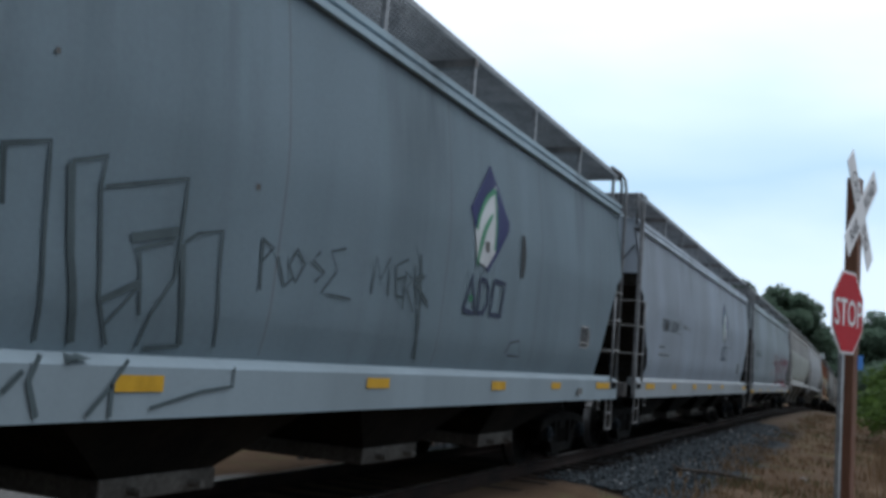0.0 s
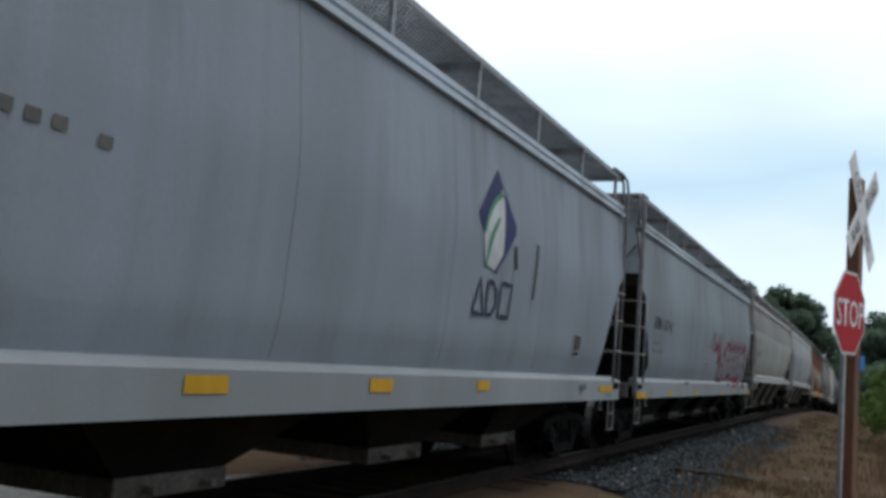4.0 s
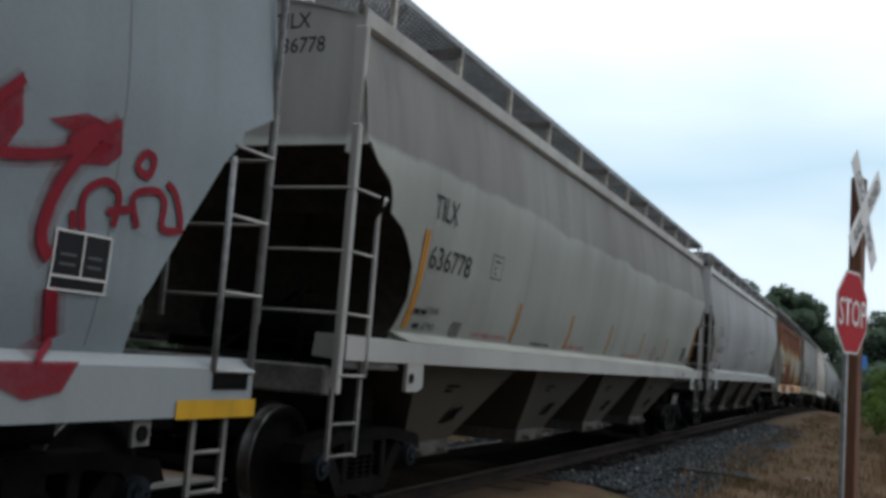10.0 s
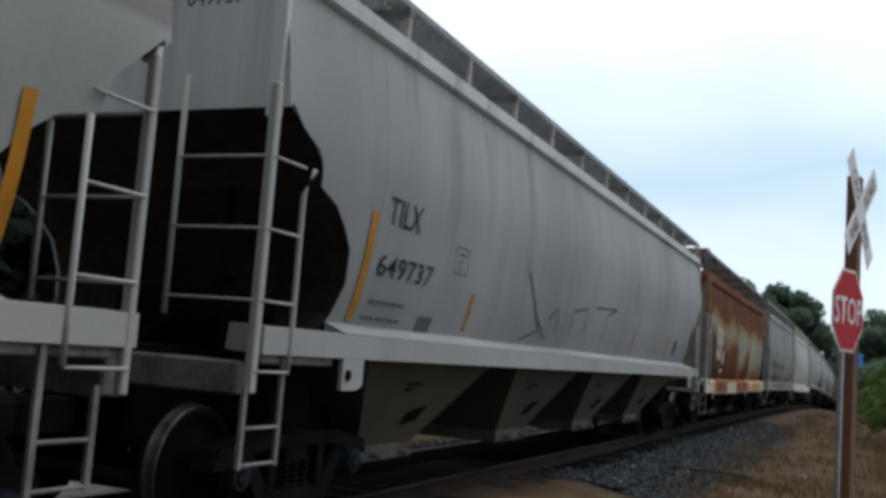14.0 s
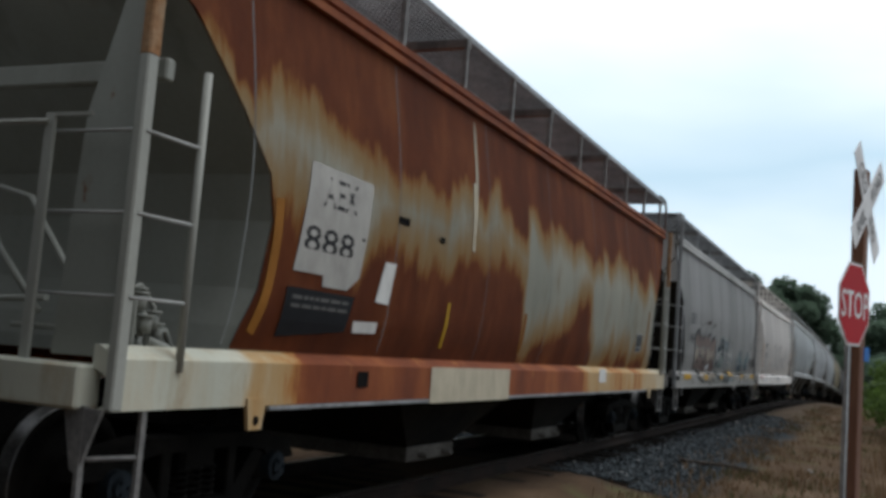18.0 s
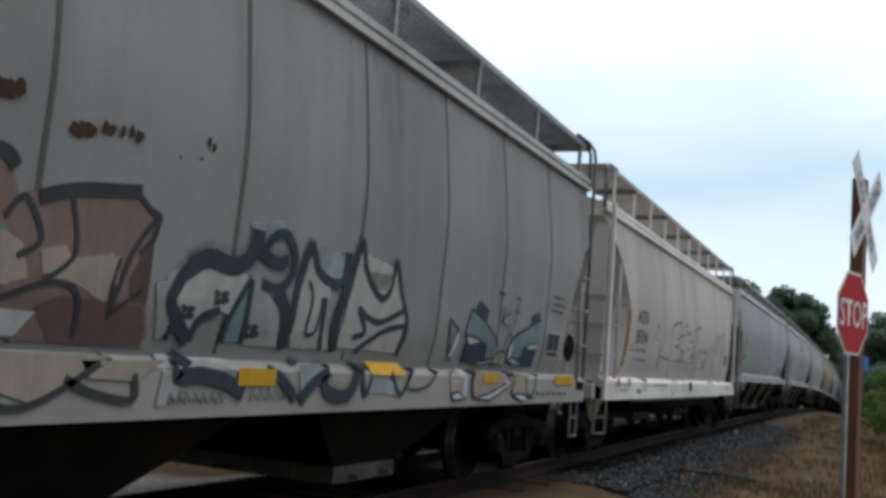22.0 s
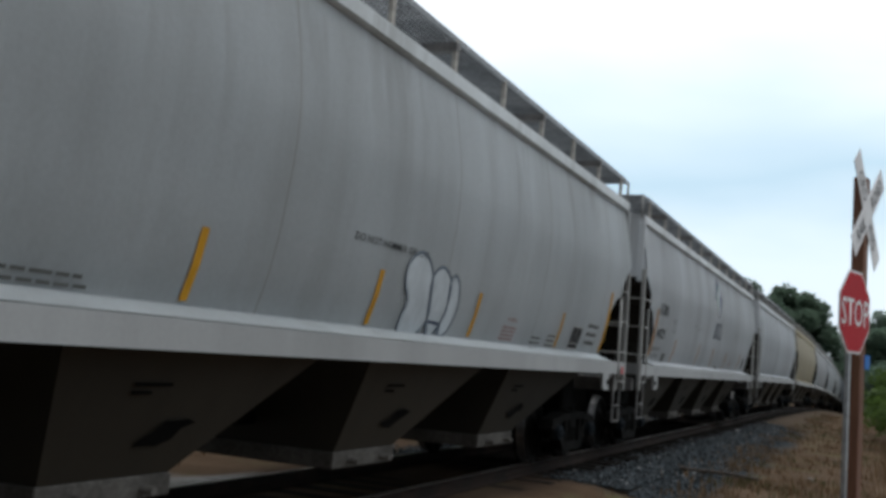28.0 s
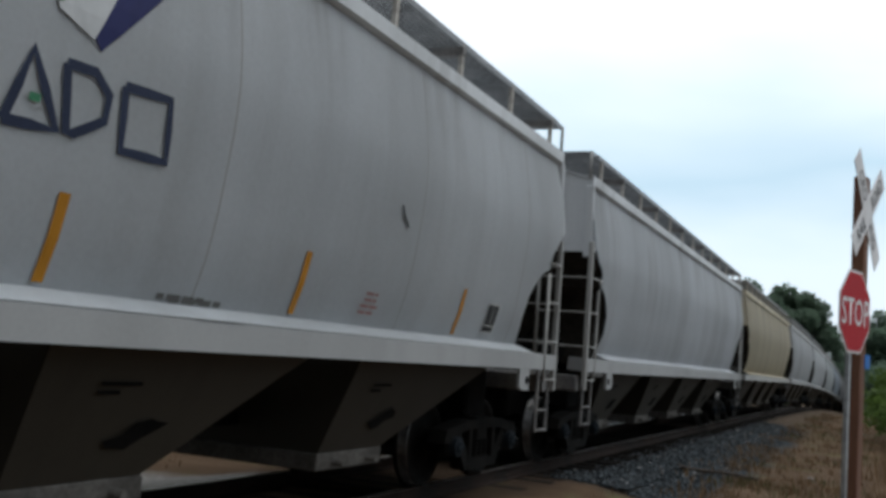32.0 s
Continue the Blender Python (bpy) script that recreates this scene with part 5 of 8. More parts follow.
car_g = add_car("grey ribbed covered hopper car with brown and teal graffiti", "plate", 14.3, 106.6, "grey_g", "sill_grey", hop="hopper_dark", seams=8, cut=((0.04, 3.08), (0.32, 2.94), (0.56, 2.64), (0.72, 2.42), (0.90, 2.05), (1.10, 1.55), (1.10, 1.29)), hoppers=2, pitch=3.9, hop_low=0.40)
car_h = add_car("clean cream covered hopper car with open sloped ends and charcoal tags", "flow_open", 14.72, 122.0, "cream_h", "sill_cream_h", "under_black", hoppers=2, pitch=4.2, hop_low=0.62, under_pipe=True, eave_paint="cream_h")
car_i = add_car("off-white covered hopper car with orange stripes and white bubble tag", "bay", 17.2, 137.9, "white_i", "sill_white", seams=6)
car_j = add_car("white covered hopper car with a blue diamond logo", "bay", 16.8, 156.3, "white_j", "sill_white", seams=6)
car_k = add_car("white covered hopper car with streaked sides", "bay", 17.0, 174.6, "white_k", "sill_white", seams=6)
car_l = add_car("tan covered hopper car far down the train", "bay", 17.0, 192.8, "tan_l", "sill_cream", detail=False)
for _i, _p in enumerate(("white_e", "white_j", "white_i", "adm_grey_b", "white_k", "white_j", "tan_l")):
    add_car("off-white covered hopper car far down the train" if _p != "tan_l" else "tan covered hopper car at the far end of the train", "bay", 17.0, 211.0 + 18.2 * _i, _p, "sill_white", detail=False)


# first car: outline tags, diamond logo, reflectors
paint_line(car_a, [(4.72, 2.22), (5.01, 2.3), (5.06, 1.82), (5.14, 1.34)], 0.024, "faded_spray")
paint_line(car_a, [(4.74, 2.22), (4.78, 1.95)], 0.036, "faded_spray")
paint_line(car_a, [(5.16, 2.22), (5.24, 1.79), (5.38, 1.34)], 0.051, "faded_spray")
paint_line(car_a, [(5.16, 2.23), (5.4, 2.31), (5.38, 2.15), (5.49, 1.58), (5.63, 1.34)], 0.024, "faded_spray")
paint_line(car_a, [(5.41, 2.15), (6.06, 2.32), (6.07, 2.02), (6.06, 1.74), (5.91, 1.52), (5.87, 1.34)], 0.024, "faded_spray")
paint_line(car_a, [(5.66, 1.92), (6.04, 2.01)], 0.054, "faded_spray")
paint_line(car_a, [(5.7, 1.86), (6.02, 1.96)], 0.024, "faded_spray")
paint_line(car_a, [(5.74, 1.85), (5.82, 1.51)], 0.022, "faded_spray")
paint_line(car_a, [(5.51, 1.57), (5.77, 1.69)], 0.042, "faded_spray")
paint_line(car_a, [(5.57, 1.44), (5.78, 1.68)], 0.022, "faded_spray")
paint_line(car_a, [(6.09, 1.94), (6.15, 1.64), (6.24, 1.36)], 0.045, "faded_spray")
paint_line(car_a, [(6.1, 1.95), (6.21, 2.02), (6.45, 2.07), (6.47, 1.78), (6.57, 1.36)], 0.022, "faded_spray")
paint_line(car_a, [(5.93, 1.33), (6.24, 1.36)], 0.03, "faded_spray")
paint_line(car_a, [(5.09, 1.28), (5.04, 1.15), (5.11, 0.98)], 0.036, "faded_spray")
paint_line(car_a, [(5, 1.2), (4.89, 1.1)], 0.03, "faded_spray")
paint_line(car_a, [(5.35, 1.28), (5.26, 1.25), (5.43, 1.28)], 0.024, "faded_spray")
paint_line(car_a, [(5.71, 1.27), (5.61, 1.15), (5.61, 0.97)], 0.03, "faded_spray")
paint_line(car_a, [(5.61, 1.14), (5.44, 0.98)], 0.03, "faded_spray")
paint_line(car_a, [(6.68, 1.25), (6.68, 1.13), (6.37, 1.1), (5.92, 1.01)], 0.022, "faded_spray")
paint_line(car_a, [(6.88, 2.09), (6.92, 1.75)], 0.022, "faded_spray")
paint_line(car_a, [(6.88, 2.08), (7.02, 2.04), (6.89, 1.93)], 0.022, "faded_spray")
paint_line(car_a, [(7.08, 1.99), (7.2, 1.8), (7.3, 1.87)], 0.022, "faded_spray")
paint_line(car_a, [(7.31, 2.07), (7.43, 1.98), (7.33, 1.84), (7.23, 1.95), (7.31, 2.07)], 0.022, "faded_spray")
paint_line(car_a, [(7.62, 2.09), (7.53, 2.02), (7.71, 1.95), (7.59, 1.87)], 0.022, "faded_spray")
paint_line(car_a, [(7.98, 2.16), (7.77, 2.11), (7.89, 1.98), (7.69, 1.8), (8.14, 1.79)], 0.022, "faded_spray")
paint_line(car_a, [(8.47, 1.86), (8.49, 2.16), (8.60, 1.99), (8.73, 2.18), (8.77, 1.87)], 0.022, "faded_spray")
paint_line(car_a, [(9.06, 1.78), (9.05, 2.10), (9.20, 2.05), (9.10, 1.96), (9.28, 1.77)], 0.022, "faded_spray")
paint_line(car_a, [(8.93, 1.88), (9.06, 1.88)], 0.022, "faded_spray")
paint_line(car_a, [(8.93, 1.88), (8.86, 2.13), (9.08, 2.21)], 0.022, "faded_spray")
paint_line(car_a, [(8.89, 2.02), (9.08, 2.06)], 0.022, "faded_spray")
paint_line(car_a, [(9.34, 1.84), (9.22, 2.17)], 0.022, "faded_spray")
paint_line(car_a, [(9.46, 2.11), (9.3, 2.01), (9.59, 1.83)], 0.022, "faded_spray")
paint_line(car_a, [(9.35, 1.81), (9.52, 1.35)], 0.022, "faded_spray")
paint_patch(car_a, [(10.99, 3.43), (11.34, 3.1), (11.55, 2.9), (11.53, 2.8), (10.98, 2.3), (10.83, 2.36), (10.56, 2.66), (10.4, 2.88)], "logo_blue", "logo_diamond", 0.005, "blue diamond logo")
paint_patch(car_a, [(11.14, 3.24), (11.17, 3.02), (11.13, 2.53), (10.92, 2.34), (10.63, 2.39), (10.53, 2.68), (10.7, 2.95)], "logo_leaf", "logo_leaf", 0.008)
paint_line(car_a, [(11.12, 3.18), (10.87, 3.06), (10.65, 2.85), (10.57, 2.69)], 0.06, "logo_green", "logo_stroke", off=0.011, curve=True)
paint_line(car_a, [(11.12, 3.18), (11.13, 2.86), (11.1, 2.54)], 0.05, "logo_green", "logo_stroke", off=0.011, curve=True)
paint_line(car_a, [(11.02, 2.91), (10.8, 2.72), (10.7, 2.54), (10.65, 2.34)], 0.09, "logo_green", "logo_stroke", off=0.011, curve=True, taper=True)
paint_patch(car_a, [(10.8, 2.6), (10.94, 2.61), (10.94, 2.5), (10.85, 2.5)], "sticker_grey", "logo_stain", 0.012)
paint_line(car_a, [(10.42, 1.87), (10.57, 2.23), (10.73, 1.86), (10.42, 1.87)], 0.055, "logo_ink", "logo_shape")
paint_line(car_a, [(10.79, 2.21), (10.95, 2.21), (11.05, 2.14), (11.05, 1.98), (10.95, 1.88), (10.81, 1.87), (10.79, 2.21)], 0.055, "logo_ink", "logo_shape")
paint_line(car_a, [(11.19, 2.23), (11.52, 2.23), (11.48, 1.88), (11.16, 1.88), (11.19, 2.23)], 0.055, "logo_ink", "logo_shape")
paint_rect(car_a, 10.53, 1.97, 0.09, 0.06, "logo_green", "logo_shape", 0.008)
paint_line(car_a, [(12.03, 2.83), (12.05, 2.6), (12.06, 2.35)], 0.17, "charcoal_spray", curve=True, taper=True)
paint_rect(car_a, 14.76, 1.7, 0.48, 0.22, "sticker_grey", "painted_patch", 0.005)
paint_line(car_a, [(9.31, 2.28), (9.38, 2.08), (9.43, 1.66), (9.49, 1.37)], 0.03, "faded_spray")
paint_line(car_a, [(9.25, 2.05), (9.41, 2.1)], 0.05, "faded_spray")
paint_line(car_a, [(9.26, 1.99), (9.33, 2.01), (9.56, 1.87)], 0.035, "faded_spray")
paint_line(car_a, [(11.8, 1.49), (11.9, 1.61), (12.19, 1.65), (12.31, 1.47), (11.88, 1.47)], 0.02, "grey_spray")
paint_rect(car_a, 5.63, 1.1, 0.39, 0.09, "yellow_reflector", "reflector", 0.005)
paint_rect(car_a, 8.48, 1.12, 0.40, 0.08, "yellow_reflector", "reflector", 0.005)
paint_rect(car_a, 11.31, 1.1, 0.43, 0.09, "yellow_reflector", "reflector", 0.005)
paint_rect(car_a, 13.44, 1.11, 0.41, 0.08, "yellow_reflector", "reflector", 0.005)
paint_rect(car_a, 15.66, 1.11, 0.80, 0.09, "yellow_reflector", "reflector", 0.005)
data_panel(car_a, 14.74, 1.67, 0.40, 0.30)
paint_rect(car_a, 14.59, 1.04, 0.22, 0.08, "sticker_grey", "light_bracket", 0.03)
paint_rect(car_a, 4.97, 2.72, 0.03, 0.03, "sticker_grey", "painted_patch", 0.005)
paint_rect(car_a, 6.73, 2.38, 0.05, 0.04, "sticker_grey", "painted_patch", 0.005)

# second car
paint_text(car_b, "ADMX", 2.13, 2.21, 0.24, "black_paint", 0.77)
paint_text(car_b, "62204", 3.08, 2.24, 0.21, "black_paint", 0.78)
frame_mark(car_b, 3.88, 2.22, 0.31, 0.27)
paint_bars(car_b, 2, 1.87, 0.61, 1, 0.05, "sticker_grey", 61)
paint_bars(car_b, 1.96, 1.72, 1.08, 1, 0.05, "sticker_grey", 62)
paint_rect(car_b, 4.5, 2.37, 0.09, 0.07, "sticker_grey", "painted_patch", 0.005)
paint_rect(car_b, 4.66, 2.36, 0.10, 0.07, "sticker_grey", "painted_patch", 0.005)
paint_rect(car_b, 4.83, 2.36, 0.10, 0.07, "sticker_grey", "painted_patch", 0.005)
paint_rect(car_b, 5.15, 2.34, 0.10, 0.07, "sticker_grey", "painted_patch", 0.005)
paint_patch(car_b, [(11.02, 3.43), (11.37, 3.1), (11.58, 2.9), (11.56, 2.8), (11.01, 2.3), (10.86, 2.36), (10.59, 2.66), (10.43, 2.88)], "logo_blue", "logo_diamond", 0.005, "blue diamond logo")
paint_patch(car_b, [(11.17, 3.24), (11.2, 3.02), (11.16, 2.53), (10.95, 2.34), (10.66, 2.39), (10.56, 2.68), (10.73, 2.95)], "logo_leaf", "logo_leaf", 0.008)
paint_line(car_b, [(11.15, 3.18), (10.9, 3.06), (10.68, 2.85), (10.6, 2.69)], 0.06, "logo_green", "logo_stroke", off=0.011, curve=True)
paint_line(car_b, [(11.05, 2.91), (10.83, 2.72), (10.73, 2.54), (10.68, 2.34)], 0.09, "logo_green", "logo_stroke", off=0.011, curve=True, taper=True)
paint_line(car_b, [(10.45, 1.87), (10.6, 2.23), (10.76, 1.86), (10.45, 1.87)], 0.055, "logo_ink", "logo_shape")
paint_line(car_b, [(10.82, 2.21), (10.98, 2.21), (11.08, 2.14), (11.08, 1.98), (10.98, 1.88), (10.84, 1.87), (10.82, 2.21)], 0.055, "logo_ink", "logo_shape")
paint_line(car_b, [(11.22, 2.23), (11.55, 2.23), (11.51, 1.88), (11.19, 1.88), (11.22, 2.23)], 0.055, "logo_ink", "logo_shape")
paint_line(car_b, [(12.36, 2.79), (12.29, 2.14)], 0.06, "charcoal_spray")
paint_rect(car_b, 3.44, 1.1, 0.43, 0.10, "yellow_reflector", "reflector", 0.005)
paint_rect(car_b, 6.03, 1.09, 0.43, 0.11, "yellow_reflector", "reflector", 0.005)
paint_rect(car_b, 8.35, 1.09, 0.41, 0.11, "yellow_reflector", "reflector", 0.005)
paint_rect(car_b, 10.69, 1.1, 0.35, 0.10, "yellow_reflector", "reflector", 0.005)
paint_rect(car_b, 15.61, 1.07, 0.80, 0.09, "yellow_reflector", "reflector", 0.005)
paint_rect(car_b, 0.85, 1.1, 0.78, 0.10, "yellow_reflector", "reflector", 0.005)
data_panel(car_b, 14.22, 1.54, 0.32, 0.30)
paint_rect(car_b, 14.52, 1.1, 0.26, 0.08, "sticker_grey", "light_bracket", 0.03)
paint_line(car_b, [(11.56, 2.67), (11.62, 2.42)], 0.12, "charcoal_spray", taper=True)
paint_bars(car_b, 15.99, 1, 0.37, 1, 0.04, "sticker_grey", 84)

# third car: red graffiti
paint_text(car_c, "ADMX", 1.24, 2.215, 0.22, "black_paint", 0.76)
paint_text(car_c, "62118", 2.18, 2.215, 0.22, "black_paint", 0.72)
frame_mark(car_c, 2.92, 2.19, 0.25, 0.22)
paint_text(car_c, "LD LMT", 1.26, 1.92, 0.06, "black_paint", 0.26)
paint_text(car_c, "217600", 1.6, 1.915, 0.07, "black_paint", 0.22)
paint_text(car_c, "LT WT", 1.24, 1.78, 0.06, "black_paint", 0.22)
paint_text(car_c, "68400", 1.61, 1.775, 0.06, "black_paint", 0.19)
paint_text(car_c, "NEW 09-04", 1.88, 1.78, 0.05, "black_paint", 0.37)
paint_text(car_c, "INCH HF COMP SHOES", 0.93, 1.025, 0.03, "black_paint", 0.48)
paint_bars(car_c, 1.07, 1.09, 0.18, 1, 0.03, "sticker_grey", 95)
paint_rect(car_c, 4.68, 1.21, 0.54, 0.05, "sticker_grey", "painted_patch", 0.005)
red(car_c, [(8.53, 2.08), (8.61, 2.28), (8.74, 2.43), (8.89, 2.49), (8.98, 2.43), (8.92, 2.25), (8.9, 2.11), (8.98, 2.05), (9.14, 2.11), (9.41, 2.19), (9.6, 2.15), (9.59, 2.07), (9.68, 2.03), (9.67, 1.93), (9.86, 1.85), (9.46, 1.75)], 0.06)
red(car_c, [(9.13, 2.29), (9.23, 2.22), (9.41, 2.19), (9.24, 2.06)], 0.06)
red(car_c, [(9.59, 2.15), (9.63, 2.36), (9.67, 2.51), (9.72, 2.41), (9.7, 2.17), (9.64, 2.06)], 0.06)
red(car_c, [(10.14, 2.55), (10.23, 2.44), (10.2, 2.27), (10.08, 2.13), (9.95, 1.93), (9.85, 1.75)], 0.06)
red(car_c, [(9.95, 2.32), (9.82, 2.12), (9.78, 1.94), (9.84, 1.81)], 0.06)
red(car_c, [(10.18, 2.1), (10.06, 1.98), (9.98, 1.8), (9.95, 1.69), (10.09, 1.72), (9.97, 1.62), (9.77, 1.58)], 0.06)
red(car_c, [(10.33, 2), (10.14, 1.88), (9.98, 1.8)], 0.06)
red(car_c, [(10, 1.62), (9.91, 1.55), (9.85, 1.49), (9.97, 1.48), (9.91, 1.36), (10.27, 1.33), (10.44, 1.43), (10.53, 1.59), (10.5, 1.74), (10.39, 1.76), (10.19, 1.69)], 0.06)
red(car_c, [(10.78, 2.18), (10.86, 2.12), (11.05, 2.15), (11.25, 2.25), (11.43, 2.34), (11.54, 2.31), (11.59, 2.21), (11.6, 2.09)], 0.06)
paint_patch(car_c, [(10.75, 2.19), (10.8, 2.21), (10.88, 2.17), (10.87, 2.11), (10.79, 2.14)], "red_wash", "graffiti_fill", 0.0055)
red(car_c, [(11.58, 2.27), (11.69, 2.33), (11.87, 2.31), (12.04, 2.39), (12.13, 2.56)], 0.06)
paint_patch(car_c, [(11.89, 2.21), (12, 2.37), (12.13, 2.56), (12.14, 2.36), (12.03, 2.22)], "red_wash", "graffiti_fill", 0.0055)
paint_patch(car_c, [(10.68, 2.05), (10.73, 2.08), (10.83, 2.06), (10.87, 2.11), (11.1, 2.03), (11.06, 1.95), (10.94, 1.88), (10.84, 1.95)], "red_wash", "graffiti_fill", 0.0055)
red(car_c, [(10.97, 1.9), (10.87, 1.77), (10.84, 1.58), (10.91, 1.44), (11.04, 1.34)], 0.05)
paint_patch(car_c, [(10.99, 1.38), (11.08, 1.37), (11.23, 1.38), (11.34, 1.47), (11.4, 1.35), (11.04, 1.34)], "red_wash", "graffiti_fill", 0.0055)
red(car_c, [(11.93, 2.27), (11.89, 2.1), (11.98, 1.95), (11.83, 1.9), (11.57, 1.89), (11.46, 1.9), (11.53, 1.85)], 0.045)
red(car_c, [(11.54, 1.84), (11.45, 1.77), (11.56, 1.75), (11.5, 1.64)], 0.03)
red(car_c, [(11.96, 1.91), (12.03, 1.86), (11.89, 1.77), (11.93, 1.63), (12.01, 1.51)], 0.04)
paint_patch(car_c, [(11.66, 1.32), (11.75, 1.45), (11.99, 1.55), (12.21, 1.54), (12.41, 1.44), (12.52, 1.34), (12.17, 1.42), (11.91, 1.38)], "red_wash", "graffiti_fill", 0.0055)
paint_patch(car_c, [(11.44, 1.27), (12.04, 1.25), (11.96, 1.19), (11.7, 1.17), (11.53, 1.21)], "red_wash", "graffiti_fill", 0.0055)
red(car_c, [(11.83, 1.63), (11.72, 1.42), (11.67, 1.32)], 0.04)
red(car_c, [(11.95, 2.16), (12.24, 2.21), (12.5, 2.32), (12.66, 2.5)], 0.055)
paint_patch(car_c, [(12.44, 2.24), (12.55, 2.38), (12.67, 2.52), (12.68, 2.35), (12.58, 2.23)], "red_wash", "graffiti_fill", 0.0055)
red(car_c, [(12.44, 2.24), (12.42, 2), (12.46, 1.78)], 0.035)
red(car_c, [(12.28, 1.67), (12.35, 1.74), (12.51, 1.77), (12.66, 1.66), (12.64, 1.51), (12.55, 1.38), (12.44, 1.33)], 0.04)
paint_patch(car_c, [(12.24, 1.67), (12.35, 1.75), (12.42, 1.73), (12.34, 1.64)], "red_wash", "graffiti_fill", 0.0055)
red(car_c, [(12.44, 1.91), (12.67, 1.97), (12.92, 1.93), (13.05, 1.86)], 0.04)
red(car_c, [(12.51, 2.18), (12.78, 2.24), (13, 2.34), (13.17, 2.48)], 0.055)
paint_patch(car_c, [(12.97, 2.21), (13.03, 2.36), (13.2, 2.52), (13.22, 2.33), (13.08, 2.22)], "red_wash", "graffiti_fill", 0.0055)
red(car_c, [(13, 2.23), (13.02, 2.04), (13.15, 1.91), (13.02, 1.84), (13.01, 1.72), (13.13, 1.5), (13.11, 1.43)], 0.045)
paint_patch(car_c, [(12.93, 1.38), (13.15, 1.45), (13.41, 1.4), (13.34, 1.28), (12.87, 1.27)], "red_wash", "graffiti_fill", 0.0055)
paint_patch(car_c, [(12.41, 1.24), (12.6, 1.18), (12.94, 1.22), (13.35, 1.26), (13.3, 1.17), (12.9, 1.12), (12.56, 1.14)], "red_wash", "graffiti_fill", 0.0055)
red(car_c, [(13.05, 2.15), (13.36, 2.23), (13.62, 2.35), (13.78, 2.47)], 0.05)
paint_patch(car_c, [(13.64, 2.22), (13.67, 2.37), (13.79, 2.48), (13.82, 2.31), (13.74, 2.22)], "red_wash", "graffiti_fill", 0.0055)
red(car_c, [(13.67, 2.31), (13.67, 2.19), (13.55, 2.01), (13.78, 2.06)], 0.035)
red(car_c, [(13.2, 1.78), (13.17, 1.67), (13.07, 1.56)], 0.03)
red(car_c, [(13.52, 1.55), (13.55, 1.76), (13.71, 1.64), (13.76, 2.04)], 0.03)
red(car_c, [(14.11, 2.11), (14, 1.99), (14.02, 1.85), (14.3, 1.84), (14.43, 1.6), (14.36, 1.49)], 0.035)
red(car_c, [(13.99, 1.87), (13.98, 1.72)], 0.025)
red(car_c, [(13.77, 2.19), (14.1, 2.31), (14.38, 2.49)], 0.05)
paint_patch(car_c, [(14.21, 2.18), (14.22, 2.32), (14.39, 2.51), (14.42, 2.32), (14.32, 2.18)], "red_wash", "graffiti_fill", 0.0055)
red(car_c, [(14.21, 2.12), (14.6, 2.23), (14.95, 2.54)], 0.05)
paint_patch(car_c, [(14.77, 2.17), (14.79, 2.37), (14.94, 2.57), (14.98, 2.33), (14.89, 2.18)], "red_wash", "graffiti_fill", 0.0055)
red(car_c, [(14.77, 2.16), (15.22, 2.25), (15.6, 2.49)], 0.055)
paint_patch(car_c, [(15.36, 2.22), (15.41, 2.35), (15.61, 2.52), (15.64, 2.33), (15.55, 2.25)], "red_wash", "graffiti_fill", 0.0055)
red(car_c, [(13.52, 1.44), (13.76, 1.32), (13.99, 1.31), (14.07, 1.44), (14.47, 1.4), (14.53, 1.57)], 0.07)
paint_patch(car_c, [(13.48, 1.45), (13.77, 1.43), (13.67, 1.28), (13.51, 1.29)], "red_wash", "graffiti_fill", 0.0055)
paint_patch(car_c, [(13.95, 1.33), (14.06, 1.46), (14.33, 1.41), (14.43, 1.32), (14.16, 1.29)], "red_wash", "graffiti_fill", 0.0055)
paint_patch(car_c, [(13.59, 1.26), (13.92, 1.26), (13.8, 1.06)], "red_wash", "graffiti_fill", 0.0055)
paint_patch(car_c, [(14.85, 1.24), (15.5, 1.25), (15.4, 1.1), (15.18, 1.06), (14.96, 1.14)], "red_wash", "graffiti_fill", 0.0055)
red(car_c, [(14.59, 1.8), (14.73, 1.86)], 0.03)
red(car_c, [(14.59, 1.67), (14.77, 1.74)], 0.03)
red(car_c, [(15.28, 2.3), (15.42, 2.4), (15.57, 2.39)], 0.07)
red(car_c, [(15.43, 2.37), (15.26, 2.12), (15.19, 1.91), (15.2, 1.8), (15.26, 1.74)], 0.07)
red(car_c, [(15.3, 1.6), (15.34, 1.46), (15.38, 1.35)], 0.08)
red(car_c, [(15.22, 1.25), (15.39, 1.35)], 0.05)
paint_patch(car_c, [(15.12, 2.39), (15.36, 2.48), (15.57, 2.46), (15.55, 2.34), (15.4, 2.35)], "red_wash", "graffiti_fill", 0.0055)
paint_line(car_c, [(15.81, 2.38), (15.89, 2.36), (15.86, 2.26), (15.77, 2.29), (15.81, 2.38)], 0.045, "red_spray", curve=True)
paint_line(car_c, [(15.44, 1.9), (15.42, 2.08), (15.55, 2.17), (15.66, 2.12), (15.65, 1.95)], 0.045, "red_spray", curve=True)
paint_line(car_c, [(15.59, 2.02), (15.76, 2.06)], 0.045, "red_spray", curve=True)
paint_line(car_c, [(15.83, 1.97), (15.77, 2.13), (15.93, 2.19), (16.02, 2.14), (16.03, 2), (16.18, 2.02), (16.11, 2.19), (16.02, 2.25)], 0.045, "red_spray", curve=True)
paint_line(car_c, [(15.36, 1.99), (15.38, 1.9)], 0.045, "red_spray", curve=True)
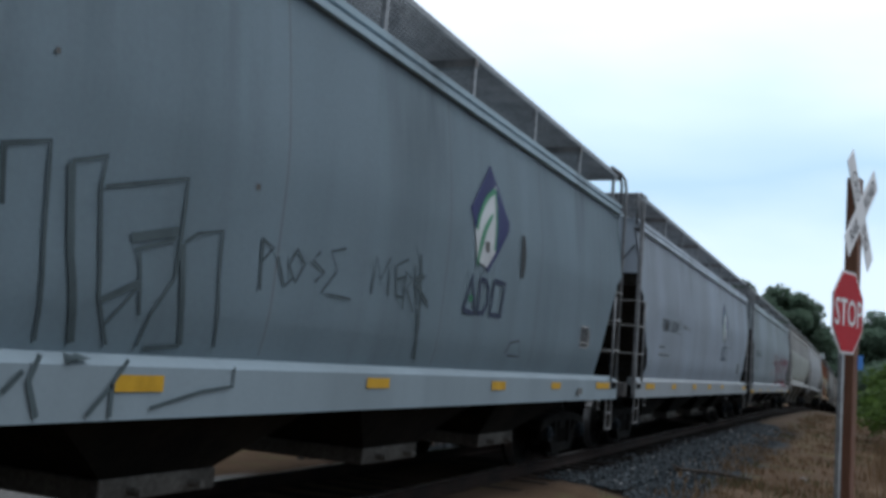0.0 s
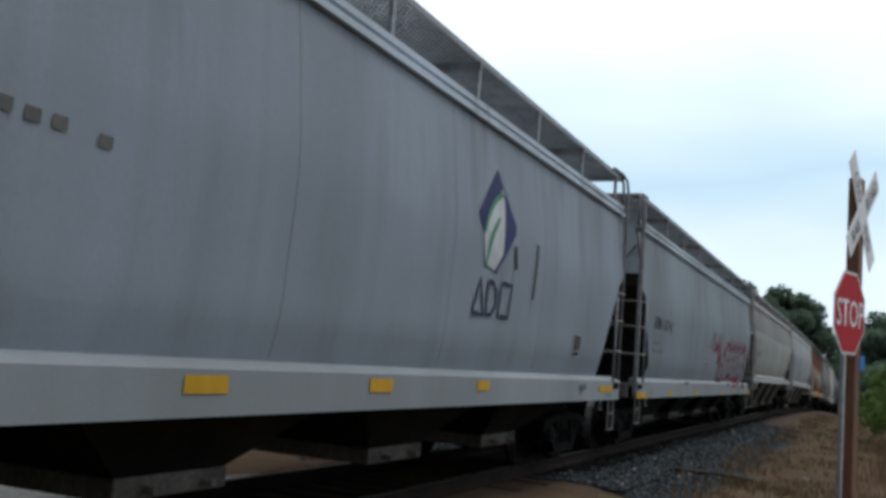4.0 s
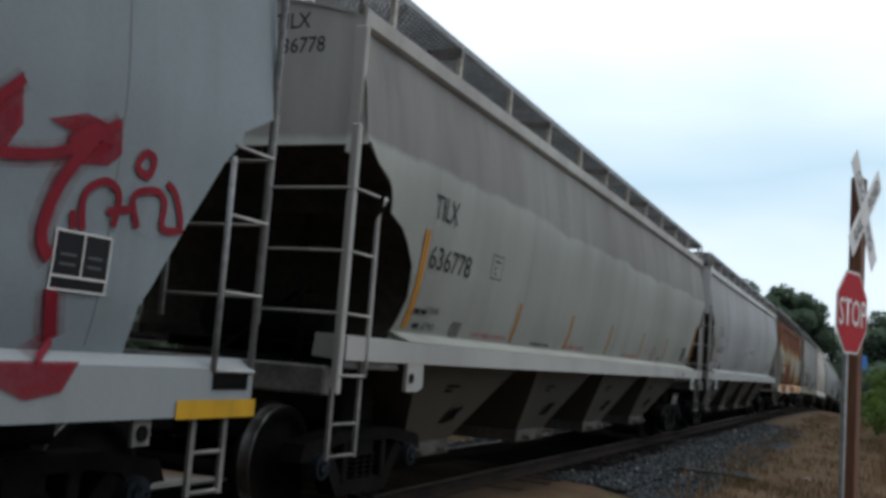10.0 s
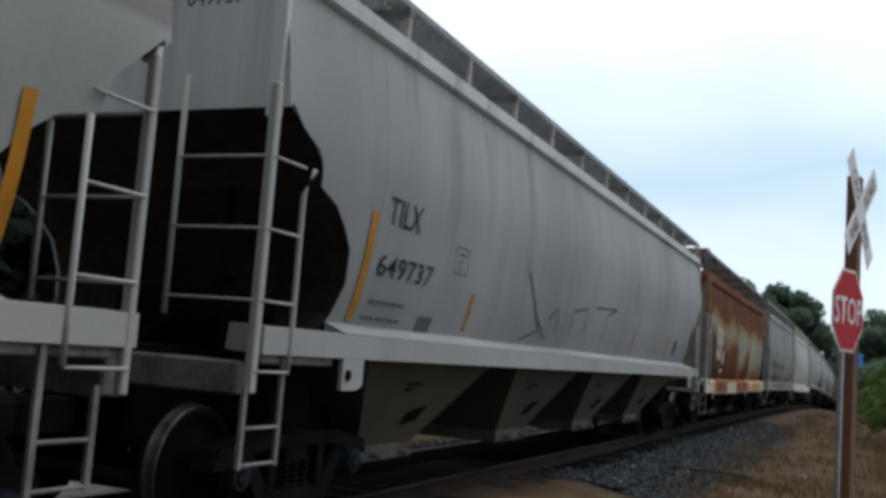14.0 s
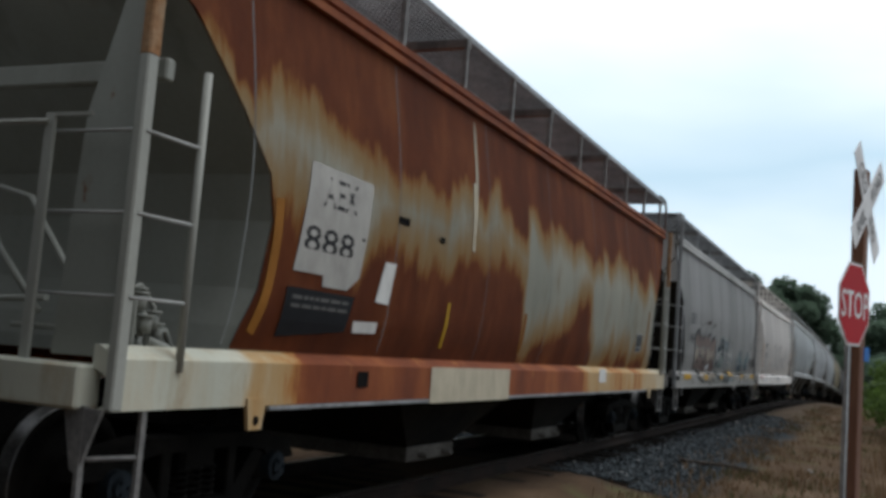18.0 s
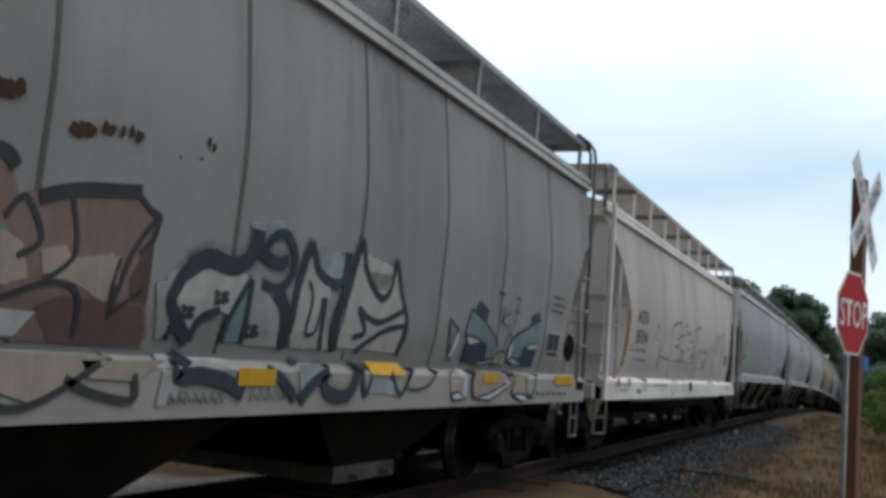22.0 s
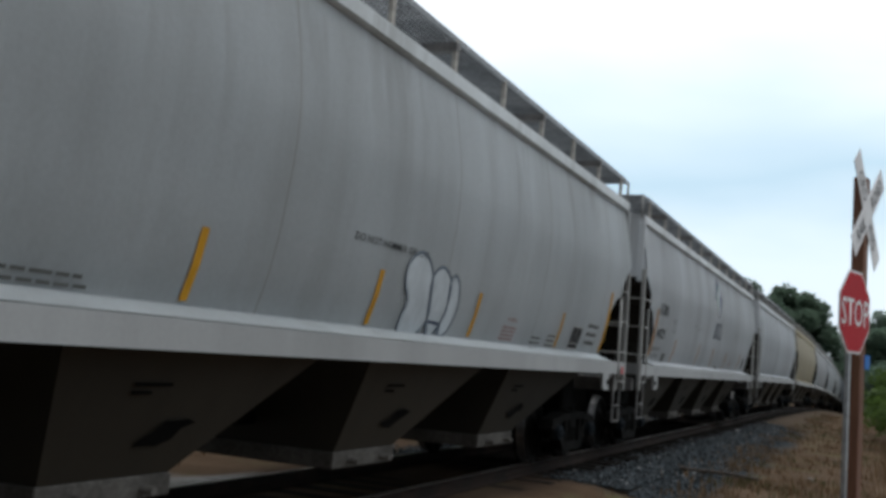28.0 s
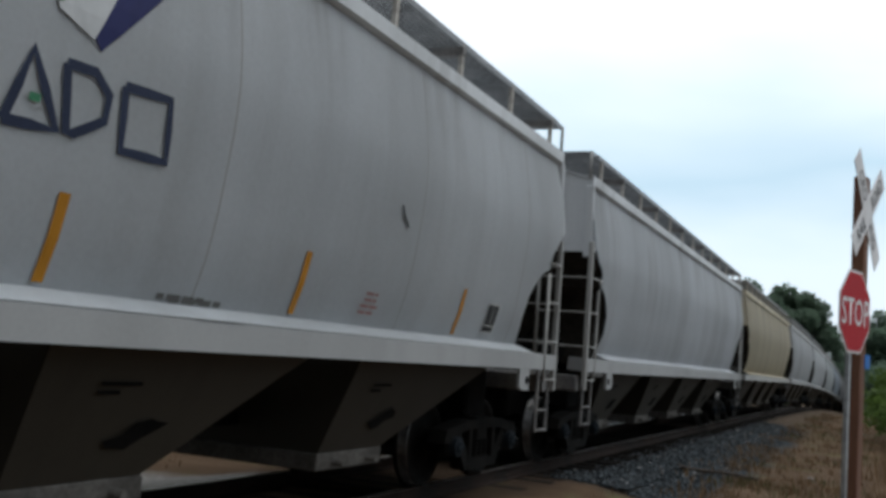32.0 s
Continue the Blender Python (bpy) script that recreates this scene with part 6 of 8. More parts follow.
paint_line(car_c, [(16.17, 2.07), (16.19, 1.99)], 0.045, "red_spray", curve=True)
paint_line(car_c, [(11.8, 1.14), (11.96, 1.17), (11.89, 1.08), (11.94, 1.02), (12.13, 1.06)], 0.03, "green_spray")
paint_line(car_c, [(12.21, 1.14), (12.3, 1.03), (12.46, 1.13)], 0.03, "green_spray")
paint_rect(car_c, 10.5, 0.96, 0.39, 0.10, "yellow_reflector", "reflector", 0.005)
paint_rect(car_c, 12.69, 0.96, 0.43, 0.10, "yellow_reflector", "reflector", 0.005)
paint_rect(car_c, 16.29, 0.94, 0.78, 0.11, "yellow_reflector", "reflector", 0.005)
paint_rect(car_c, 0.01, 0.95, 0.82, 0.10, "yellow_reflector", "reflector", 0.005)
paint_rect(car_c, 2.85, 0.97, 0.45, 0.10, "yellow_reflector", "reflector", 0.005)
paint_rect(car_c, 6.08, 0.97, 0.40, 0.09, "yellow_reflector", "reflector", 0.005)
data_panel(car_c, 15.27, 1.59, 0.39, 0.30)
paint_bars(car_c, 7.68, 2.11, 0.43, 1, 0.055, "faint_red", 236)
paint_bars(car_c, 7.60, 1.78, 0.46, 1, 0.055, "faint_red", 237)
paint_bars(car_c, 7.46, 1.67, 0.71, 1, 0.055, "faint_red", 238)
paint_bars(car_c, 7.56, 1.57, 0.52, 1, 0.055, "faint_red", 239)
paint_bars(car_c, 7.60, 1.20, 0.50, 1, 0.055, "faint_red", 240)
paint_bars(car_c, 7.48, 1.12, 0.76, 1, 0.055, "faint_red", 241)
paint_bars(car_c, 14.12, 1.18, 0.58, 4, 0.03, "sticker_grey", 238)

# fourth car
paint_text(car_d, "TILX", 1.38, 2.635, 0.22, "black_paint", 0.53)
paint_text(car_d, "636778", 1.42, 2.19, 0.21, "black_paint", 1.00)
frame_mark(car_d, 2.97, 2.25, 0.32, 0.25)
stripe(car_d, 1.31, 1.63, 2.51, 0.1, "orange_stripe")
stripe(car_d, 4.12, 1.62, 2.07)
stripe(car_d, 6.3, 1.62, 2.07)
stripe(car_d, 8.5, 1.62, 2.07)
stripe(car_d, 10.85, 1.62, 2.07)
stripe(car_d, 13, 1.62, 2.07)
stripe(car_d, 15.99, 1.63, 2.51, 0.09, "orange_stripe")
paint_text(car_d, "218100", 1.63, 1.79, 0.06, "black_paint", 0.28)
paint_text(car_d, "67900", 1.66, 1.635, 0.07, "black_paint", 0.27)
paint_bars(car_d, 1.35, 1.76, 0.32, 1, 0.06, "black_paint", 252)
paint_bars(car_d, 1.43, 1.63, 0.23, 1, 0.06, "black_paint", 253)
paint_rect(car_d, 2.34, 1.6, 0.23, 0.15, "sticker_grey", "painted_patch", 0.005)
paint_text(car_d, "DO NOT HAMMER, USE VIBRATORS", 2.9, 1.63, 0.05, "red_paint", 1.05)
paint_text(car_d, "DO NOT HAMMER, USE VIBRATORS", 6.19, 1.63, 0.055, "red_paint", 1.05)
paint_text(car_d, "DO NOT HAMMER, USE VIBRATORS", 9.66, 1.625, 0.05, "red_paint", 1.05)
paint_bars(car_d, 11.86, 1.83, 0.30, 1, 0.04, "faint_red", 256)
paint_bars(car_d, 11.74, 1.775, 0.50, 5, 0.022, "faint_red", 257)
paint_bars(car_d, 12.46, 1.64, 0.41, 2, 0.05, "sticker_grey", 258)
paint_bars(car_d, 4.85, 1.61, 0.82, 2, 0.05, "sticker_grey", 259)
data_panel(car_d, 14.85, 1.67, 0.41, 0.30)
paint_bars(car_d, 15.37, 1.72, 0.59, 3, 0.05, "sticker_grey", 261)
paint_rect(car_d, 14.18, 1.36, 0.18, 0.08, "sticker_grey", "light_bracket", 0.03)

# fifth car
paint_text(car_e, "TILX", 1.65, 2.445, 0.23, "black_paint", 0.64)
paint_text(car_e, "649737", 1.61, 2.015, 0.18, "black_paint", 1.12)
frame_mark(car_e, 3.16, 2.19, 0.34, 0.26)
stripe(car_e, 1.42, 1.62, 2.51, 0.1, "orange_stripe")
stripe(car_e, 3.82, 1.65, 2.04, 0.075, "orange_stripe")
stripe(car_e, 14.61, 1.67, 2.08, 0.075, "orange_stripe")
stripe(car_e, 11.47, 1.67, 2.05, 0.075, "orange_stripe")
stripe(car_e, 16.98, 1.65, 2.55, 0.1, "orange_stripe")
paint_bars(car_e, 1.58, 1.78, 0.75, 1, 0.04, "sticker_grey", 272)
paint_bars(car_e, 1.59, 1.64, 0.76, 1, 0.04, "sticker_grey", 273)
paint_rect(car_e, 2.68, 1.6, 0.32, 0.14, "sticker_grey", "painted_patch", 0.005)
paint_line(car_e, [(5.61, 1.64), (6.18, 1.79), (5.42, 2.44), (5.98, 1.95), (6.53, 1.7)], 0.03, "grey_spray")
paint_line(car_e, [(6.49, 1.95), (6.79, 2.12), (6.92, 1.78)], 0.03, "grey_spray")
paint_line(car_e, [(7.55, 1.81), (7.52, 2.12), (8.2, 2.2), (8.22, 1.86)], 0.03, "grey_spray")
paint_line(car_e, [(8.63, 2.25), (9.91, 2.3), (9.38, 2.18), (9.32, 1.81)], 0.03, "grey_spray")
paint_line(car_e, [(11.12, 2.87), (11.29, 2.3)], 0.03, "grey_spray")
data_panel(car_e, 15.27, 1.75, 0.30, 0.30)
paint_bars(car_e, 16.38, 1.92, 0.21, 2, 0.09, "sticker_grey", 281)

# sixth car, rusted
paint_patch(car_f, [(1.76, 2.64), (2.69, 2.63), (2.6, 1.89), (2.43, 1.78), (2.07, 1.78), (2.06, 1.86), (1.66, 1.86)], "plate_white", "number_plate_patch", 0.005, "white patch repainted behind the reporting mark")
paint_text(car_f, "AEX", 1.94, 2.35, 0.22, "black_paint", 0.50)
paint_text(car_f, "8881", 1.73, 2.005, 0.19, "black_paint", 0.88)
paint_patch(car_f, [(1.62, 1.75), (2.57, 1.74), (2.52, 1.47), (1.61, 1.4)], "panel_black", "painted_patch", 0.005)
paint_patch(car_f, [(3, 2.06), (3.2, 2.06), (3.14, 1.72), (2.91, 1.73)], "white_paint", "painted_patch", 0.005)
paint_patch(car_f, [(2.62, 1.56), (3.02, 1.57), (3.03, 1.48), (2.65, 1.47)], "white_paint", "painted_patch", 0.005)
paint_bars(car_f, 1.66, 1.665, 0.86, 2, 0.035, "sticker_grey", 289)
paint_rect(car_f, 4.04, 0.91, 2.08, 0.32, "patch_cream", "painted_patch", 0.005)
stripe(car_f, 4.39, 1.4, 1.83, 0.06, "yellow_reflector")
stripe(car_f, 6.60, 1.41, 1.86, 0.09, "worn_stripe")
stripe(car_f, 13.14, 1.41, 2.29, 0.1, "worn_stripe")
paint_line(car_f, [(1.39, 2.31), (1.41, 1.99), (1.38, 1.67), (1.31, 1.41)], 0.1, "worn_stripe", "reflector_stripe", curve=True)
paint_line(car_f, [(4.94, 3.68), (4.92, 3.11), (4.85, 2.5)], 0.05, "patch_cream", curve=True, taper=True)
paint_line(car_f, [(4.85, 3.04), (4.84, 2.74), (4.82, 2.36)], 0.07, "patch_cream")
paint_rect(car_f, 9.94, 1.08, 0.39, 0.19, "white_paint", "painted_patch", 0.005)
data_panel(car_f, 12.34, 1.58, 0.43, 0.30)
# sill hole, its dark inside drawn as a black rectangle
paint_rect(car_f, 2.66, 1.06, 0.18, 0.12, "under_black", "painted_patch", 0.005)
paint_rect(car_f, 3.15, 2.4, 0.21, 0.06, "under_black", "painted_patch", 0.005)
paint_rect(car_f, 4.01, 2.35, 0.11, 0.05, "under_black", "painted_patch", 0.005)

# seventh car: brown, teal and blue pieces
paint_text(car_g, "CEFX", 1.44, 2.33, 0.22, "black_paint", 0.69)
paint_text(car_g, "11946", 1.36, 1.905, 0.22, "black_paint", 0.69)
paint_patch(car_g, [(2.36, 1.37), (2.37, 1.52), (2.31, 1.78), (2.2, 1.98), (2.21, 2.05), (2.39, 2.11), (2.73, 2.12), (2.77, 2.06), (2.89, 2.11), (3.1, 2.18), (3.18, 2.06), (3.5, 2.16), (3.62, 2.08), (3.73, 2.04), (3.82, 2.07), (4.21, 2.17), (4.29, 2.11), (4.35, 1.96), (4.38, 2.03), (4.6, 2.09), (5.12, 2.17), (5.23, 2.08), (5.32, 2.06), (5.31, 1.95), (5.22, 1.85), (5.11, 1.8), (5.1, 1.62), (5.18, 1.57), (5.32, 1.57), (5.39, 1.41), (5.37, 1.33), (4.81, 1.33), (4.04, 1.35), (3.42, 1.35), (2.99, 1.36), (2.66, 1.37)], "brown_spray", "graffiti_fill", 0.004)
paint_patch(car_g, [(2.36, 1.54), (2.31, 1.82), (2.41, 1.86), (2.53, 1.84), (2.75, 1.83), (2.79, 1.73), (2.75, 1.63), (2.64, 1.58)], "tan_spray", "graffiti_fill", 0.007)
paint_patch(car_g, [(2.94, 1.88), (3.16, 1.82), (3.19, 1.77), (2.98, 1.73), (3, 1.8)], "tan_spray", "graffiti_fill", 0.007)
paint_patch(car_g, [(3.21, 1.77), (3.41, 1.87), (3.56, 1.83), (3.53, 1.71), (3.4, 1.57), (3.27, 1.68)], "tan_spray", "graffiti_fill", 0.007)
paint_patch(car_g, [(3.96, 1.83), (4.24, 1.86), (4.41, 1.79), (4.36, 1.59), (4.07, 1.6), (3.98, 1.7)], "tan_spray", "graffiti_fill", 0.007)
paint_patch(car_g, [(4.52, 1.78), (4.67, 1.82), (4.76, 1.71), (4.55, 1.66)], "tan_spray", "graffiti_fill", 0.007)
paint_patch(car_g, [(4.8, 1.77), (5.06, 1.81), (5.07, 1.67), (4.91, 1.58), (4.81, 1.65)], "tan_spray", "graffiti_fill", 0.007)
paint_patch(car_g, [(2.87, 1.3), (3.68, 1.29), (3.58, 1.1), (3.31, 1.11), (2.78, 1.22)], "tan_spray", "graffiti_fill", 0.007)
paint_patch(car_g, [(4.26, 1.29), (5.03, 1.29), (4.54, 1.05), (4.15, 1.15)], "tan_spray", "graffiti_fill", 0.007)
paint_patch(car_g, [(4.83, 1.26), (5.48, 1.28), (5.24, 1.16), (4.9, 1.17)], "tan_spray", "graffiti_fill", 0.007)
paint_line(car_g, [(2.15, 2.01), (2.28, 2.13), (2.45, 2.19), (2.73, 2.18)], 0.13, "charcoal_spray", off=0.01)
paint_patch(car_g, [(3.95, 1.83), (4.11, 1.87), (4.27, 1.82), (4.42, 1.76), (4.47, 1.63), (4.34, 1.6), (4.19, 1.55), (4.08, 1.52)], "tan_spray", "graffiti_fill", 0.0062)
paint_patch(car_g, [(4.56, 1.64), (4.69, 1.75), (5.01, 1.82), (5.04, 1.71), (5.0, 1.56), (4.76, 1.64)], "tan_spray", "graffiti_fill", 0.0062)
paint_patch(car_g, [(4.54, 1.5), (4.69, 1.57), (4.93, 1.57), (5.29, 1.56), (5.36, 1.43), (5.34, 1.34), (4.7, 1.33)], "brown_deep", "graffiti_fill", 0.0058)
paint_patch(car_g, [(3.45, 1.49), (3.55, 1.61), (3.97, 1.52), (4.07, 1.31), (3.49, 1.32)], "brown_deep", "graffiti_fill", 0.0058)
paint_line(car_g, [(5.06, 1.8), (5.03, 1.65), (5.05, 1.48)], 0.025, "charcoal_spray", off=0.01)
paint_line(car_g, [(5.33, 2.06), (5.3, 1.94), (5.2, 1.84)], 0.03, "charcoal_spray", off=0.01)
paint_line(car_g, [(5.12, 2.16), (5.23, 2.09), (5.33, 2.06)], 0.035, "charcoal_spray", off=0.01)
paint_line(car_g, [(2.2, 2), (2.3, 1.84), (2.33, 1.61), (2.34, 1.39)], 0.085, "charcoal_spray", off=0.01, curve=True)
paint_line(car_g, [(2.32, 1.36), (2.64, 1.37)], 0.046, "charcoal_spray", off=0.01, curve=True)
paint_line(car_g, [(2.74, 2.15), (2.78, 2.04), (2.68, 1.93)], 0.033, "charcoal_spray", off=0.01, curve=True)
paint_line(car_g, [(2.68, 1.93), (2.87, 2.08)], 0.040, "charcoal_spray", off=0.01, curve=True)
paint_line(car_g, [(2.89, 2.06), (2.95, 1.93), (2.93, 1.81), (2.8, 1.74)], 0.033, "charcoal_spray", off=0.01, curve=True)
paint_line(car_g, [(2.89, 2.04), (3.08, 2.18), (3.15, 2.1), (3.2, 1.8), (3.07, 1.76), (2.82, 1.65)], 0.040, "charcoal_spray", off=0.01, curve=True)
paint_line(car_g, [(2.81, 1.64), (3.16, 1.67), (3.36, 1.62), (3.39, 1.52), (3.41, 1.35)], 0.040, "charcoal_spray", off=0.01, curve=True)
paint_line(car_g, [(3.19, 2), (3.36, 2.1), (3.55, 2.19)], 0.068, "charcoal_spray", off=0.01, curve=True)
paint_line(car_g, [(3.61, 2.03), (3.63, 1.85), (3.55, 1.76), (3.36, 1.5)], 0.026, "charcoal_spray", off=0.01, curve=True)
paint_line(car_g, [(3.78, 2.05), (3.93, 2.14), (4.21, 2.19), (4.3, 2.13)], 0.076, "charcoal_spray", off=0.01, curve=True)
paint_line(car_g, [(3.75, 1.98), (3.92, 1.83), (4.08, 1.46)], 0.040, "charcoal_spray", off=0.01, curve=True)
paint_line(car_g, [(3.57, 1.84), (3.54, 1.66), (3.65, 1.54), (3.88, 1.72)], 0.033, "charcoal_spray", off=0.01, curve=True)
paint_line(car_g, [(3.65, 1.46), (3.93, 1.6)], 0.033, "charcoal_spray", off=0.01, curve=True)
paint_line(car_g, [(3.95, 1.45), (4.09, 1.43), (4.57, 1.62), (4.79, 1.59), (4.84, 1.37)], 0.033, "charcoal_spray", off=0.01, curve=True)
paint_line(car_g, [(4.28, 1.9), (4.38, 2.01), (4.51, 1.83), (4.38, 1.73)], 0.033, "charcoal_spray", off=0.01, curve=True)
paint_line(car_g, [(4.67, 2.06), (4.74, 1.79), (4.56, 1.63)], 0.030, "charcoal_spray", off=0.01, curve=True)
paint_line(car_g, [(4.46, 2.02), (4.71, 2.1), (5.15, 2.17)], 0.076, "charcoal_spray", off=0.01, curve=True)
paint_line(car_g, [(5.31, 2.06), (5.14, 1.83), (5.05, 1.54)], 0.033, "charcoal_spray", off=0.01, curve=True)
paint_line(car_g, [(5.06, 1.51), (5.26, 1.65)], 0.026, "charcoal_spray", off=0.01, curve=True)
paint_line(car_g, [(2.63, 1.49), (2.8, 1.54), (2.91, 1.51), (2.93, 1.42), (2.85, 1.3), (2.71, 1.2), (3.06, 1.14), (3.5, 1.07), (3.57, 1.16), (3.68, 1.29)], 0.072, "charcoal_spray", off=0.01, curve=True)
paint_line(car_g, [(4.26, 1.28), (4.1, 1.14), (4.49, 1.03), (5.04, 1.29)], 0.040, "charcoal_spray", off=0.01, curve=True)
paint_line(car_g, [(4.73, 1.17), (4.92, 1.1), (5.23, 1.06), (5.23, 1.2)], 0.046, "charcoal_spray", off=0.01, curve=True)
paint_line(car_g, [(3.74, 1.09), (3.87, 1.05), (3.99, 1.11)], 0.040, "charcoal_spray", off=0.01, curve=True)
paint_patch(car_g, [(4.05, 1.37), (4.21, 1.48), (4.56, 1.48), (4.47, 1.36), (4.19, 1.34)], "pale_spray", "graffiti_fill", 0.008)
paint_patch(car_g, [(2.89, 1.67), (3.08, 1.72), (3.09, 1.68)], "pale_spray", "graffiti_fill", 0.008)
paint_patch(car_g, [(3.43, 1.56), (3.58, 1.82), (3.63, 1.77), (3.48, 1.57)], "pale_spray", "graffiti_fill", 0.008)
paint_line(car_g, [(2.31, 1.82), (2.41, 1.86), (2.53, 1.84), (2.75, 1.83)], 0.03, "teal_spray", off=0.009)
paint_line(car_g, [(3.19, 1.83), (3.41, 1.88), (3.56, 1.83)], 0.03, "teal_spray", off=0.009)
paint_line(car_g, [(3.96, 1.83), (4.19, 1.87), (4.29, 1.85)], 0.03, "teal_spray", off=0.009)
paint_line(car_g, [(2.26, 1.17), (2.33, 1.01), (2.37, 1.17), (2.43, 1.01), (2.49, 1.13), (2.54, 1.01), (2.61, 1.26), (2.66, 1.18)], 0.025, "pale_spray")
paint_patch(car_g, [(5.37, 1.7), (5.47, 1.73), (5.56, 1.61), (5.54, 1.48), (5.54, 1.4), (5.46, 1.39)], "teal_faint", "graffiti_fill", 0.004)
paint_patch(car_g, [(5.56, 1.68), (5.83, 1.87), (6.19, 1.87), (6.25, 1.78), (6.09, 1.57), (5.97, 1.59), (5.81, 1.54), (5.74, 1.41), (5.53, 1.61)], "wash_pale", "graffiti_fill", 0.0045)
paint_patch(car_g, [(6.07, 1.4), (6.12, 1.56), (6.25, 1.75), (6.27, 1.54), (6.28, 1.41)], "teal_spray", "graffiti_fill", 0.0045)
paint_patch(car_g, [(6.26, 1.85), (6.59, 1.77), (6.66, 1.56), (6.7, 1.39), (6.3, 1.39), (6.28, 1.63)], "teal_faint", "graffiti_fill", 0.0045)
paint_patch(car_g, [(6.83, 1.47), (6.86, 1.79), (6.95, 2.05), (7.26, 1.87), (7.25, 1.61), (7.39, 1.4), (6.88, 1.39)], "wash_pale", "graffiti_fill", 0.0045)
paint_patch(car_g, [(7.48, 1.42), (7.56, 1.81), (7.67, 2.16), (8.07, 1.83), (8.28, 2.11), (8.57, 1.67), (8.49, 1.41)], "wash_pale", "graffiti_fill", 0.0045)
paint_patch(car_g, [(6.96, 2.11), (7.27, 2.13), (7.43, 2.09), (7.42, 1.93), (7.25, 1.89), (7.06, 1.98)], "wash_blue", "graffiti_fill", 0.004)
paint_patch(car_g, [(5.45, 1.75), (5.65, 1.86), (5.59, 1.75), (5.52, 1.61)], "wash_blue", "graffiti_fill", 0.004)
paint_patch(car_g, [(6.16, 2.16), (6.6, 2.24), (6.7, 2.16), (6.47, 2.12), (6.36, 2.02), (6.28, 2.11)], "wash_blue", "graffiti_fill", 0.0035)
paint_patch(car_g, [(5.71, 1.3), (6.16, 1.3), (6.06, 1.2), (5.62, 1.21)], "wash_pale", "graffiti_fill", 0.0045)
paint_patch(car_g, [(5.48, 1.31), (5.65, 1.31), (5.6, 1.04), (5.43, 1.02)], "teal_faint", "graffiti_fill", 0.0045)
paint_patch(car_g, [(6.89, 1.29), (7.29, 1.27), (7.03, 1.16), (6.93, 1.1)], "wash_blue", "graffiti_fill", 0.0045)
paint_patch(car_g, [(7.77, 1.22), (8.42, 1.17), (8.44, 1.07), (7.91, 1.09)], "wash_blue", "graffiti_fill", 0.0045)
ink(car_g, [(5.75, 1.39), (5.61, 1.5), (5.52, 1.61), (5.55, 1.7), (5.63, 1.81), (5.8, 1.89)], 0.09)
ink(car_g, [(5.63, 1.81), (5.81, 1.89), (6.04, 1.87), (6.21, 1.93), (6.28, 2.06), (6.29, 2.13)], 0.12)
ink(car_g, [(5.54, 1.39), (5.59, 1.46), (5.75, 1.39)], 0.05)
ink(car_g, [(5.75, 1.39), (5.8, 1.52), (5.98, 1.59)], 0.06)
ink(car_g, [(6.07, 1.39), (6.1, 1.57), (6.26, 1.8), (6.27, 1.66), (6.28, 1.4)], 0.05)
ink(car_g, [(6.3, 2.02), (6.47, 1.95), (6.63, 1.96), (6.61, 1.98)], 0.09)
ink(car_g, [(6.35, 2), (6.47, 2.12), (6.62, 2.14), (6.74, 2.02), (6.73, 1.89), (6.59, 1.78), (6.38, 1.79)], 0.07)
ink(car_g, [(6.55, 1.77), (6.69, 1.65), (6.78, 1.38)], 0.12)
ink(car_g, [(6.8, 1.49), (6.83, 1.82), (6.93, 2.12), (7.06, 1.96), (7.25, 1.89), (7.43, 1.92), (7.46, 2.13)], 0.07)
ink(car_g, [(6.96, 1.87), (7.03, 1.76), (7.01, 1.51), (7.14, 1.53), (7.17, 1.77)], 0.03)
ink(car_g, [(7.21, 1.77), (7.22, 1.55), (7.27, 1.39)], 0.05)
ink(car_g, [(7.47, 2.13), (7.5, 1.86), (7.41, 1.62), (7.46, 1.39)], 0.11)
ink(car_g, [(7.42, 1.62), (7.55, 1.87), (7.65, 2.25), (7.79, 2.02), (8.07, 1.84), (8.23, 1.93), (8.28, 2.16), (8.44, 1.9), (8.61, 1.65), (8.53, 1.39)], 0.06)
ink(car_g, [(8.51, 1.77), (8.12, 1.65), (7.87, 1.68), (7.73, 1.73), (7.88, 1.56), (7.71, 1.51)], 0.05)
ink(car_g, [(8.61, 1.65), (8.2, 1.58), (7.79, 1.4)], 0.05)
ink(car_g, [(5.67, 1.31), (5.59, 1.19), (5.81, 1.2), (6.07, 1.16), (6.25, 1.09)], 0.1)
ink(car_g, [(6.48, 1.24), (6.68, 1.18), (6.87, 1.05)], 0.08)
ink(car_g, [(6.96, 1.32), (6.87, 1.06)], 0.13)
ink(car_g, [(6.93, 1.03), (7.07, 1.15), (7.34, 1.26)], 0.09)
ink(car_g, [(7.23, 1.21), (7.31, 1.09), (7.59, 1.07), (7.7, 1.16), (7.78, 1.3)], 0.1)
ink(car_g, [(7.81, 1.31), (7.88, 1.07), (7.97, 1.22)], 0.05)
ink(car_g, [(8.32, 1.26), (8.52, 1.07), (8.74, 1.3)], 0.04)
ink(car_g, [(8.67, 1.29), (8.68, 1.12), (9.07, 1.15), (9.28, 1.31)], 0.025)
paint_line(car_g, [(5.53, 1.03), (5.54, 1.1), (5.58, 1.04), (5.55, 1.06)], 0.014, "slate_spray", off=0.011)
paint_line(car_g, [(5.6, 1.04), (5.61, 1.1), (5.65, 1.04), (5.62, 1.06)], 0.014, "slate_spray", off=0.011)
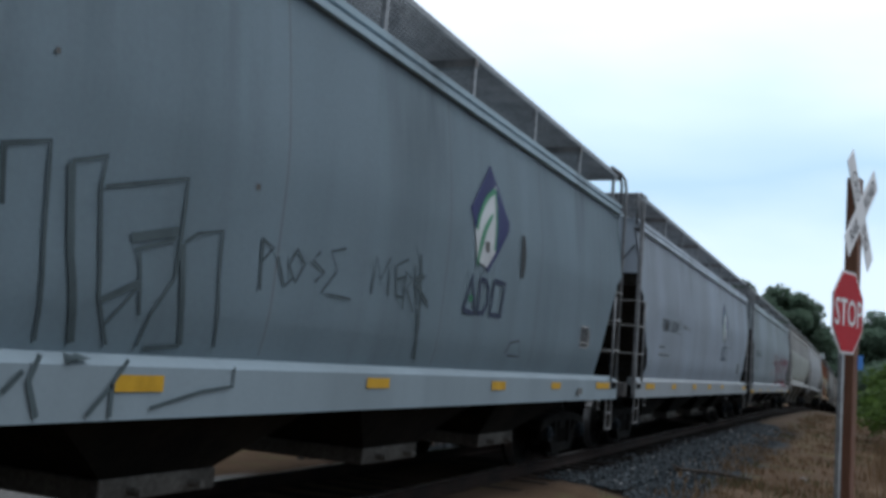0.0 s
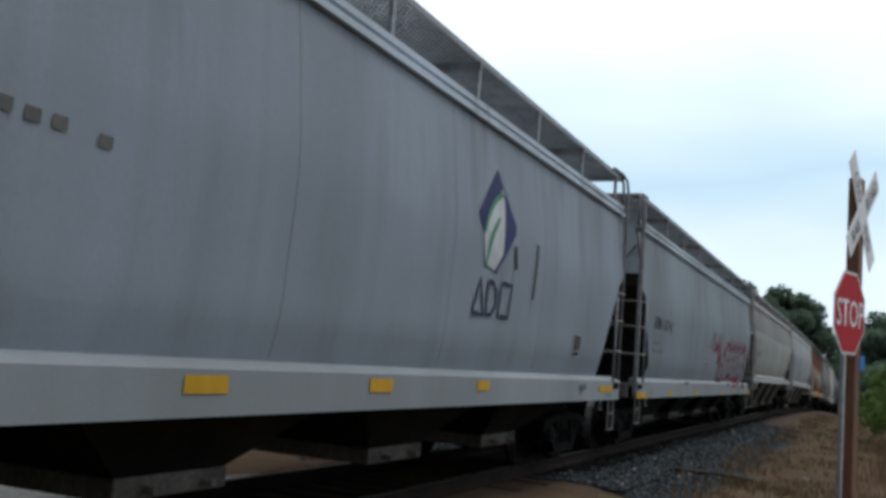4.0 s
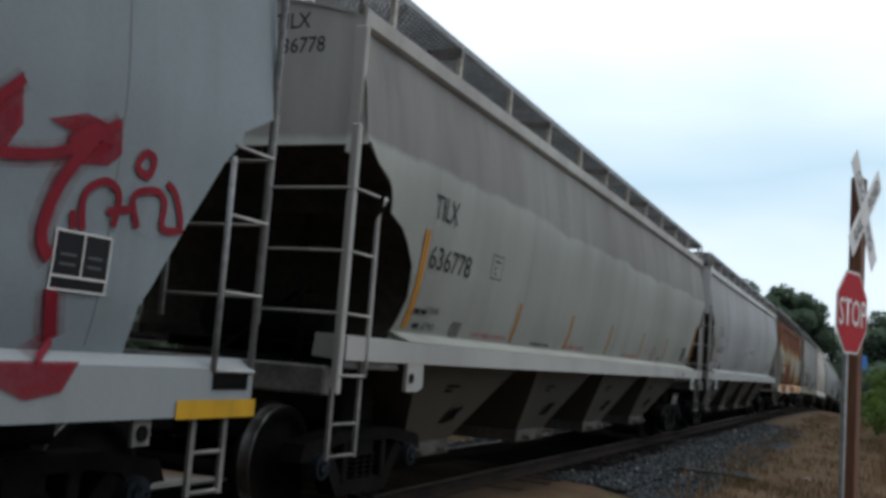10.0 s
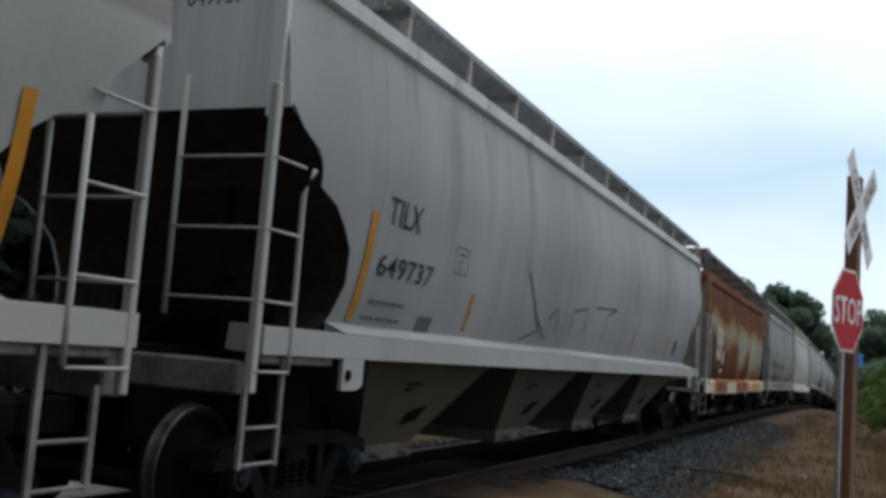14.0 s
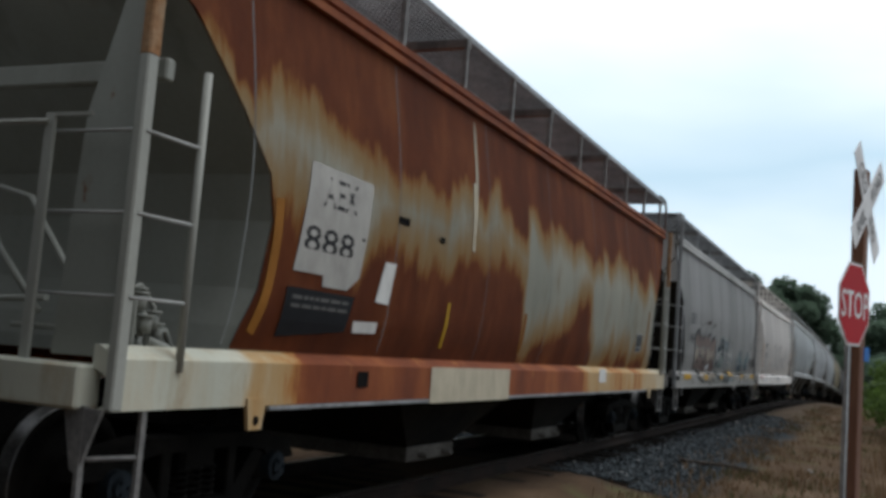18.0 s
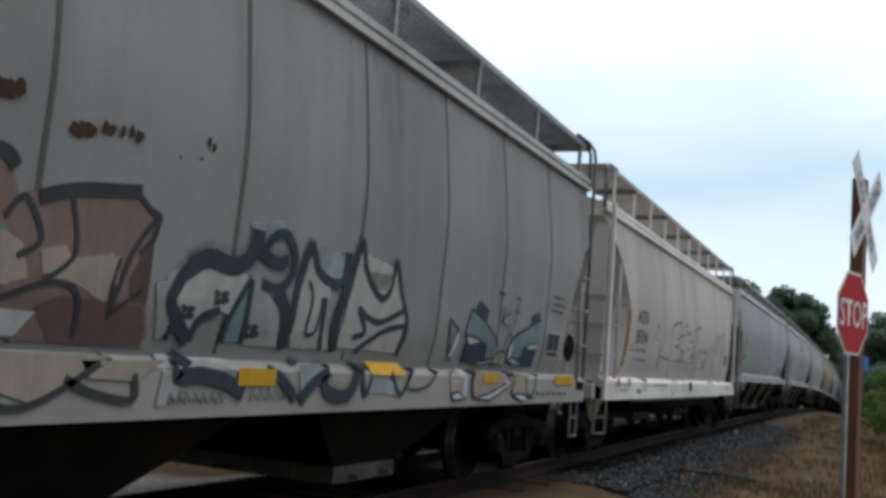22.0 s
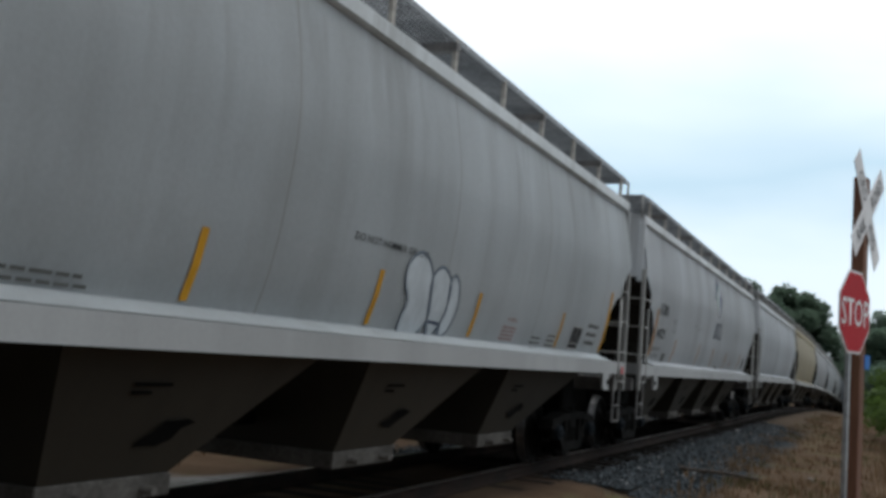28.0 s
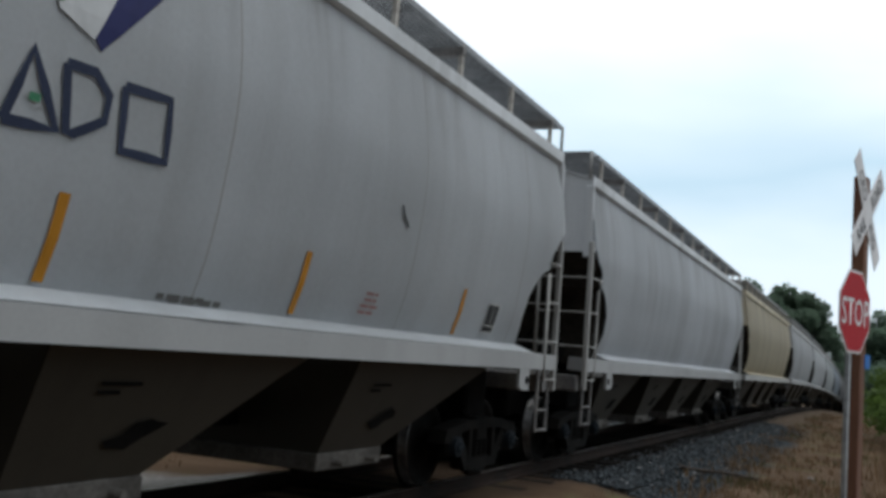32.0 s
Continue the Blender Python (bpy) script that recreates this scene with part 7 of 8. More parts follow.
paint_line(car_g, [(5.67, 1.03), (5.68, 1.1), (5.72, 1.04), (5.7, 1.06)], 0.014, "slate_spray", off=0.011)
paint_line(car_g, [(5.75, 1.04), (5.76, 1.1), (5.8, 1.04), (5.77, 1.06)], 0.014, "slate_spray", off=0.011)
paint_line(car_g, [(5.82, 1.03), (5.84, 1.1), (5.88, 1.03), (5.85, 1.06)], 0.014, "slate_spray", off=0.011)
paint_line(car_g, [(5.9, 1.04), (5.92, 1.1), (5.96, 1.03), (5.93, 1.06)], 0.014, "slate_spray", off=0.011)
paint_line(car_g, [(5.98, 1.03), (6, 1.1), (6.04, 1.03), (6.01, 1.06)], 0.014, "slate_spray", off=0.011)
paint_line(car_g, [(6.32, 1.04), (6.34, 1.13), (6.38, 1.05)], 0.014, "slate_spray", off=0.011)
paint_line(car_g, [(6.41, 1.04), (6.43, 1.13), (6.47, 1.05)], 0.014, "slate_spray", off=0.011)
paint_line(car_g, [(6.5, 1.04), (6.52, 1.13), (6.56, 1.05)], 0.014, "slate_spray", off=0.011)
paint_line(car_g, [(6.59, 1.04), (6.61, 1.13), (6.66, 1.05)], 0.014, "slate_spray", off=0.011)
paint_line(car_g, [(6.69, 1.04), (6.71, 1.13), (6.75, 1.05)], 0.014, "slate_spray", off=0.011)
ink(car_g, [(5.9, 1.7), (5.95, 1.69), (5.92, 1.66), (5.97, 1.64), (5.91, 1.63)], 0.022)
ink(car_g, [(5.98, 1.7), (5.99, 1.64), (6.05, 1.66), (5.99, 1.67), (6.04, 1.7), (5.98, 1.7)], 0.022)
ink(car_g, [(5.61, 1.59), (5.66, 1.58), (5.63, 1.55), (5.68, 1.53), (5.63, 1.52)], 0.022)
ink(car_g, [(5.68, 1.59), (5.69, 1.53), (5.74, 1.54), (5.69, 1.56), (5.74, 1.58), (5.68, 1.59)], 0.022)
ink(car_g, [(6.26, 1.52), (6.33, 1.51), (6.29, 1.47), (6.36, 1.45), (6.29, 1.44)], 0.022)
ink(car_g, [(6.36, 1.52), (6.38, 1.45), (6.44, 1.47), (6.37, 1.49), (6.42, 1.51), (6.36, 1.52)], 0.022)
paint_patch(car_g, [(9.52, 1.77), (9.75, 1.69), (9.68, 1.57), (9.63, 1.44), (9.61, 1.44)], "teal_spray", "graffiti_fill", 0.006)
paint_line(car_g, [(9.52, 1.77), (9.75, 1.69), (9.68, 1.57), (9.63, 1.44), (9.61, 1.44), (9.52, 1.77)], 0.022, "ink_spray", off=0.009)
paint_patch(car_g, [(9.75, 1.69), (9.82, 1.63), (9.74, 1.4), (9.62, 1.4), (9.61, 1.43), (9.65, 1.45), (9.68, 1.56)], "pale_spray", "graffiti_fill", 0.006)
paint_line(car_g, [(9.75, 1.69), (9.82, 1.63), (9.74, 1.4), (9.62, 1.4), (9.61, 1.43), (9.65, 1.45), (9.68, 1.56), (9.75, 1.69)], 0.022, "ink_spray", off=0.009)
paint_patch(car_g, [(9.93, 1.65), (10.05, 1.9), (10.43, 1.8), (10.75, 1.67), (10.89, 1.57), (10.83, 1.43), (10.6, 1.41), (10.56, 1.55), (10.24, 1.62)], "teal_spray", "graffiti_fill", 0.006)
paint_line(car_g, [(9.93, 1.65), (10.05, 1.9), (10.43, 1.8), (10.75, 1.67), (10.89, 1.57), (10.83, 1.43), (10.6, 1.41), (10.56, 1.55), (10.24, 1.62), (9.93, 1.65)], 0.022, "ink_spray", off=0.009)
paint_patch(car_g, [(10.16, 1.9), (10.24, 1.99), (10.49, 1.91), (10.46, 1.8), (10.36, 1.83)], "navy_block", "graffiti_fill", 0.006)
paint_line(car_g, [(10.16, 1.9), (10.24, 1.99), (10.49, 1.91), (10.46, 1.8), (10.36, 1.83), (10.16, 1.9)], 0.022, "ink_spray", off=0.009)
paint_patch(car_g, [(9.94, 1.64), (10.24, 1.62), (10.57, 1.56), (10.29, 1.57), (10.09, 1.54)], "pale_spray", "graffiti_fill", 0.007)
paint_line(car_g, [(9.94, 1.64), (10.24, 1.62), (10.57, 1.56), (10.29, 1.57), (10.09, 1.54), (9.94, 1.64)], 0.022, "ink_spray", off=0.010)
paint_patch(car_g, [(9.99, 1.56), (10.09, 1.54), (10.56, 1.55), (10.57, 1.41), (10.33, 1.37), (9.97, 1.37)], "navy_block", "graffiti_fill", 0.005)
paint_patch(car_g, [(10.82, 1.59), (10.91, 1.57), (10.85, 1.43), (10.79, 1.44)], "pale_spray", "graffiti_fill", 0.007)
paint_line(car_g, [(10.82, 1.59), (10.91, 1.57), (10.85, 1.43), (10.79, 1.44), (10.82, 1.59)], 0.022, "ink_spray", off=0.010)
paint_patch(car_g, [(10.22, 1.37), (10.59, 1.4), (10.85, 1.43), (10.83, 1.39), (10.5, 1.35)], "pale_spray", "graffiti_fill", 0.007)
paint_line(car_g, [(10.22, 1.37), (10.59, 1.4), (10.85, 1.43), (10.83, 1.39), (10.5, 1.35), (10.22, 1.37)], 0.022, "ink_spray", off=0.010)
paint_patch(car_g, [(10.84, 1.48), (11.08, 1.52), (11.1, 1.37), (10.85, 1.37)], "tan_spray", "graffiti_fill", 0.005)
paint_line(car_g, [(10.84, 1.48), (11.08, 1.52), (11.1, 1.37), (10.85, 1.37), (10.84, 1.48)], 0.022, "ink_spray", off=0.008)
paint_patch(car_g, [(11.09, 1.53), (11.18, 1.49), (11.17, 1.35), (11.09, 1.36)], "pale_spray", "graffiti_fill", 0.006)
paint_line(car_g, [(11.09, 1.53), (11.18, 1.49), (11.17, 1.35), (11.09, 1.36), (11.09, 1.53)], 0.022, "ink_spray", off=0.009)
paint_patch(car_g, [(11.34, 1.68), (11.76, 1.8), (12.26, 1.93), (12.3, 1.74), (12.24, 1.65), (11.69, 1.59), (11.7, 1.47), (11.39, 1.46)], "teal_spray", "graffiti_fill", 0.006)
paint_patch(car_g, [(11.91, 1.94), (12.17, 2.01), (12.2, 1.93), (11.93, 1.86)], "navy_block", "graffiti_fill", 0.006)
paint_patch(car_g, [(11.68, 1.58), (12.2, 1.57), (12.17, 1.36), (11.7, 1.41)], "navy_block", "graffiti_fill", 0.007)
paint_patch(car_g, [(11.72, 1.59), (12.25, 1.66), (12.15, 1.57), (11.93, 1.56)], "pale_spray", "graffiti_fill", 0.008)
paint_line(car_g, [(11.72, 1.59), (12.25, 1.66), (12.15, 1.57), (11.93, 1.56), (11.72, 1.59)], 0.022, "ink_spray", off=0.011)
paint_patch(car_g, [(11.26, 1.42), (11.42, 1.46), (11.92, 1.37), (11.52, 1.38)], "pale_spray", "graffiti_fill", 0.007)
paint_line(car_g, [(11.26, 1.42), (11.42, 1.46), (11.92, 1.37), (11.52, 1.38), (11.26, 1.42)], 0.022, "ink_spray", off=0.010)
paint_patch(car_g, [(11.25, 1.53), (11.34, 1.67), (11.4, 1.46), (11.27, 1.42)], "pale_spray", "graffiti_fill", 0.005)
paint_line(car_g, [(11.25, 1.53), (11.34, 1.67), (11.4, 1.46), (11.27, 1.42), (11.25, 1.53)], 0.022, "ink_spray", off=0.008)
paint_line(car_g, [(11.24, 1.53), (11.34, 1.68), (11.76, 1.8), (12.26, 1.94)], 0.03, "ink_spray", off=0.011, curve=True)
paint_line(car_g, [(10.01, 1.37), (9.99, 1.55), (10.03, 1.58)], 0.025, "ink_spray", off=0.011, curve=True)
paint_line(car_g, [(10.88, 1.98), (10.93, 1.85), (10.97, 1.73)], 0.018, "charcoal_spray", off=0.011, curve=True)
paint_line(car_g, [(11.14, 1.94), (10.97, 1.87), (10.87, 1.81)], 0.018, "charcoal_spray", off=0.011, curve=True)
paint_line(car_g, [(11.02, 2), (10.93, 1.85), (11.12, 1.77)], 0.018, "charcoal_spray", off=0.011, curve=True)
paint_line(car_g, [(11.3, 2.11), (11.42, 2.1), (11.32, 1.95), (11.43, 1.97)], 0.018, "charcoal_spray", off=0.011, curve=True)
paint_line(car_g, [(11.14, 1.81), (11.23, 1.67), (11.3, 1.84), (11.36, 1.88)], 0.018, "charcoal_spray", off=0.011, curve=True)
paint_line(car_g, [(10.74, 2.12), (10.83, 2.13), (10.93, 2.11)], 0.018, "charcoal_spray", off=0.011, curve=True)
paint_line(car_g, [(11.1, 1.69), (11.1, 1.6)], 0.018, "charcoal_spray", off=0.011, curve=True)
paint_patch(car_g, [(9.56, 1.28), (9.9, 1.31), (9.9, 1.06), (9.59, 1.07)], "tan_spray", "graffiti_fill", 0.004)
paint_patch(car_g, [(9.9, 1.31), (10.01, 1.31), (9.98, 1.03), (9.9, 1.05)], "pale_spray", "graffiti_fill", 0.006)
paint_line(car_g, [(9.9, 1.31), (10.01, 1.31), (9.98, 1.03), (9.9, 1.05), (9.9, 1.31)], 0.022, "ink_spray", off=0.009)
paint_patch(car_g, [(9.6, 1.07), (9.74, 1.09), (9.96, 1.03), (9.68, 1.01)], "pale_spray", "graffiti_fill", 0.006)
paint_line(car_g, [(9.6, 1.07), (9.74, 1.09), (9.96, 1.03), (9.68, 1.01), (9.6, 1.07)], 0.022, "ink_spray", off=0.009)
paint_patch(car_g, [(10.18, 1.29), (11.1, 1.29), (11.08, 1.19), (10.61, 1.07), (10.18, 1.04)], "tan_spray", "graffiti_fill", 0.004)
paint_patch(car_g, [(11.25, 1.3), (11.21, 1.29), (11.22, 1.15), (10.62, 1), (10.18, 1.03), (10.59, 1.07), (11.11, 1.18)], "pale_spray", "graffiti_fill", 0.006)
paint_line(car_g, [(11.25, 1.3), (11.21, 1.29), (11.22, 1.15), (10.62, 1), (10.18, 1.03), (10.59, 1.07), (11.11, 1.18), (11.25, 1.3)], 0.022, "ink_spray", off=0.009)
paint_line(car_g, [(10.17, 1.3), (10.11, 1.15), (10.18, 1.03)], 0.05, "ink_spray", off=0.011, curve=True)
paint_patch(car_g, [(11.32, 1.29), (11.8, 1.27), (11.78, 1.07), (11.36, 1.06)], "tan_spray", "graffiti_fill", 0.004)
paint_patch(car_g, [(11.3, 1.05), (11.64, 1.07), (11.9, 1), (11.65, 0.98)], "pale_spray", "graffiti_fill", 0.006)
paint_line(car_g, [(11.3, 1.05), (11.64, 1.07), (11.9, 1), (11.65, 0.98), (11.3, 1.05)], 0.022, "ink_spray", off=0.009)
paint_patch(car_g, [(11.83, 1.08), (12.07, 0.99), (11.93, 0.99)], "pale_spray", "graffiti_fill", 0.006)
paint_line(car_g, [(11.39, 1.29), (11.27, 1.06)], 0.03, "ink_spray", off=0.011, curve=True)
paint_line(car_g, [(11.8, 1.26), (11.77, 1.15), (11.86, 1.05), (12.05, 1.01)], 0.035, "ink_spray", off=0.011, curve=True)
paint_line(car_g, [(12.14, 1.29), (12.09, 1.11), (11.94, 1.04)], 0.03, "ink_spray", off=0.011, curve=True)
paint_line(car_g, [(12.15, 1.07), (12.27, 1.07)], 0.03, "slate_spray", off=0.011, curve=True)
paint_line(car_g, [(12.35, 1.06), (12.47, 1.06)], 0.03, "slate_spray", off=0.011, curve=True)
paint_line(car_g, [(12.55, 1.06), (12.68, 1.08)], 0.03, "slate_spray", off=0.011, curve=True)
paint_line(car_g, [(12.77, 1.06), (12.9, 1.07)], 0.03, "slate_spray", off=0.011, curve=True)
paint_line(car_g, [(13, 1.06), (13.14, 1.06)], 0.03, "slate_spray", off=0.011, curve=True)
paint_line(car_g, [(13.24, 1.06), (13.38, 1.07)], 0.03, "slate_spray", off=0.011, curve=True)
flakes(car_g, (2.98, 2.34), (3.21, 2.37), 0.03, 7, 0.028, 71)
flakes(car_g, (3.26, 2.38), (3.31, 2.38), 0.04, 2, 0.030, 75)
flakes(car_g, (3.35, 2.39), (3.71, 2.46), 0.05, 9, 0.030, 72)
flakes(car_g, (3.78, 2.42), (4.02, 2.46), 0.10, 6, 0.100, 73)
flakes(car_g, (4.06, 2.46), (4.26, 2.48), 0.11, 5, 0.085, 74)
flakes(car_g, (4.6, 2.38), (4.75, 2.42), 0.10, 4, 0.060, 76)
flakes(car_g, (4.78, 2.43), (5.11, 2.47), 0.08, 5, 0.050, 77)
flakes(car_g, (5.31, 2.4), (5.67, 2.46), 0.03, 2, 0.025, 78)
flakes(car_g, (5.65, 2.57), (5.74, 2.54), 0.09, 2, 0.030, 79)
frame_mark(car_g, 3.57, 2.11, 0.20, 0.21)
data_panel(car_g, 12.57, 1.5, 0.49, 0.30)
paint_bars(car_g, 12.63, 2.21, 0.54, 3, 0.05, "sticker_grey", 434)
# rounded opening, its shaded inside drawn as a flat black patch
paint_patch(car_g, [(13.28, 1.58), (13.33, 1.74), (13.45, 1.84), (13.73, 1.77), (13.8, 1.65), (13.7, 1.47), (13.48, 1.47)], "under_black", "access_hole", 0.006)
paint_rect(car_g, 3.61, 1.12, 0.46, 0.12, "yellow_reflector", "reflector", 0.0105)
paint_rect(car_g, 6.18, 1.14, 0.42, 0.11, "yellow_reflector", "reflector", 0.0105)
paint_rect(car_g, 7.99, 1.23, 0.61, 0.10, "yellow_reflector", "reflector", 0.0105)
paint_rect(car_g, 10.41, 1.18, 0.42, 0.10, "yellow_reflector", "reflector", 0.0105)
paint_rect(car_g, 12.84, 1.17, 0.84, 0.11, "yellow_reflector", "reflector", 0.0105)
paint_rect(car_g, 0.91, 1.13, 0.82, 0.11, "yellow_reflector", "reflector", 0.0105)
paint_bars(car_g, 1.9, 1.1, 0.29, 2, 0.04, "sticker_grey", 442)

# eighth car, cream
paint_text(car_h, "ACFX", 2.03, 2.225, 0.22, "black_paint", 0.84)
paint_text(car_h, "59714", 1.99, 1.875, 0.23, "black_paint", 0.87)
paint_text(car_h, "LD LMT 192600 LBS", 1.94, 1.735, 0.06, "black_paint", 0.98)
paint_text(car_h, "LT WT 70400 LBS", 1.9, 1.58, 0.05, "black_paint", 1.00)
frame_mark(car_h, 3.56, 2, 0.28, 0.27)
stripe(car_h, 4.06, 1.49, 1.92, 0.075, "worn_stripe")
paint_line(car_h, [(13.62, 2.41), (13.57, 1.89), (13.5, 1.49)], 0.1, "orange_stripe", "reflector_stripe", curve=True)
paint_line(car_h, [(4.17, 1.71), (5.05, 1.67)], 0.024, "graphite_spray", curve=True)
paint_line(car_h, [(5.18, 1.41), (5.21, 1.8), (5.14, 2.26), (5.31, 2.37), (6.04, 2.44), (5.99, 2.19), (5.95, 1.98), (5.56, 1.95)], 0.032, "graphite_spray", curve=True)
paint_line(car_h, [(5.99, 2.19), (6.48, 2.23), (6.55, 2.42), (6.8, 2.44), (6.78, 2.24), (7.13, 2.33), (7.13, 2.12), (7.6, 2.17), (7.69, 2.37), (8.03, 2.4), (7.86, 2.08)], 0.024, "graphite_spray", curve=True)
paint_line(car_h, [(8.07, 2.45), (8.46, 2.48)], 0.04, "graphite_spray", curve=True)
paint_line(car_h, [(5.44, 1.65), (5.8, 1.69), (5.95, 1.98)], 0.024, "graphite_spray", curve=True)
paint_line(car_h, [(5.67, 1.66), (5.69, 1.44)], 0.024, "graphite_spray", curve=True)
paint_line(car_h, [(6.14, 1.88), (6.47, 1.88), (6.39, 1.66), (6.06, 1.69), (6.01, 1.47)], 0.028, "graphite_spray", curve=True)
paint_line(car_h, [(6.72, 1.48), (6.73, 1.68), (6.99, 1.64), (7.05, 1.44)], 0.028, "graphite_spray", curve=True)
paint_line(car_h, [(7.33, 1.77), (7.72, 1.85), (8.01, 1.7), (7.92, 1.47)], 0.028, "graphite_spray", curve=True)
paint_line(car_h, [(8.26, 1.74), (8.1, 1.47)], 0.024, "graphite_spray", curve=True)
paint_line(car_h, [(8.68, 1.86), (8.98, 2), (9.63, 1.85), (8.84, 1.53)], 0.024, "graphite_spray", curve=True)
paint_line(car_h, [(9.93, 1.67), (9.9, 1.94), (10.28, 2.1), (10.29, 1.82)], 0.032, "graphite_spray", curve=True)
paint_line(car_h, [(10.59, 1.52), (10.84, 2.21), (11.3, 2.43), (11.17, 2.02), (11.71, 2.4), (12.21, 2.48), (11.6, 1.71)], 0.032, "graphite_spray", curve=True)
paint_line(car_h, [(12.52, 2.43), (12.3, 1.73)], 0.032, "graphite_spray", curve=True)
paint_line(car_h, [(13.14, 1.98), (12.85, 1.7)], 0.04, "graphite_spray", curve=True)
paint_line(car_h, [(5.19, 1.4), (5.47, 1.3), (5.28, 1.09), (5.56, 1.02), (5.93, 1.31)], 0.024, "graphite_spray", curve=True)
paint_line(car_h, [(6.68, 1.3), (6.34, 1.09)], 0.016, "graphite_spray", curve=True)
paint_line(car_h, [(6.95, 1.33), (6.52, 1.04)], 0.016, "graphite_spray", curve=True)
paint_line(car_h, [(6.16, 1.50), (6.24, 1.86), (6.36, 1.62), (6.52, 1.90), (6.60, 1.52)], 0.022, "grey_spray", curve=True)
paint_line(car_h, [(6.82, 1.90), (7.10, 1.96), (7.06, 1.74), (7.24, 1.52), (7.40, 1.78)], 0.025, "grey_spray", curve=True)
paint_line(car_h, [(7.52, 1.52), (7.58, 1.98), (7.86, 2.02), (7.80, 1.72), (7.62, 1.70)], 0.024, "grey_spray", curve=True)
paint_line(car_h, [(8.30, 1.55), (8.40, 2.00), (8.66, 1.70), (8.74, 2.08)], 0.028, "grey_spray", curve=True)
paint_line(car_h, [(9.02, 1.56), (9.16, 1.78), (9.36, 1.58), (9.58, 1.98), (9.40, 2.08)], 0.03, "grey_spray", curve=True)
paint_line(car_h, [(5.60, 2.10), (5.84, 2.12)], 0.024, "grey_spray", curve=True)
paint_bars(car_h, 1.62, 1.80, 0.26, 2, 0.04, "sticker_grey", 611)
paint_text(car_h, "1 1/2 INCH HF", 1.03, 1.16, 0.04, "black_paint", 0.43)
paint_text(car_h, "COMP BRAKE SHOES", 0.93, 1.08, 0.05, "black_paint", 0.65)
paint_line(car_h, [(1.43, 2.4), (1.44, 2.17), (1.39, 1.83), (1.29, 1.48)], 0.09, "orange_stripe", "reflector_stripe", curve=True)
frame_mark(car_h, 0.63, 1.07, 0.20, 0.11)
# small oval opening, also only a black patch for its shaded inside
paint_patch(car_h, [(0.99, 1.23), (1.02, 1.21), (1.03, 1.18), (1, 1.16), (0.97, 1.18), (0.96, 1.21)], "under_black", "access_hole", 0.006)
paint_line(car_h, [(2.46, 1.17), (2.71, 1.32), (2.65, 1.13), (2.97, 1.3), (2.78, 1.07), (2.9, 1.25), (2.89, 1.07), (3.11, 1.19), (3.25, 1.16)], 0.0096, "graphite_spray", curve=True)
paint_rect(car_h, 7.3, 1.07, 0.36, 0.19, "navy_spray", "painted_patch", 0.005)
paint_rect(car_h, 10.49, 1.23, 0.28, 0.08, "charcoal_spray", "painted_patch", 0.005)
paint_rect(car_h, 12.26, 1.2, 0.30, 0.10, "charcoal_spray", "painted_patch", 0.005)
paint_bars(car_h, 2.13, 1.03, 0.48, 1, 0.09, "blue_paint", 478)
paint_bars(car_h, 3.46, 1.16, 1.40, 1, 0.035, "sticker_grey", 479)
paint_text(car_h, "1 1/2 INCH HF", 13.31, 1.165, 0.05, "black_paint", 0.40)
paint_text(car_h, "COMP BRAKE SHOES", 13.19, 1.1, 0.04, "black_paint", 0.64)
paint_bars(car_h, 12.86, 1.22, 0.17, 2, 0.06, "black_paint", 482)
paint_rect(car_h, 0.76, 1.16, 0.16, 0.13, "red_paint", "painted_patch", 0.005)
paint_rect(car_h, 1.51, 1.17, 0.15, 0.11, "red_paint", "painted_patch", 0.005)
data_panel(car_h, 12.69, 1.71, 0.30, 0.30)
paint_rect(car_h, 13.72, 1.21, 0.08, 0.11, "under_black", "painted_patch", 0.005)

# ninth car
paint_text(car_i, "TILX", 1.42, 2.455, 0.21, "black_paint", 0.51)
paint_text(car_i, "649951", 1.36, 2, 0.20, "black_paint", 0.95)
paint_text(car_i, "LD LMT", 1.33, 1.78, 0.07, "black_paint", 0.34)
paint_text(car_i, "216300", 1.76, 1.775, 0.07, "black_paint", 0.35)
paint_text(car_i, "LT WT", 1.34, 1.635, 0.08, "black_paint", 0.29)
paint_text(car_i, "69700", 1.83, 1.625, 0.07, "black_paint", 0.29)
paint_text(car_i, "DO NOT HAMMER ON CAR", 8.17, 2.25, 0.06, "black_paint", 1.38)
stripe(car_i, 1.23, 1.63, 2.53, 0.1, "yellow_stripe")
stripe(car_i, 3.42, 1.62, 2.07, 0.075, "yellow_stripe")
stripe(car_i, 6.39, 1.62, 2.07, 0.075, "yellow_stripe")
stripe(car_i, 8.74, 1.62, 2.07, 0.075, "yellow_stripe")
stripe(car_i, 10.96, 1.62, 2.07, 0.075, "yellow_stripe")
stripe(car_i, 13.94, 1.62, 2.07, 0.075, "yellow_stripe")
stripe(car_i, 16.16, 1.64, 2.53, 0.1, "yellow_stripe")
frame_mark(car_i, 2.85, 2.19, 0.27, 0.27)
paint_rect(car_i, 2.43, 1.62, 0.23, 0.14, "sticker_grey", "painted_patch", 0.005)
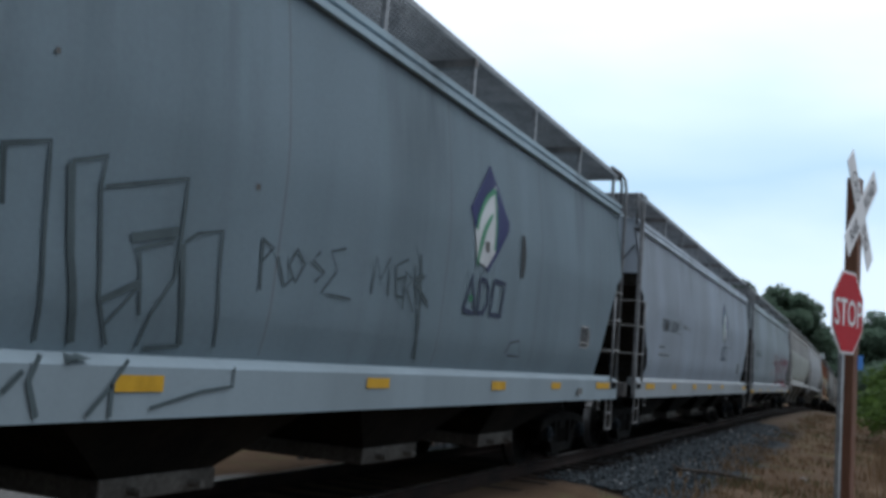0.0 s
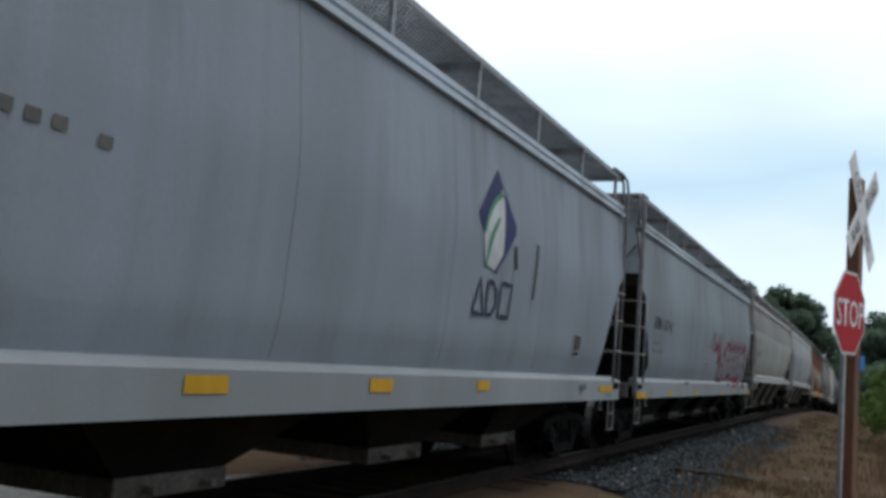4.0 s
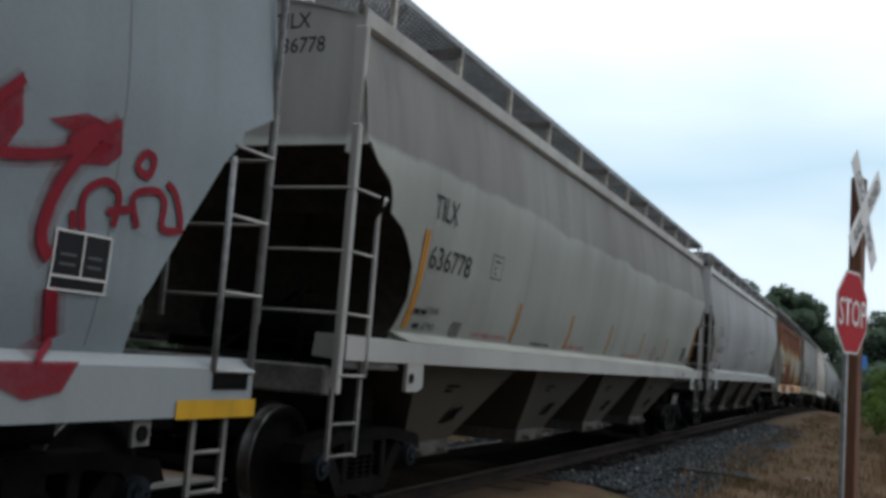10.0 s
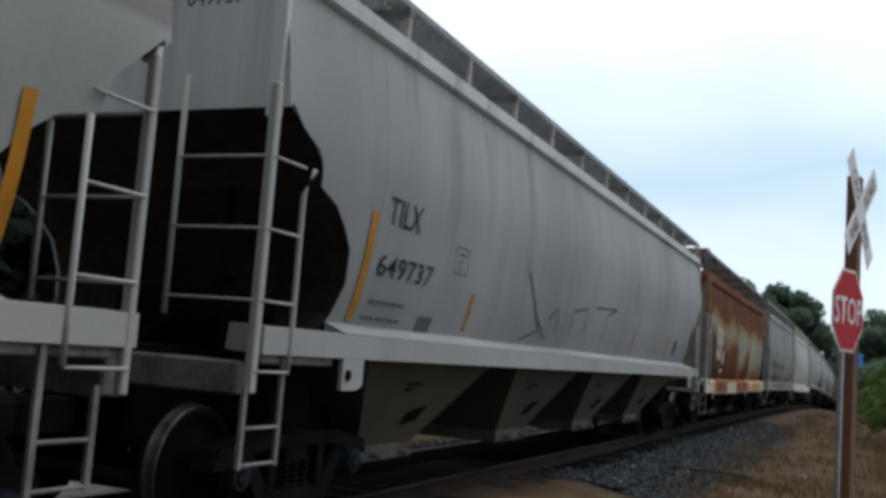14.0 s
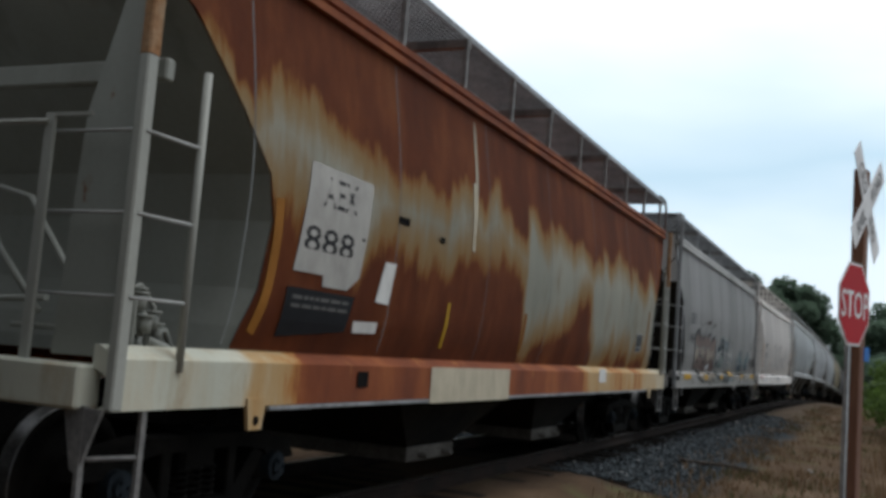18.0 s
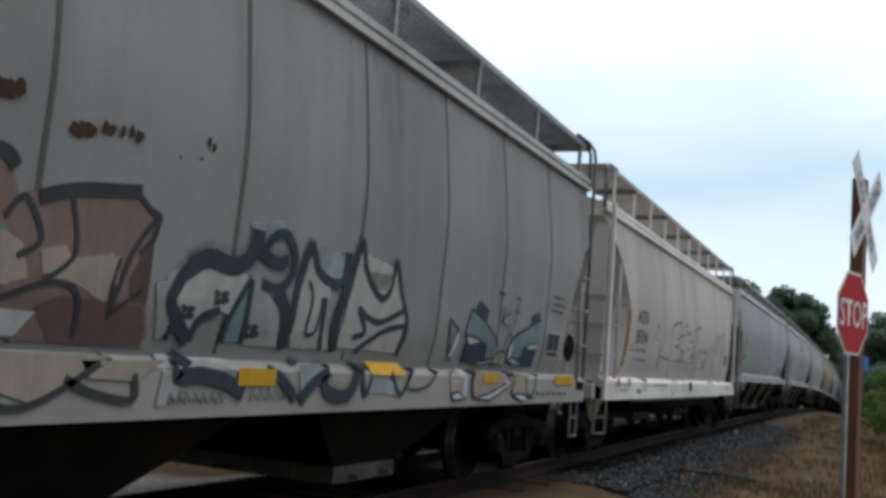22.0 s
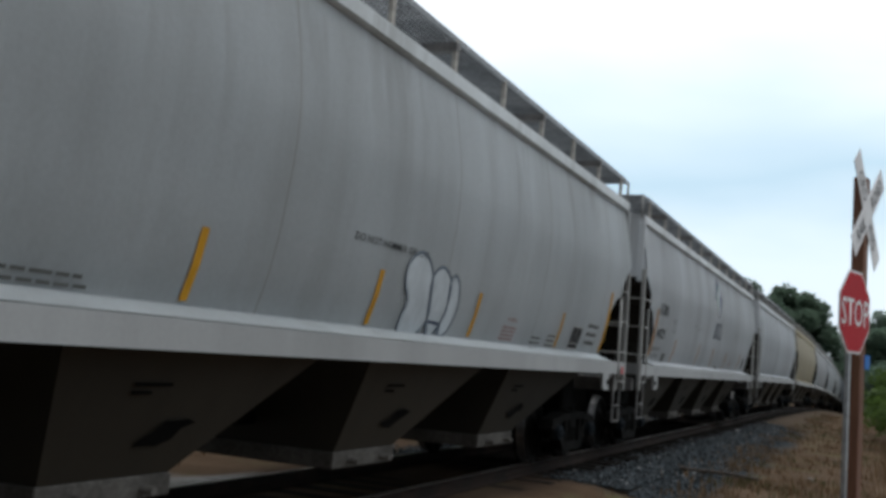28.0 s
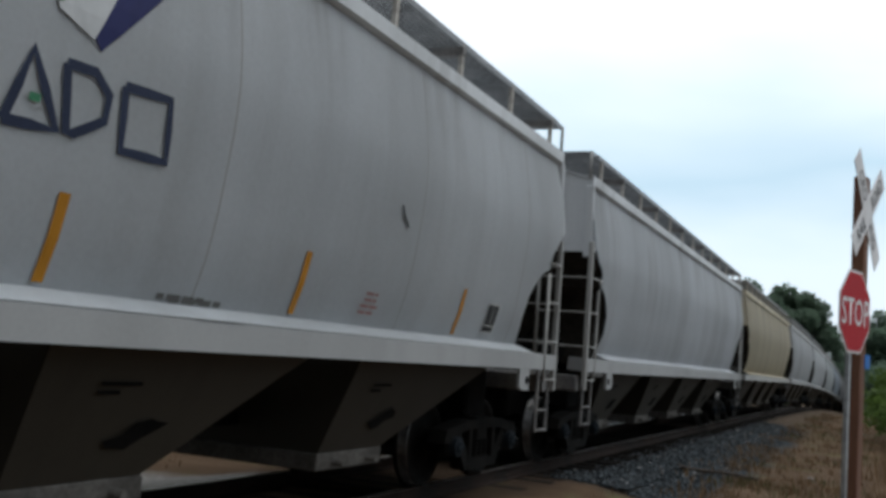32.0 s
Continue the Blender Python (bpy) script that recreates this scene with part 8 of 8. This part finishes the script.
for lobe in ([(9.35, 2.29), (9.17, 2.16), (9.2, 2.0), (9.33, 1.86), (9.3, 1.72), (9.36, 1.56), (9.62, 1.54), (9.85, 1.7), (9.76, 1.99), (9.7, 2.14), (9.54, 2.27)],
             [(9.88, 2.22), (9.72, 2.11), (9.77, 1.87), (9.9, 1.67), (10.02, 1.55), (10.16, 1.72), (10.19, 1.97), (10.1, 2.15)],
             [(10.19, 2.17), (10.14, 2.06), (10.2, 1.84), (10.16, 1.69), (10.18, 1.56), (10.38, 1.64), (10.45, 1.86), (10.38, 2.05), (10.29, 2.15)]):
    paint_patch(car_i, smooth_ring(lobe), "bubble_fill", "graffiti_fill", 0.005)
    paint_line(car_i, smooth_ring(lobe) + [smooth_ring(lobe)[0]], 0.026, "bubble_edge", off=0.008)
paint_line(car_i, [(9.92, 1.55), (9.9, 1.71), (10.17, 1.7), (10.23, 1.56)], 0.03, "navy_spray")
paint_bars(car_i, 4.95, 1.66, 0.64, 2, 0.03, "sticker_grey", 512)
paint_bars(car_i, 15.2, 1.94, 0.56, 3, 0.07, "sticker_grey", 513)
data_panel(car_i, 14.49, 1.63, 0.46, 0.30)
paint_bars(car_i, 11.83, 1.76, 0.52, 4, 0.025, "faint_red", 515)
paint_text(car_i, "WARNING", 11.93, 1.84, 0.05, "faint_red", 0.30)
paint_bars(car_i, 12.89, 1.685, 0.43, 3, 0.035, "sticker_grey", 517)
paint_bars(car_i, 13.48, 1.735, 0.39, 3, 0.035, "sticker_grey", 518)
paint_rect(car_i, 16.74, 1.33, 0.15, 0.11, "red_paint", "red_tag", 0.03)

# tenth car
paint_text(car_j, "ADMX", 1.41, 2.455, 0.22, "black_paint", 0.82)
paint_text(car_j, "64225", 1.42, 2.035, 0.18, "black_paint", 0.78)
frame_mark(car_j, 2.87, 2.21, 0.28, 0.24)
stripe(car_j, 1.23, 1.64, 2.54, 0.1, "orange_stripe")
stripe(car_j, 3.43, 1.62, 2.07)
stripe(car_j, 6.36, 1.62, 2.07)
stripe(car_j, 8.58, 1.62, 2.07)
stripe(car_j, 10.92, 1.62, 2.07)
stripe(car_j, 13.87, 1.62, 2.07)
paint_text(car_j, "LD LMT", 1.35, 1.795, 0.07, "black_paint", 0.33)
paint_text(car_j, "218800", 1.72, 1.805, 0.06, "black_paint", 0.30)
paint_text(car_j, "LT WT", 1.37, 1.655, 0.06, "black_paint", 0.35)
paint_text(car_j, "66800", 1.78, 1.67, 0.05, "black_paint", 0.26)
paint_rect(car_j, 2.46, 1.61, 0.27, 0.15, "sticker_grey", "painted_patch", 0.005)
paint_patch(car_j, [(8.58, 3.87), (9.17, 3.35), (8.62, 2.8), (8.35, 3.08), (8.07, 3.34)], "logo_blue", "logo_diamond", 0.005, "blue diamond logo")
paint_patch(car_j, [(8.74, 3.7), (8.8, 3.46), (8.69, 3.1), (8.56, 2.84), (8.32, 2.92), (8.18, 3.24), (8.4, 3.5)], "logo_leaf", "logo_leaf", 0.008)
paint_line(car_j, [(8.74, 3.69), (8.42, 3.51), (8.21, 3.26)], 0.06, "logo_green", "logo_stroke", off=0.011, curve=True)
paint_line(car_j, [(8.63, 3.39), (8.43, 3.21), (8.31, 2.96)], 0.07, "logo_green", "logo_stroke", off=0.011, curve=True, taper=True)
paint_line(car_j, [(8.11, 2.33), (8.21, 2.69), (8.43, 2.35), (8.11, 2.33)], 0.055, "logo_ink", "logo_shape")
paint_line(car_j, [(8.42, 2.68), (8.61, 2.69), (8.73, 2.6), (8.73, 2.47), (8.54, 2.36), (8.49, 2.36), (8.42, 2.68)], 0.055, "logo_ink", "logo_shape")
paint_line(car_j, [(8.83, 2.68), (9.19, 2.7), (9.24, 2.36), (8.88, 2.35), (8.83, 2.68)], 0.055, "logo_ink", "logo_shape")
paint_rect(car_j, 8.23, 2.45, 0.07, 0.04, "logo_green", "logo_shape", 0.008)
paint_rect(car_j, 5.31, 2.44, 0.04, 0.03, "sticker_grey", "painted_patch", 0.005)
paint_rect(car_j, 5.53, 2.43, 0.04, 0.03, "sticker_grey", "painted_patch", 0.005)
paint_rect(car_j, 5.93, 2.39, 0.05, 0.04, "sticker_grey", "painted_patch", 0.005)
paint_rect(car_j, 5.99, 2.38, 0.06, 0.03, "sticker_grey", "painted_patch", 0.005)
paint_rect(car_j, 6.33, 2.44, 0.05, 0.04, "sticker_grey", "painted_patch", 0.005)
paint_line(car_j, [(12.19, 2.62), (12.25, 2.54), (12.36, 2.46)], 0.03, "charcoal_spray")
paint_bars(car_j, 9.43, 1.6, 0.50, 2, 0.05, "sticker_grey", 549)
paint_bars(car_j, 11.86, 1.84, 0.30, 4, 0.03, "faint_red", 550)
data_panel(car_j, 14.57, 1.68, 0.32, 0.30)
paint_bars(car_j, 9.59, 1.59, 0.51, 2, 0.05, "sticker_grey", 552)

# later cars, seen from afar
end_text(car_b, ["ADMX", "62204"], -0.63, 3.97, 0.13)
end_text(car_c, ["ADMX", "62118"], -0.63, 3.97, 0.13)
end_text(car_d, ["TILX", "636778"], -0.63, 3.97, 0.13)
end_text(car_e, ["TILX", "649737"], -0.63, 3.97, 0.13)
end_text(car_i, ["TILX", "649951"], -0.63, 3.97, 0.13)
end_text(car_j, ["ADMX", "64225"], -0.63, 3.97, 0.13)
end_text(car_k, ["88"], -0.9, 3.80, 0.13)

# ---- crossing sign ----
def octagon(r, y, n=8):
    return [(r * math.cos(math.pi / 8 + k * math.pi / 4), r * math.sin(math.pi / 8 + k * math.pi / 4)) for k in range(n)]


def crossing_sign():
    gz = ground_z(9.9, 0.15)
    sg = empty("crossing_sign", pose(9.9, 0.165, gz, 0, 0, 0), "white railroad crossbuck on a weathered brown wooden post", "road sign")
    turn = pose(0, 0, 0, 0, 0, -14.0)     # the faces turn towards the road
    fz = -gz
    bm = bmesh.new()
    box(bm, -0.075, 0.075, -0.056, 0.056, -0.4, fz + 3.36, 0.008)
    part("post", bm, "post_wood", sg, "weathered reddish-brown wooden post").matrix_basis = turn
    bm = bmesh.new()
    tube(bm, ((0.085, -0.04, -0.3), (0.085, -0.04, fz + 3.0)), 0.011, 8)
    part("conduit", bm, "sign_white", sg, "thin white conduit").matrix_basis = turn
    # crossbuck
    for ang, y, words in ((-40, -0.075, "RAIL    ROAD"), (50, -0.064, "CROSSING")):
        bm = bmesh.new()
        box(bm, -0.60, 0.60, y - 0.003, y + 0.003, -0.114, 0.114)
        bl = part("crossbuck_blade", bm, "sign_white", sg, "white crossbuck blade with black letters")
        bl.matrix_basis = turn @ pose(-0.036, 0, fz + 3.036) @ pose(0, 0, 0, 0, ang, 0)
        for k, half in enumerate(words.split() if " " in words else ["CROS", "SING"]):
            bm = text_mesh(half, 0.13, 0.80)
            wid = max(v.co.x for v in bm.verts)
            for v in bm.verts:
                v.co = ((v.co.x - wid / 2) * min(1, 0.46 / wid) + (0.31 if k else -0.31) * (1 if " " in words else 0.78), y - 0.006, v.co.y - 0.065)
            part("lettering", bm, "sign_black", bl)
    # small blue notice
    bm = bmesh.new()
    box(bm, -0.085, 0.085, -0.062, -0.056, -0.065, 0.065, 0.002)
    part("blue_notice", bm, "sign_blue", sg, "small blue notice plate").matrix_basis = turn @ pose(0.135, 0, fz + 1.645)


crossing_sign()


def stop_sign():
    gz = ground_z(9.5, 0.2)
    fz = -gz
    sg = empty("stop_sign", pose(9.45, 0.215, gz), "red octagonal stop sign on a galvanised steel post", "road sign")
    turn = pose(0, 0, 0, 0, 0, -20)
    bm = bmesh.new()
    box(bm, -0.024, 0.024, -0.006, 0.0, -0.4, fz + 2.42)
    box(bm, -0.024, -0.019, 0.0, 0.03, -0.4, fz + 2.42)
    box(bm, 0.019, 0.024, 0.0, 0.03, -0.4, fz + 2.42)
    part("post", bm, "galvanised", sg, "galvanised steel channel post").matrix_basis = turn
    bm = bmesh.new()
    prism(bm, octagon(0.397, 0), -0.016, -0.010)
    plate = part("plate", bm, "sign_white", sg, "white-bordered octagonal plate")
    plate.matrix_basis = pose(0, 0, 0, 0, 0, -19) @ pose(0.05, 0, fz + 2.07)
    bm = bmesh.new()
    prism(bm, octagon(0.373, 0), -0.020, -0.0165)
    part("stop_face", bm, "sign_red", plate)
    bm = text_mesh("STOP", 0.24, 0.80)
    wid = max(v.co.x for v in bm.verts)
    for v in bm.verts:
        v.co = (v.co.x - wid / 2, -0.0235, v.co.y - 0.12)
    part("lettering", bm, "sign_white", plate)


stop_sign()


# ---- trees, bushes, grass, stones ----
def leaf_cloud(bm, centres, n, size, rnd, flat=1.0):
    """Small tilted leaves scattered in soft balls round the centres (x, y, z, r)."""
    tot = sum(c[3] ** 2 for c in centres)
    for cx, cy, cz, r in centres:
        for _ in range(int(n * r * r / tot)):
            d = Vector((rnd.gauss(0, 1), rnd.gauss(0, 1), rnd.gauss(0, 1))).normalized() * r * rnd.random() ** 0.35
            p = Vector((cx + d.x, cy + d.y, cz + d.z * flat))
            a = Vector((rnd.uniform(-1, 1), rnd.uniform(-1, 1), rnd.uniform(-0.6, 0.6))).normalized()
            b = a.cross(Vector((rnd.uniform(-1, 1), rnd.uniform(-1, 1), rnd.uniform(-1, 1)))).normalized()
            s = size * rnd.uniform(0.6, 1.4)
            bm.faces.new([bm.verts.new(p + q) for q in (-a * s, b * s * 0.45, a * s, -b * s * 0.45)])


def broadleaf(seed, height, spread, leaves, size, mat="leaf_dark"):
    rnd = random.Random(seed)
    t = empty("tree", pose(0, 0, 0), "dark green broadleaf tree in a distant wood", "tree", "trees along the track")
    bm = bmesh.new()
    n = 5
    prev = None
    for k in range(n + 1):
        z = height * 0.62 * k / n
        r = 0.22 * height / 14 * (1 - 0.75 * k / n)
        ring = [bm.verts.new((r * math.cos(a * math.pi / 4) + 0.1 * math.sin(k + seed), r * math.sin(a * math.pi / 4), z - 0.3)) for a in range(8)]
        if prev:
            for a in range(8):
                bm.faces.new((prev[a], prev[(a + 1) % 8], ring[(a + 1) % 8], ring[a]))
        prev = ring
    blobs = []
    for k in range(22):
        a, h = rnd.uniform(0, 6.28), rnd.uniform(0.14, 0.96)
        w = spread * math.sin(math.pi * min(0.95, max(0.12, (h - 0.15) / 0.95))) * rnd.uniform(0.35, 0.9)
        e = (w * math.cos(a), w * math.sin(a), height * h)
        blobs.append((*e, rnd.uniform(0.24, 0.40) * spread))
        tube(bm, ((0, 0, height * h * 0.55), (e[0] * 0.5, e[1] * 0.5, height * h * 0.82), e), 0.05 * height / 14, 5)
    part("trunk", bm, "bark", t)
    bm = bmesh.new()
    leaf_cloud(bm, blobs, leaves, size, rnd, 0.85)
    part("crown", bm, mat, t)
    return t


def pine(seed, height, leaves):
    rnd = random.Random(seed)
    t = empty("tree", pose(0, 0, 0), "tall dark pine tree behind the track", "tree", "trees along the track")
    bm = bmesh.new()
    tube(bm, ((0, 0, -0.3), (0.1, 0, height * 0.5), (0, 0.05, height * 0.98)), 0.14, 7)
    blobs = []
    for k in range(26):
        h = 0.45 + 0.55 * (k / 25)
        w = height * 0.16 * (1.08 - h) / 0.6 + 0.25
        a = rnd.uniform(0, 6.28)
        e = (w * math.cos(a), w * math.sin(a), height * h + 0.3)
        tube(bm, ((0, 0, height * h * 0.97), e), 0.03, 4)
        blobs.append((*e, 0.35 + 0.35 * (1.1 - h) * 2))
    part("trunk", bm, "bark", t)
    bm = bmesh.new()
    leaf_cloud(bm, blobs, leaves, 0.16, rnd, 0.7)
    part("crown", bm, "needle", t)
    return t


def plant_woods():
    rnd = random.Random(5)
    kinds = [broadleaf(11, 15.5, 5.6, 11000, 0.30), broadleaf(12, 14.2, 5.2, 11000, 0.30), broadleaf(13, 12.0, 4.8, 9000, 0.30), broadleaf(14, 16.3, 5.4, 11000, 0.30)]
    spots = []
    for i in range(64):
        x = rnd.uniform(128, 178)
        y = -22 + 50 * (i + rnd.random()) / 64
        spots.append((x, y))
    used = set()
    for i, (x, y) in enumerate(spots):
        k = rnd.choice((0, 1, 3)) if y > 3 else rnd.choice((1, 2, 2))
        m = pose(x, y, ground_z(x, y) - 0.2, 0, 0, rnd.uniform(0, 360))
        if abs(y - TRACK_Y) < 3.2:
            continue
        if k in used:
            copy_thing(kinds[k], m)
        else:
            used.add(k)
            kinds[k].matrix_basis = m
    for i in range(36):
        x, y = 4 + 4.0 * i + rnd.uniform(-1.5, 1.5), 19 + rnd.uniform(-1.5, 1.5)
        copy_thing(kinds[2], pose(x, y, ground_z(x, y) - 1.0 - rnd.random(), 0, 0, rnd.uniform(0, 360)))
    # wood past the end of the line
    for i in range(16):
        x, y = rnd.uniform(352, 372), -6 + 2.4 * i
        copy_thing(kinds[(0, 1, 3)[i % 3]], pose(x, y, ground_z(x, y) - 0.3, 0, 0, rnd.uniform(0, 360)))
    for i in range(12):
        x, y = 62 + 9.5 * i + rnd.uniform(-2, 2), rnd.uniform(-2.6, -0.6) + 0.012 * (62 + 9.5 * i)
        copy_thing(kinds[2], pose(x + 30, y - 2.0, ground_z(x + 30, y - 2.0) - 5.5, 0, 0, rnd.uniform(0, 360)))
    pines = [pine(21, 20.6, 3000), pine(22, 19.6, 3000)]
    for i in range(30):
        x, y = 6 + 5.0 * i + rnd.uniform(-1.5, 1.5), 23 + rnd.uniform(-1.5, 2.5)
        m = pose(x, y, ground_z(x, y) + rnd.uniform(-2.3, -1.1) - (2.4 if x > 64 else 0.0), 0, 0, rnd.uniform(0, 360))
        if i < 2:
            pines[i].matrix_basis = m
        else:
            copy_thing(pines[i % 2], m)


plant_woods()


def bush(seed, r, h, leaves, size, mat, label):
    rnd = random.Random(seed)
    t = empty("bush", pose(0, 0, 0), label, "bush", "bushes beside the track")
    bm = bmesh.new()
    blobs = []
    for k in range(9):
        a, d = rnd.uniform(0, 6.28), rnd.uniform(0, 0.8) * r
        e = (d * math.cos(a), d * math.sin(a), h * rnd.uniform(0.35, 0.85))
        tube(bm, ((0, 0, -0.1), (e[0] * 0.4, e[1] * 0.4, e[2] * 0.6), e), 0.02, 4)
        blobs.append((*e, r * rnd.uniform(0.3, 0.5)))
    part("stems", bm, "bark", t)
    bm = bmesh.new()
    leaf_cloud(bm, blobs, leaves, size, rnd)
    part("foliage", bm, mat, t)
    return t


def plant_bushes():
    rnd = random.Random(8)
    a = bush(31, 1.7, 3.2, 2600, 0.11, "leaf_bright", "bright green leafy bush beside the track")
    b = bush(32, 1.4, 2.4, 2200, 0.10, "leaf_bright", "yellow-green shrub beside the track")
    a.matrix_basis = pose(42, -1.15, ground_z(42, -1.15))
    b.matrix_basis = pose(33, -1.35, ground_z(33, -1.35))
    for i in range(14):
        x = rnd.uniform(36, 75)
        y = -0.9 - 0.008 * x - rnd.uniform(0, 2.5)
        copy_thing(rnd.choice((a, b)), pose(x, y, ground_z(x, y), 0, 0, rnd.uniform(0, 360)))


plant_bushes()


def blades(name, label, mat, spots, size, rnd):
    bm = bmesh.new()
    for x, y, n, s in spots:
        for _ in range(n):
            px, py = x + rnd.gauss(0, s), y + rnd.gauss(0, s)
            a, hgt = rnd.uniform(0, 6.28), size * rnd.uniform(0.4, 1.3)
            lean, w = rnd.uniform(0.1, 0.6) * hgt, 0.006 + 0.01 * rnd.random()
            z = ground_z(px, py)
            ca, sa = math.cos(a), math.sin(a)
            v = [bm.verts.new(q) for q in ((px - sa * w, py + ca * w, z), (px + sa * w, py - ca * w, z), (px + ca * lean * 0.4 + sa * w * 0.7, py + sa * lean * 0.4 - ca * w * 0.7, z + hgt * 0.6),
                                           (px + ca * lean * 0.4 - sa * w * 0.7, py + sa * lean * 0.4 + ca * w * 0.7, z + hgt * 0.6), (px + ca * lean, py + sa * lean, z + hgt))]
            bm.faces.new(v[:4])
            bm.faces.new((v[3], v[2], v[4]))
    return tagged(link(name, bm, mat), label, "grass", "", "stuff")


def grow_grass():
    rnd = random.Random(3)
    dry, green = [], []
    for _ in range(900):
        x = 9 + 60 * rnd.random() ** 1.6
        y = rnd.uniform(-5.0, 2.0 + 0.01 * x) if rnd.random() < 0.85 else rnd.uniform(2.0, 2.8)
        (green if rnd.random() < 0.16 else dry).append((x, y, 20, 0.20))
    for _ in range(330):
        dry.append((rnd.uniform(4, 80), rnd.uniform(9.0, 16), 22, 0.25))
    blades("dry_grass", "dry straw-coloured grass on the verge", "dry_grass", dry, 0.13, rnd)
    blades("green_grass", "patches of green weeds in dry grass", "green_grass", green, 0.14, rnd)
    tall = [(x, rnd.uniform(-0.10 * x, -0.012 * x), 30, 0.22) for x in [rnd.uniform(10.8, 32) for _ in range(90)]]
    blades("tall_weeds", "tall brown dead weeds beside the sign", "dry_grass", tall, 0.55, rnd)


grow_grass()


def scatter_stones():
    rnd = random.Random(4)
    verts, faces = [], []
    base = [(-1, -1, -0.7), (1, -0.8, -0.7), (0.9, 1, -0.7), (-0.8, 0.9, -0.7), (-0.7, -0.6, 0.6), (0.5, -0.7, 0.8), (0.8, 0.5, 0.5), (-0.5, 0.7, 0.9)]
    quads = ((0, 3, 2, 1), (4, 5, 6, 7), (0, 1, 5, 4), (1, 2, 6, 5), (2, 3, 7, 6), (3, 0, 4, 7))
    for _ in range(9000):
        x = 13.6 + 26 * rnd.random() ** 1.5
        y = TRACK_Y - rnd.triangular(0.9, 3.0, 2.2) + 0.3 * noise.noise(Vector((x * 0.5, 0, 3)))
        if rnd.random() < 0.12:
            y = TRACK_Y + rnd.uniform(1.0, 3.0)
        s = rnd.uniform(0.012, 0.030)
        rot = Euler((rnd.uniform(0, 6), rnd.uniform(0, 6), rnd.uniform(0, 6))).to_matrix()
        o = Vector((x, y, ground_z(x, y) + s * 0.4))
        k = len(verts)
        verts += [o + rot @ Vector((a * s * rnd.uniform(0.7, 1.3), b * s, c * s)) for a, b, c in base]
        faces += [tuple(k + i for i in q) for q in quads]
    me = bpy.data.meshes.new("ballast")
    me.from_pydata(verts, [], faces)
    me.materials.append(MATS["stone"])
    me.materials.append(MATS["pale_chip"])
    for k in range(0, len(faces) // 6, 55):
        for p in me.polygons[6 * k:6 * k + 6]:
            p.material_index = 1
    tagged(new("ballast", me), "loose blue-grey crushed stone beside the ties", "gravel", "", "stuff")


scatter_stones()


def fallen_branch():
    t = empty("fallen_branch", pose(17.6, 2.75, ground_z(17.6, 2.75) + 0.05), "dark fallen branch lying on the gravel", "branch")
    bm = bmesh.new()
    tube(bm, ((0, 0.30, 0.06), (0.1, 0.0, 0.05), (0.25, -0.5, 0.04), (0.1, -1.0, 0.01)), 0.03, 6)
    part("stem", bm, "bark", t)
    bm = bmesh.new()
    tube(bm, ((0.05, 0.15, 0.06), (-0.15, 0.3, 0.14)), 0.015, 5)
    part("twig", bm, "bark", t)
    bm = bmesh.new()
    tube(bm, ((0.2, -0.3, 0.05), (0.45, -0.45, 0.12)), 0.014, 5)
    part("twig", bm, "bark", t)


fallen_branch()


def pale_stone():
    x, y = 19.87, 1.05
    bm = bmesh.new()
    bmesh.ops.create_icosphere(bm, subdivisions=2, radius=1.0)
    for v in bm.verts:
        k = 1 + 0.25 * noise.noise(v.co * 1.7)
        v.co = Vector((v.co.x * 0.22 * k, v.co.y * 0.055 * k, v.co.z * 0.05 * k))
    ob = link("stone", bm, "chip_stone")
    ob.matrix_basis = pose(x, y, ground_z(x, y) + 0.02, 0, 0, 12)
    tagged(ob, "pale flat stone lying in dry grass", "stone")


pale_stone()


# ---- what moves: every car along the track, every wheelset on its truck ----
def motions():
    for c in CARS:
        mid = c["front"] + c["length"] / 2
        walk(c, [(t, pose(mid - s, TRACK_Y, rail_z(mid - s), 0, -math.degrees(math.atan(rail_slope(mid - s))), 0)) for t, s in enumerate(TRAVEL)])
    for w in WHEELS:
        x = w.location.x
        rows = []
        for k in range(257):
            t = k * 0.125
            s = float(np.interp(t, range(33), TRAVEL))
            rows.append((t, pose(x, 0, 0.457, 0, -math.degrees(s / 0.457) % 360, 0)))
        walk(w, rows)


motions()
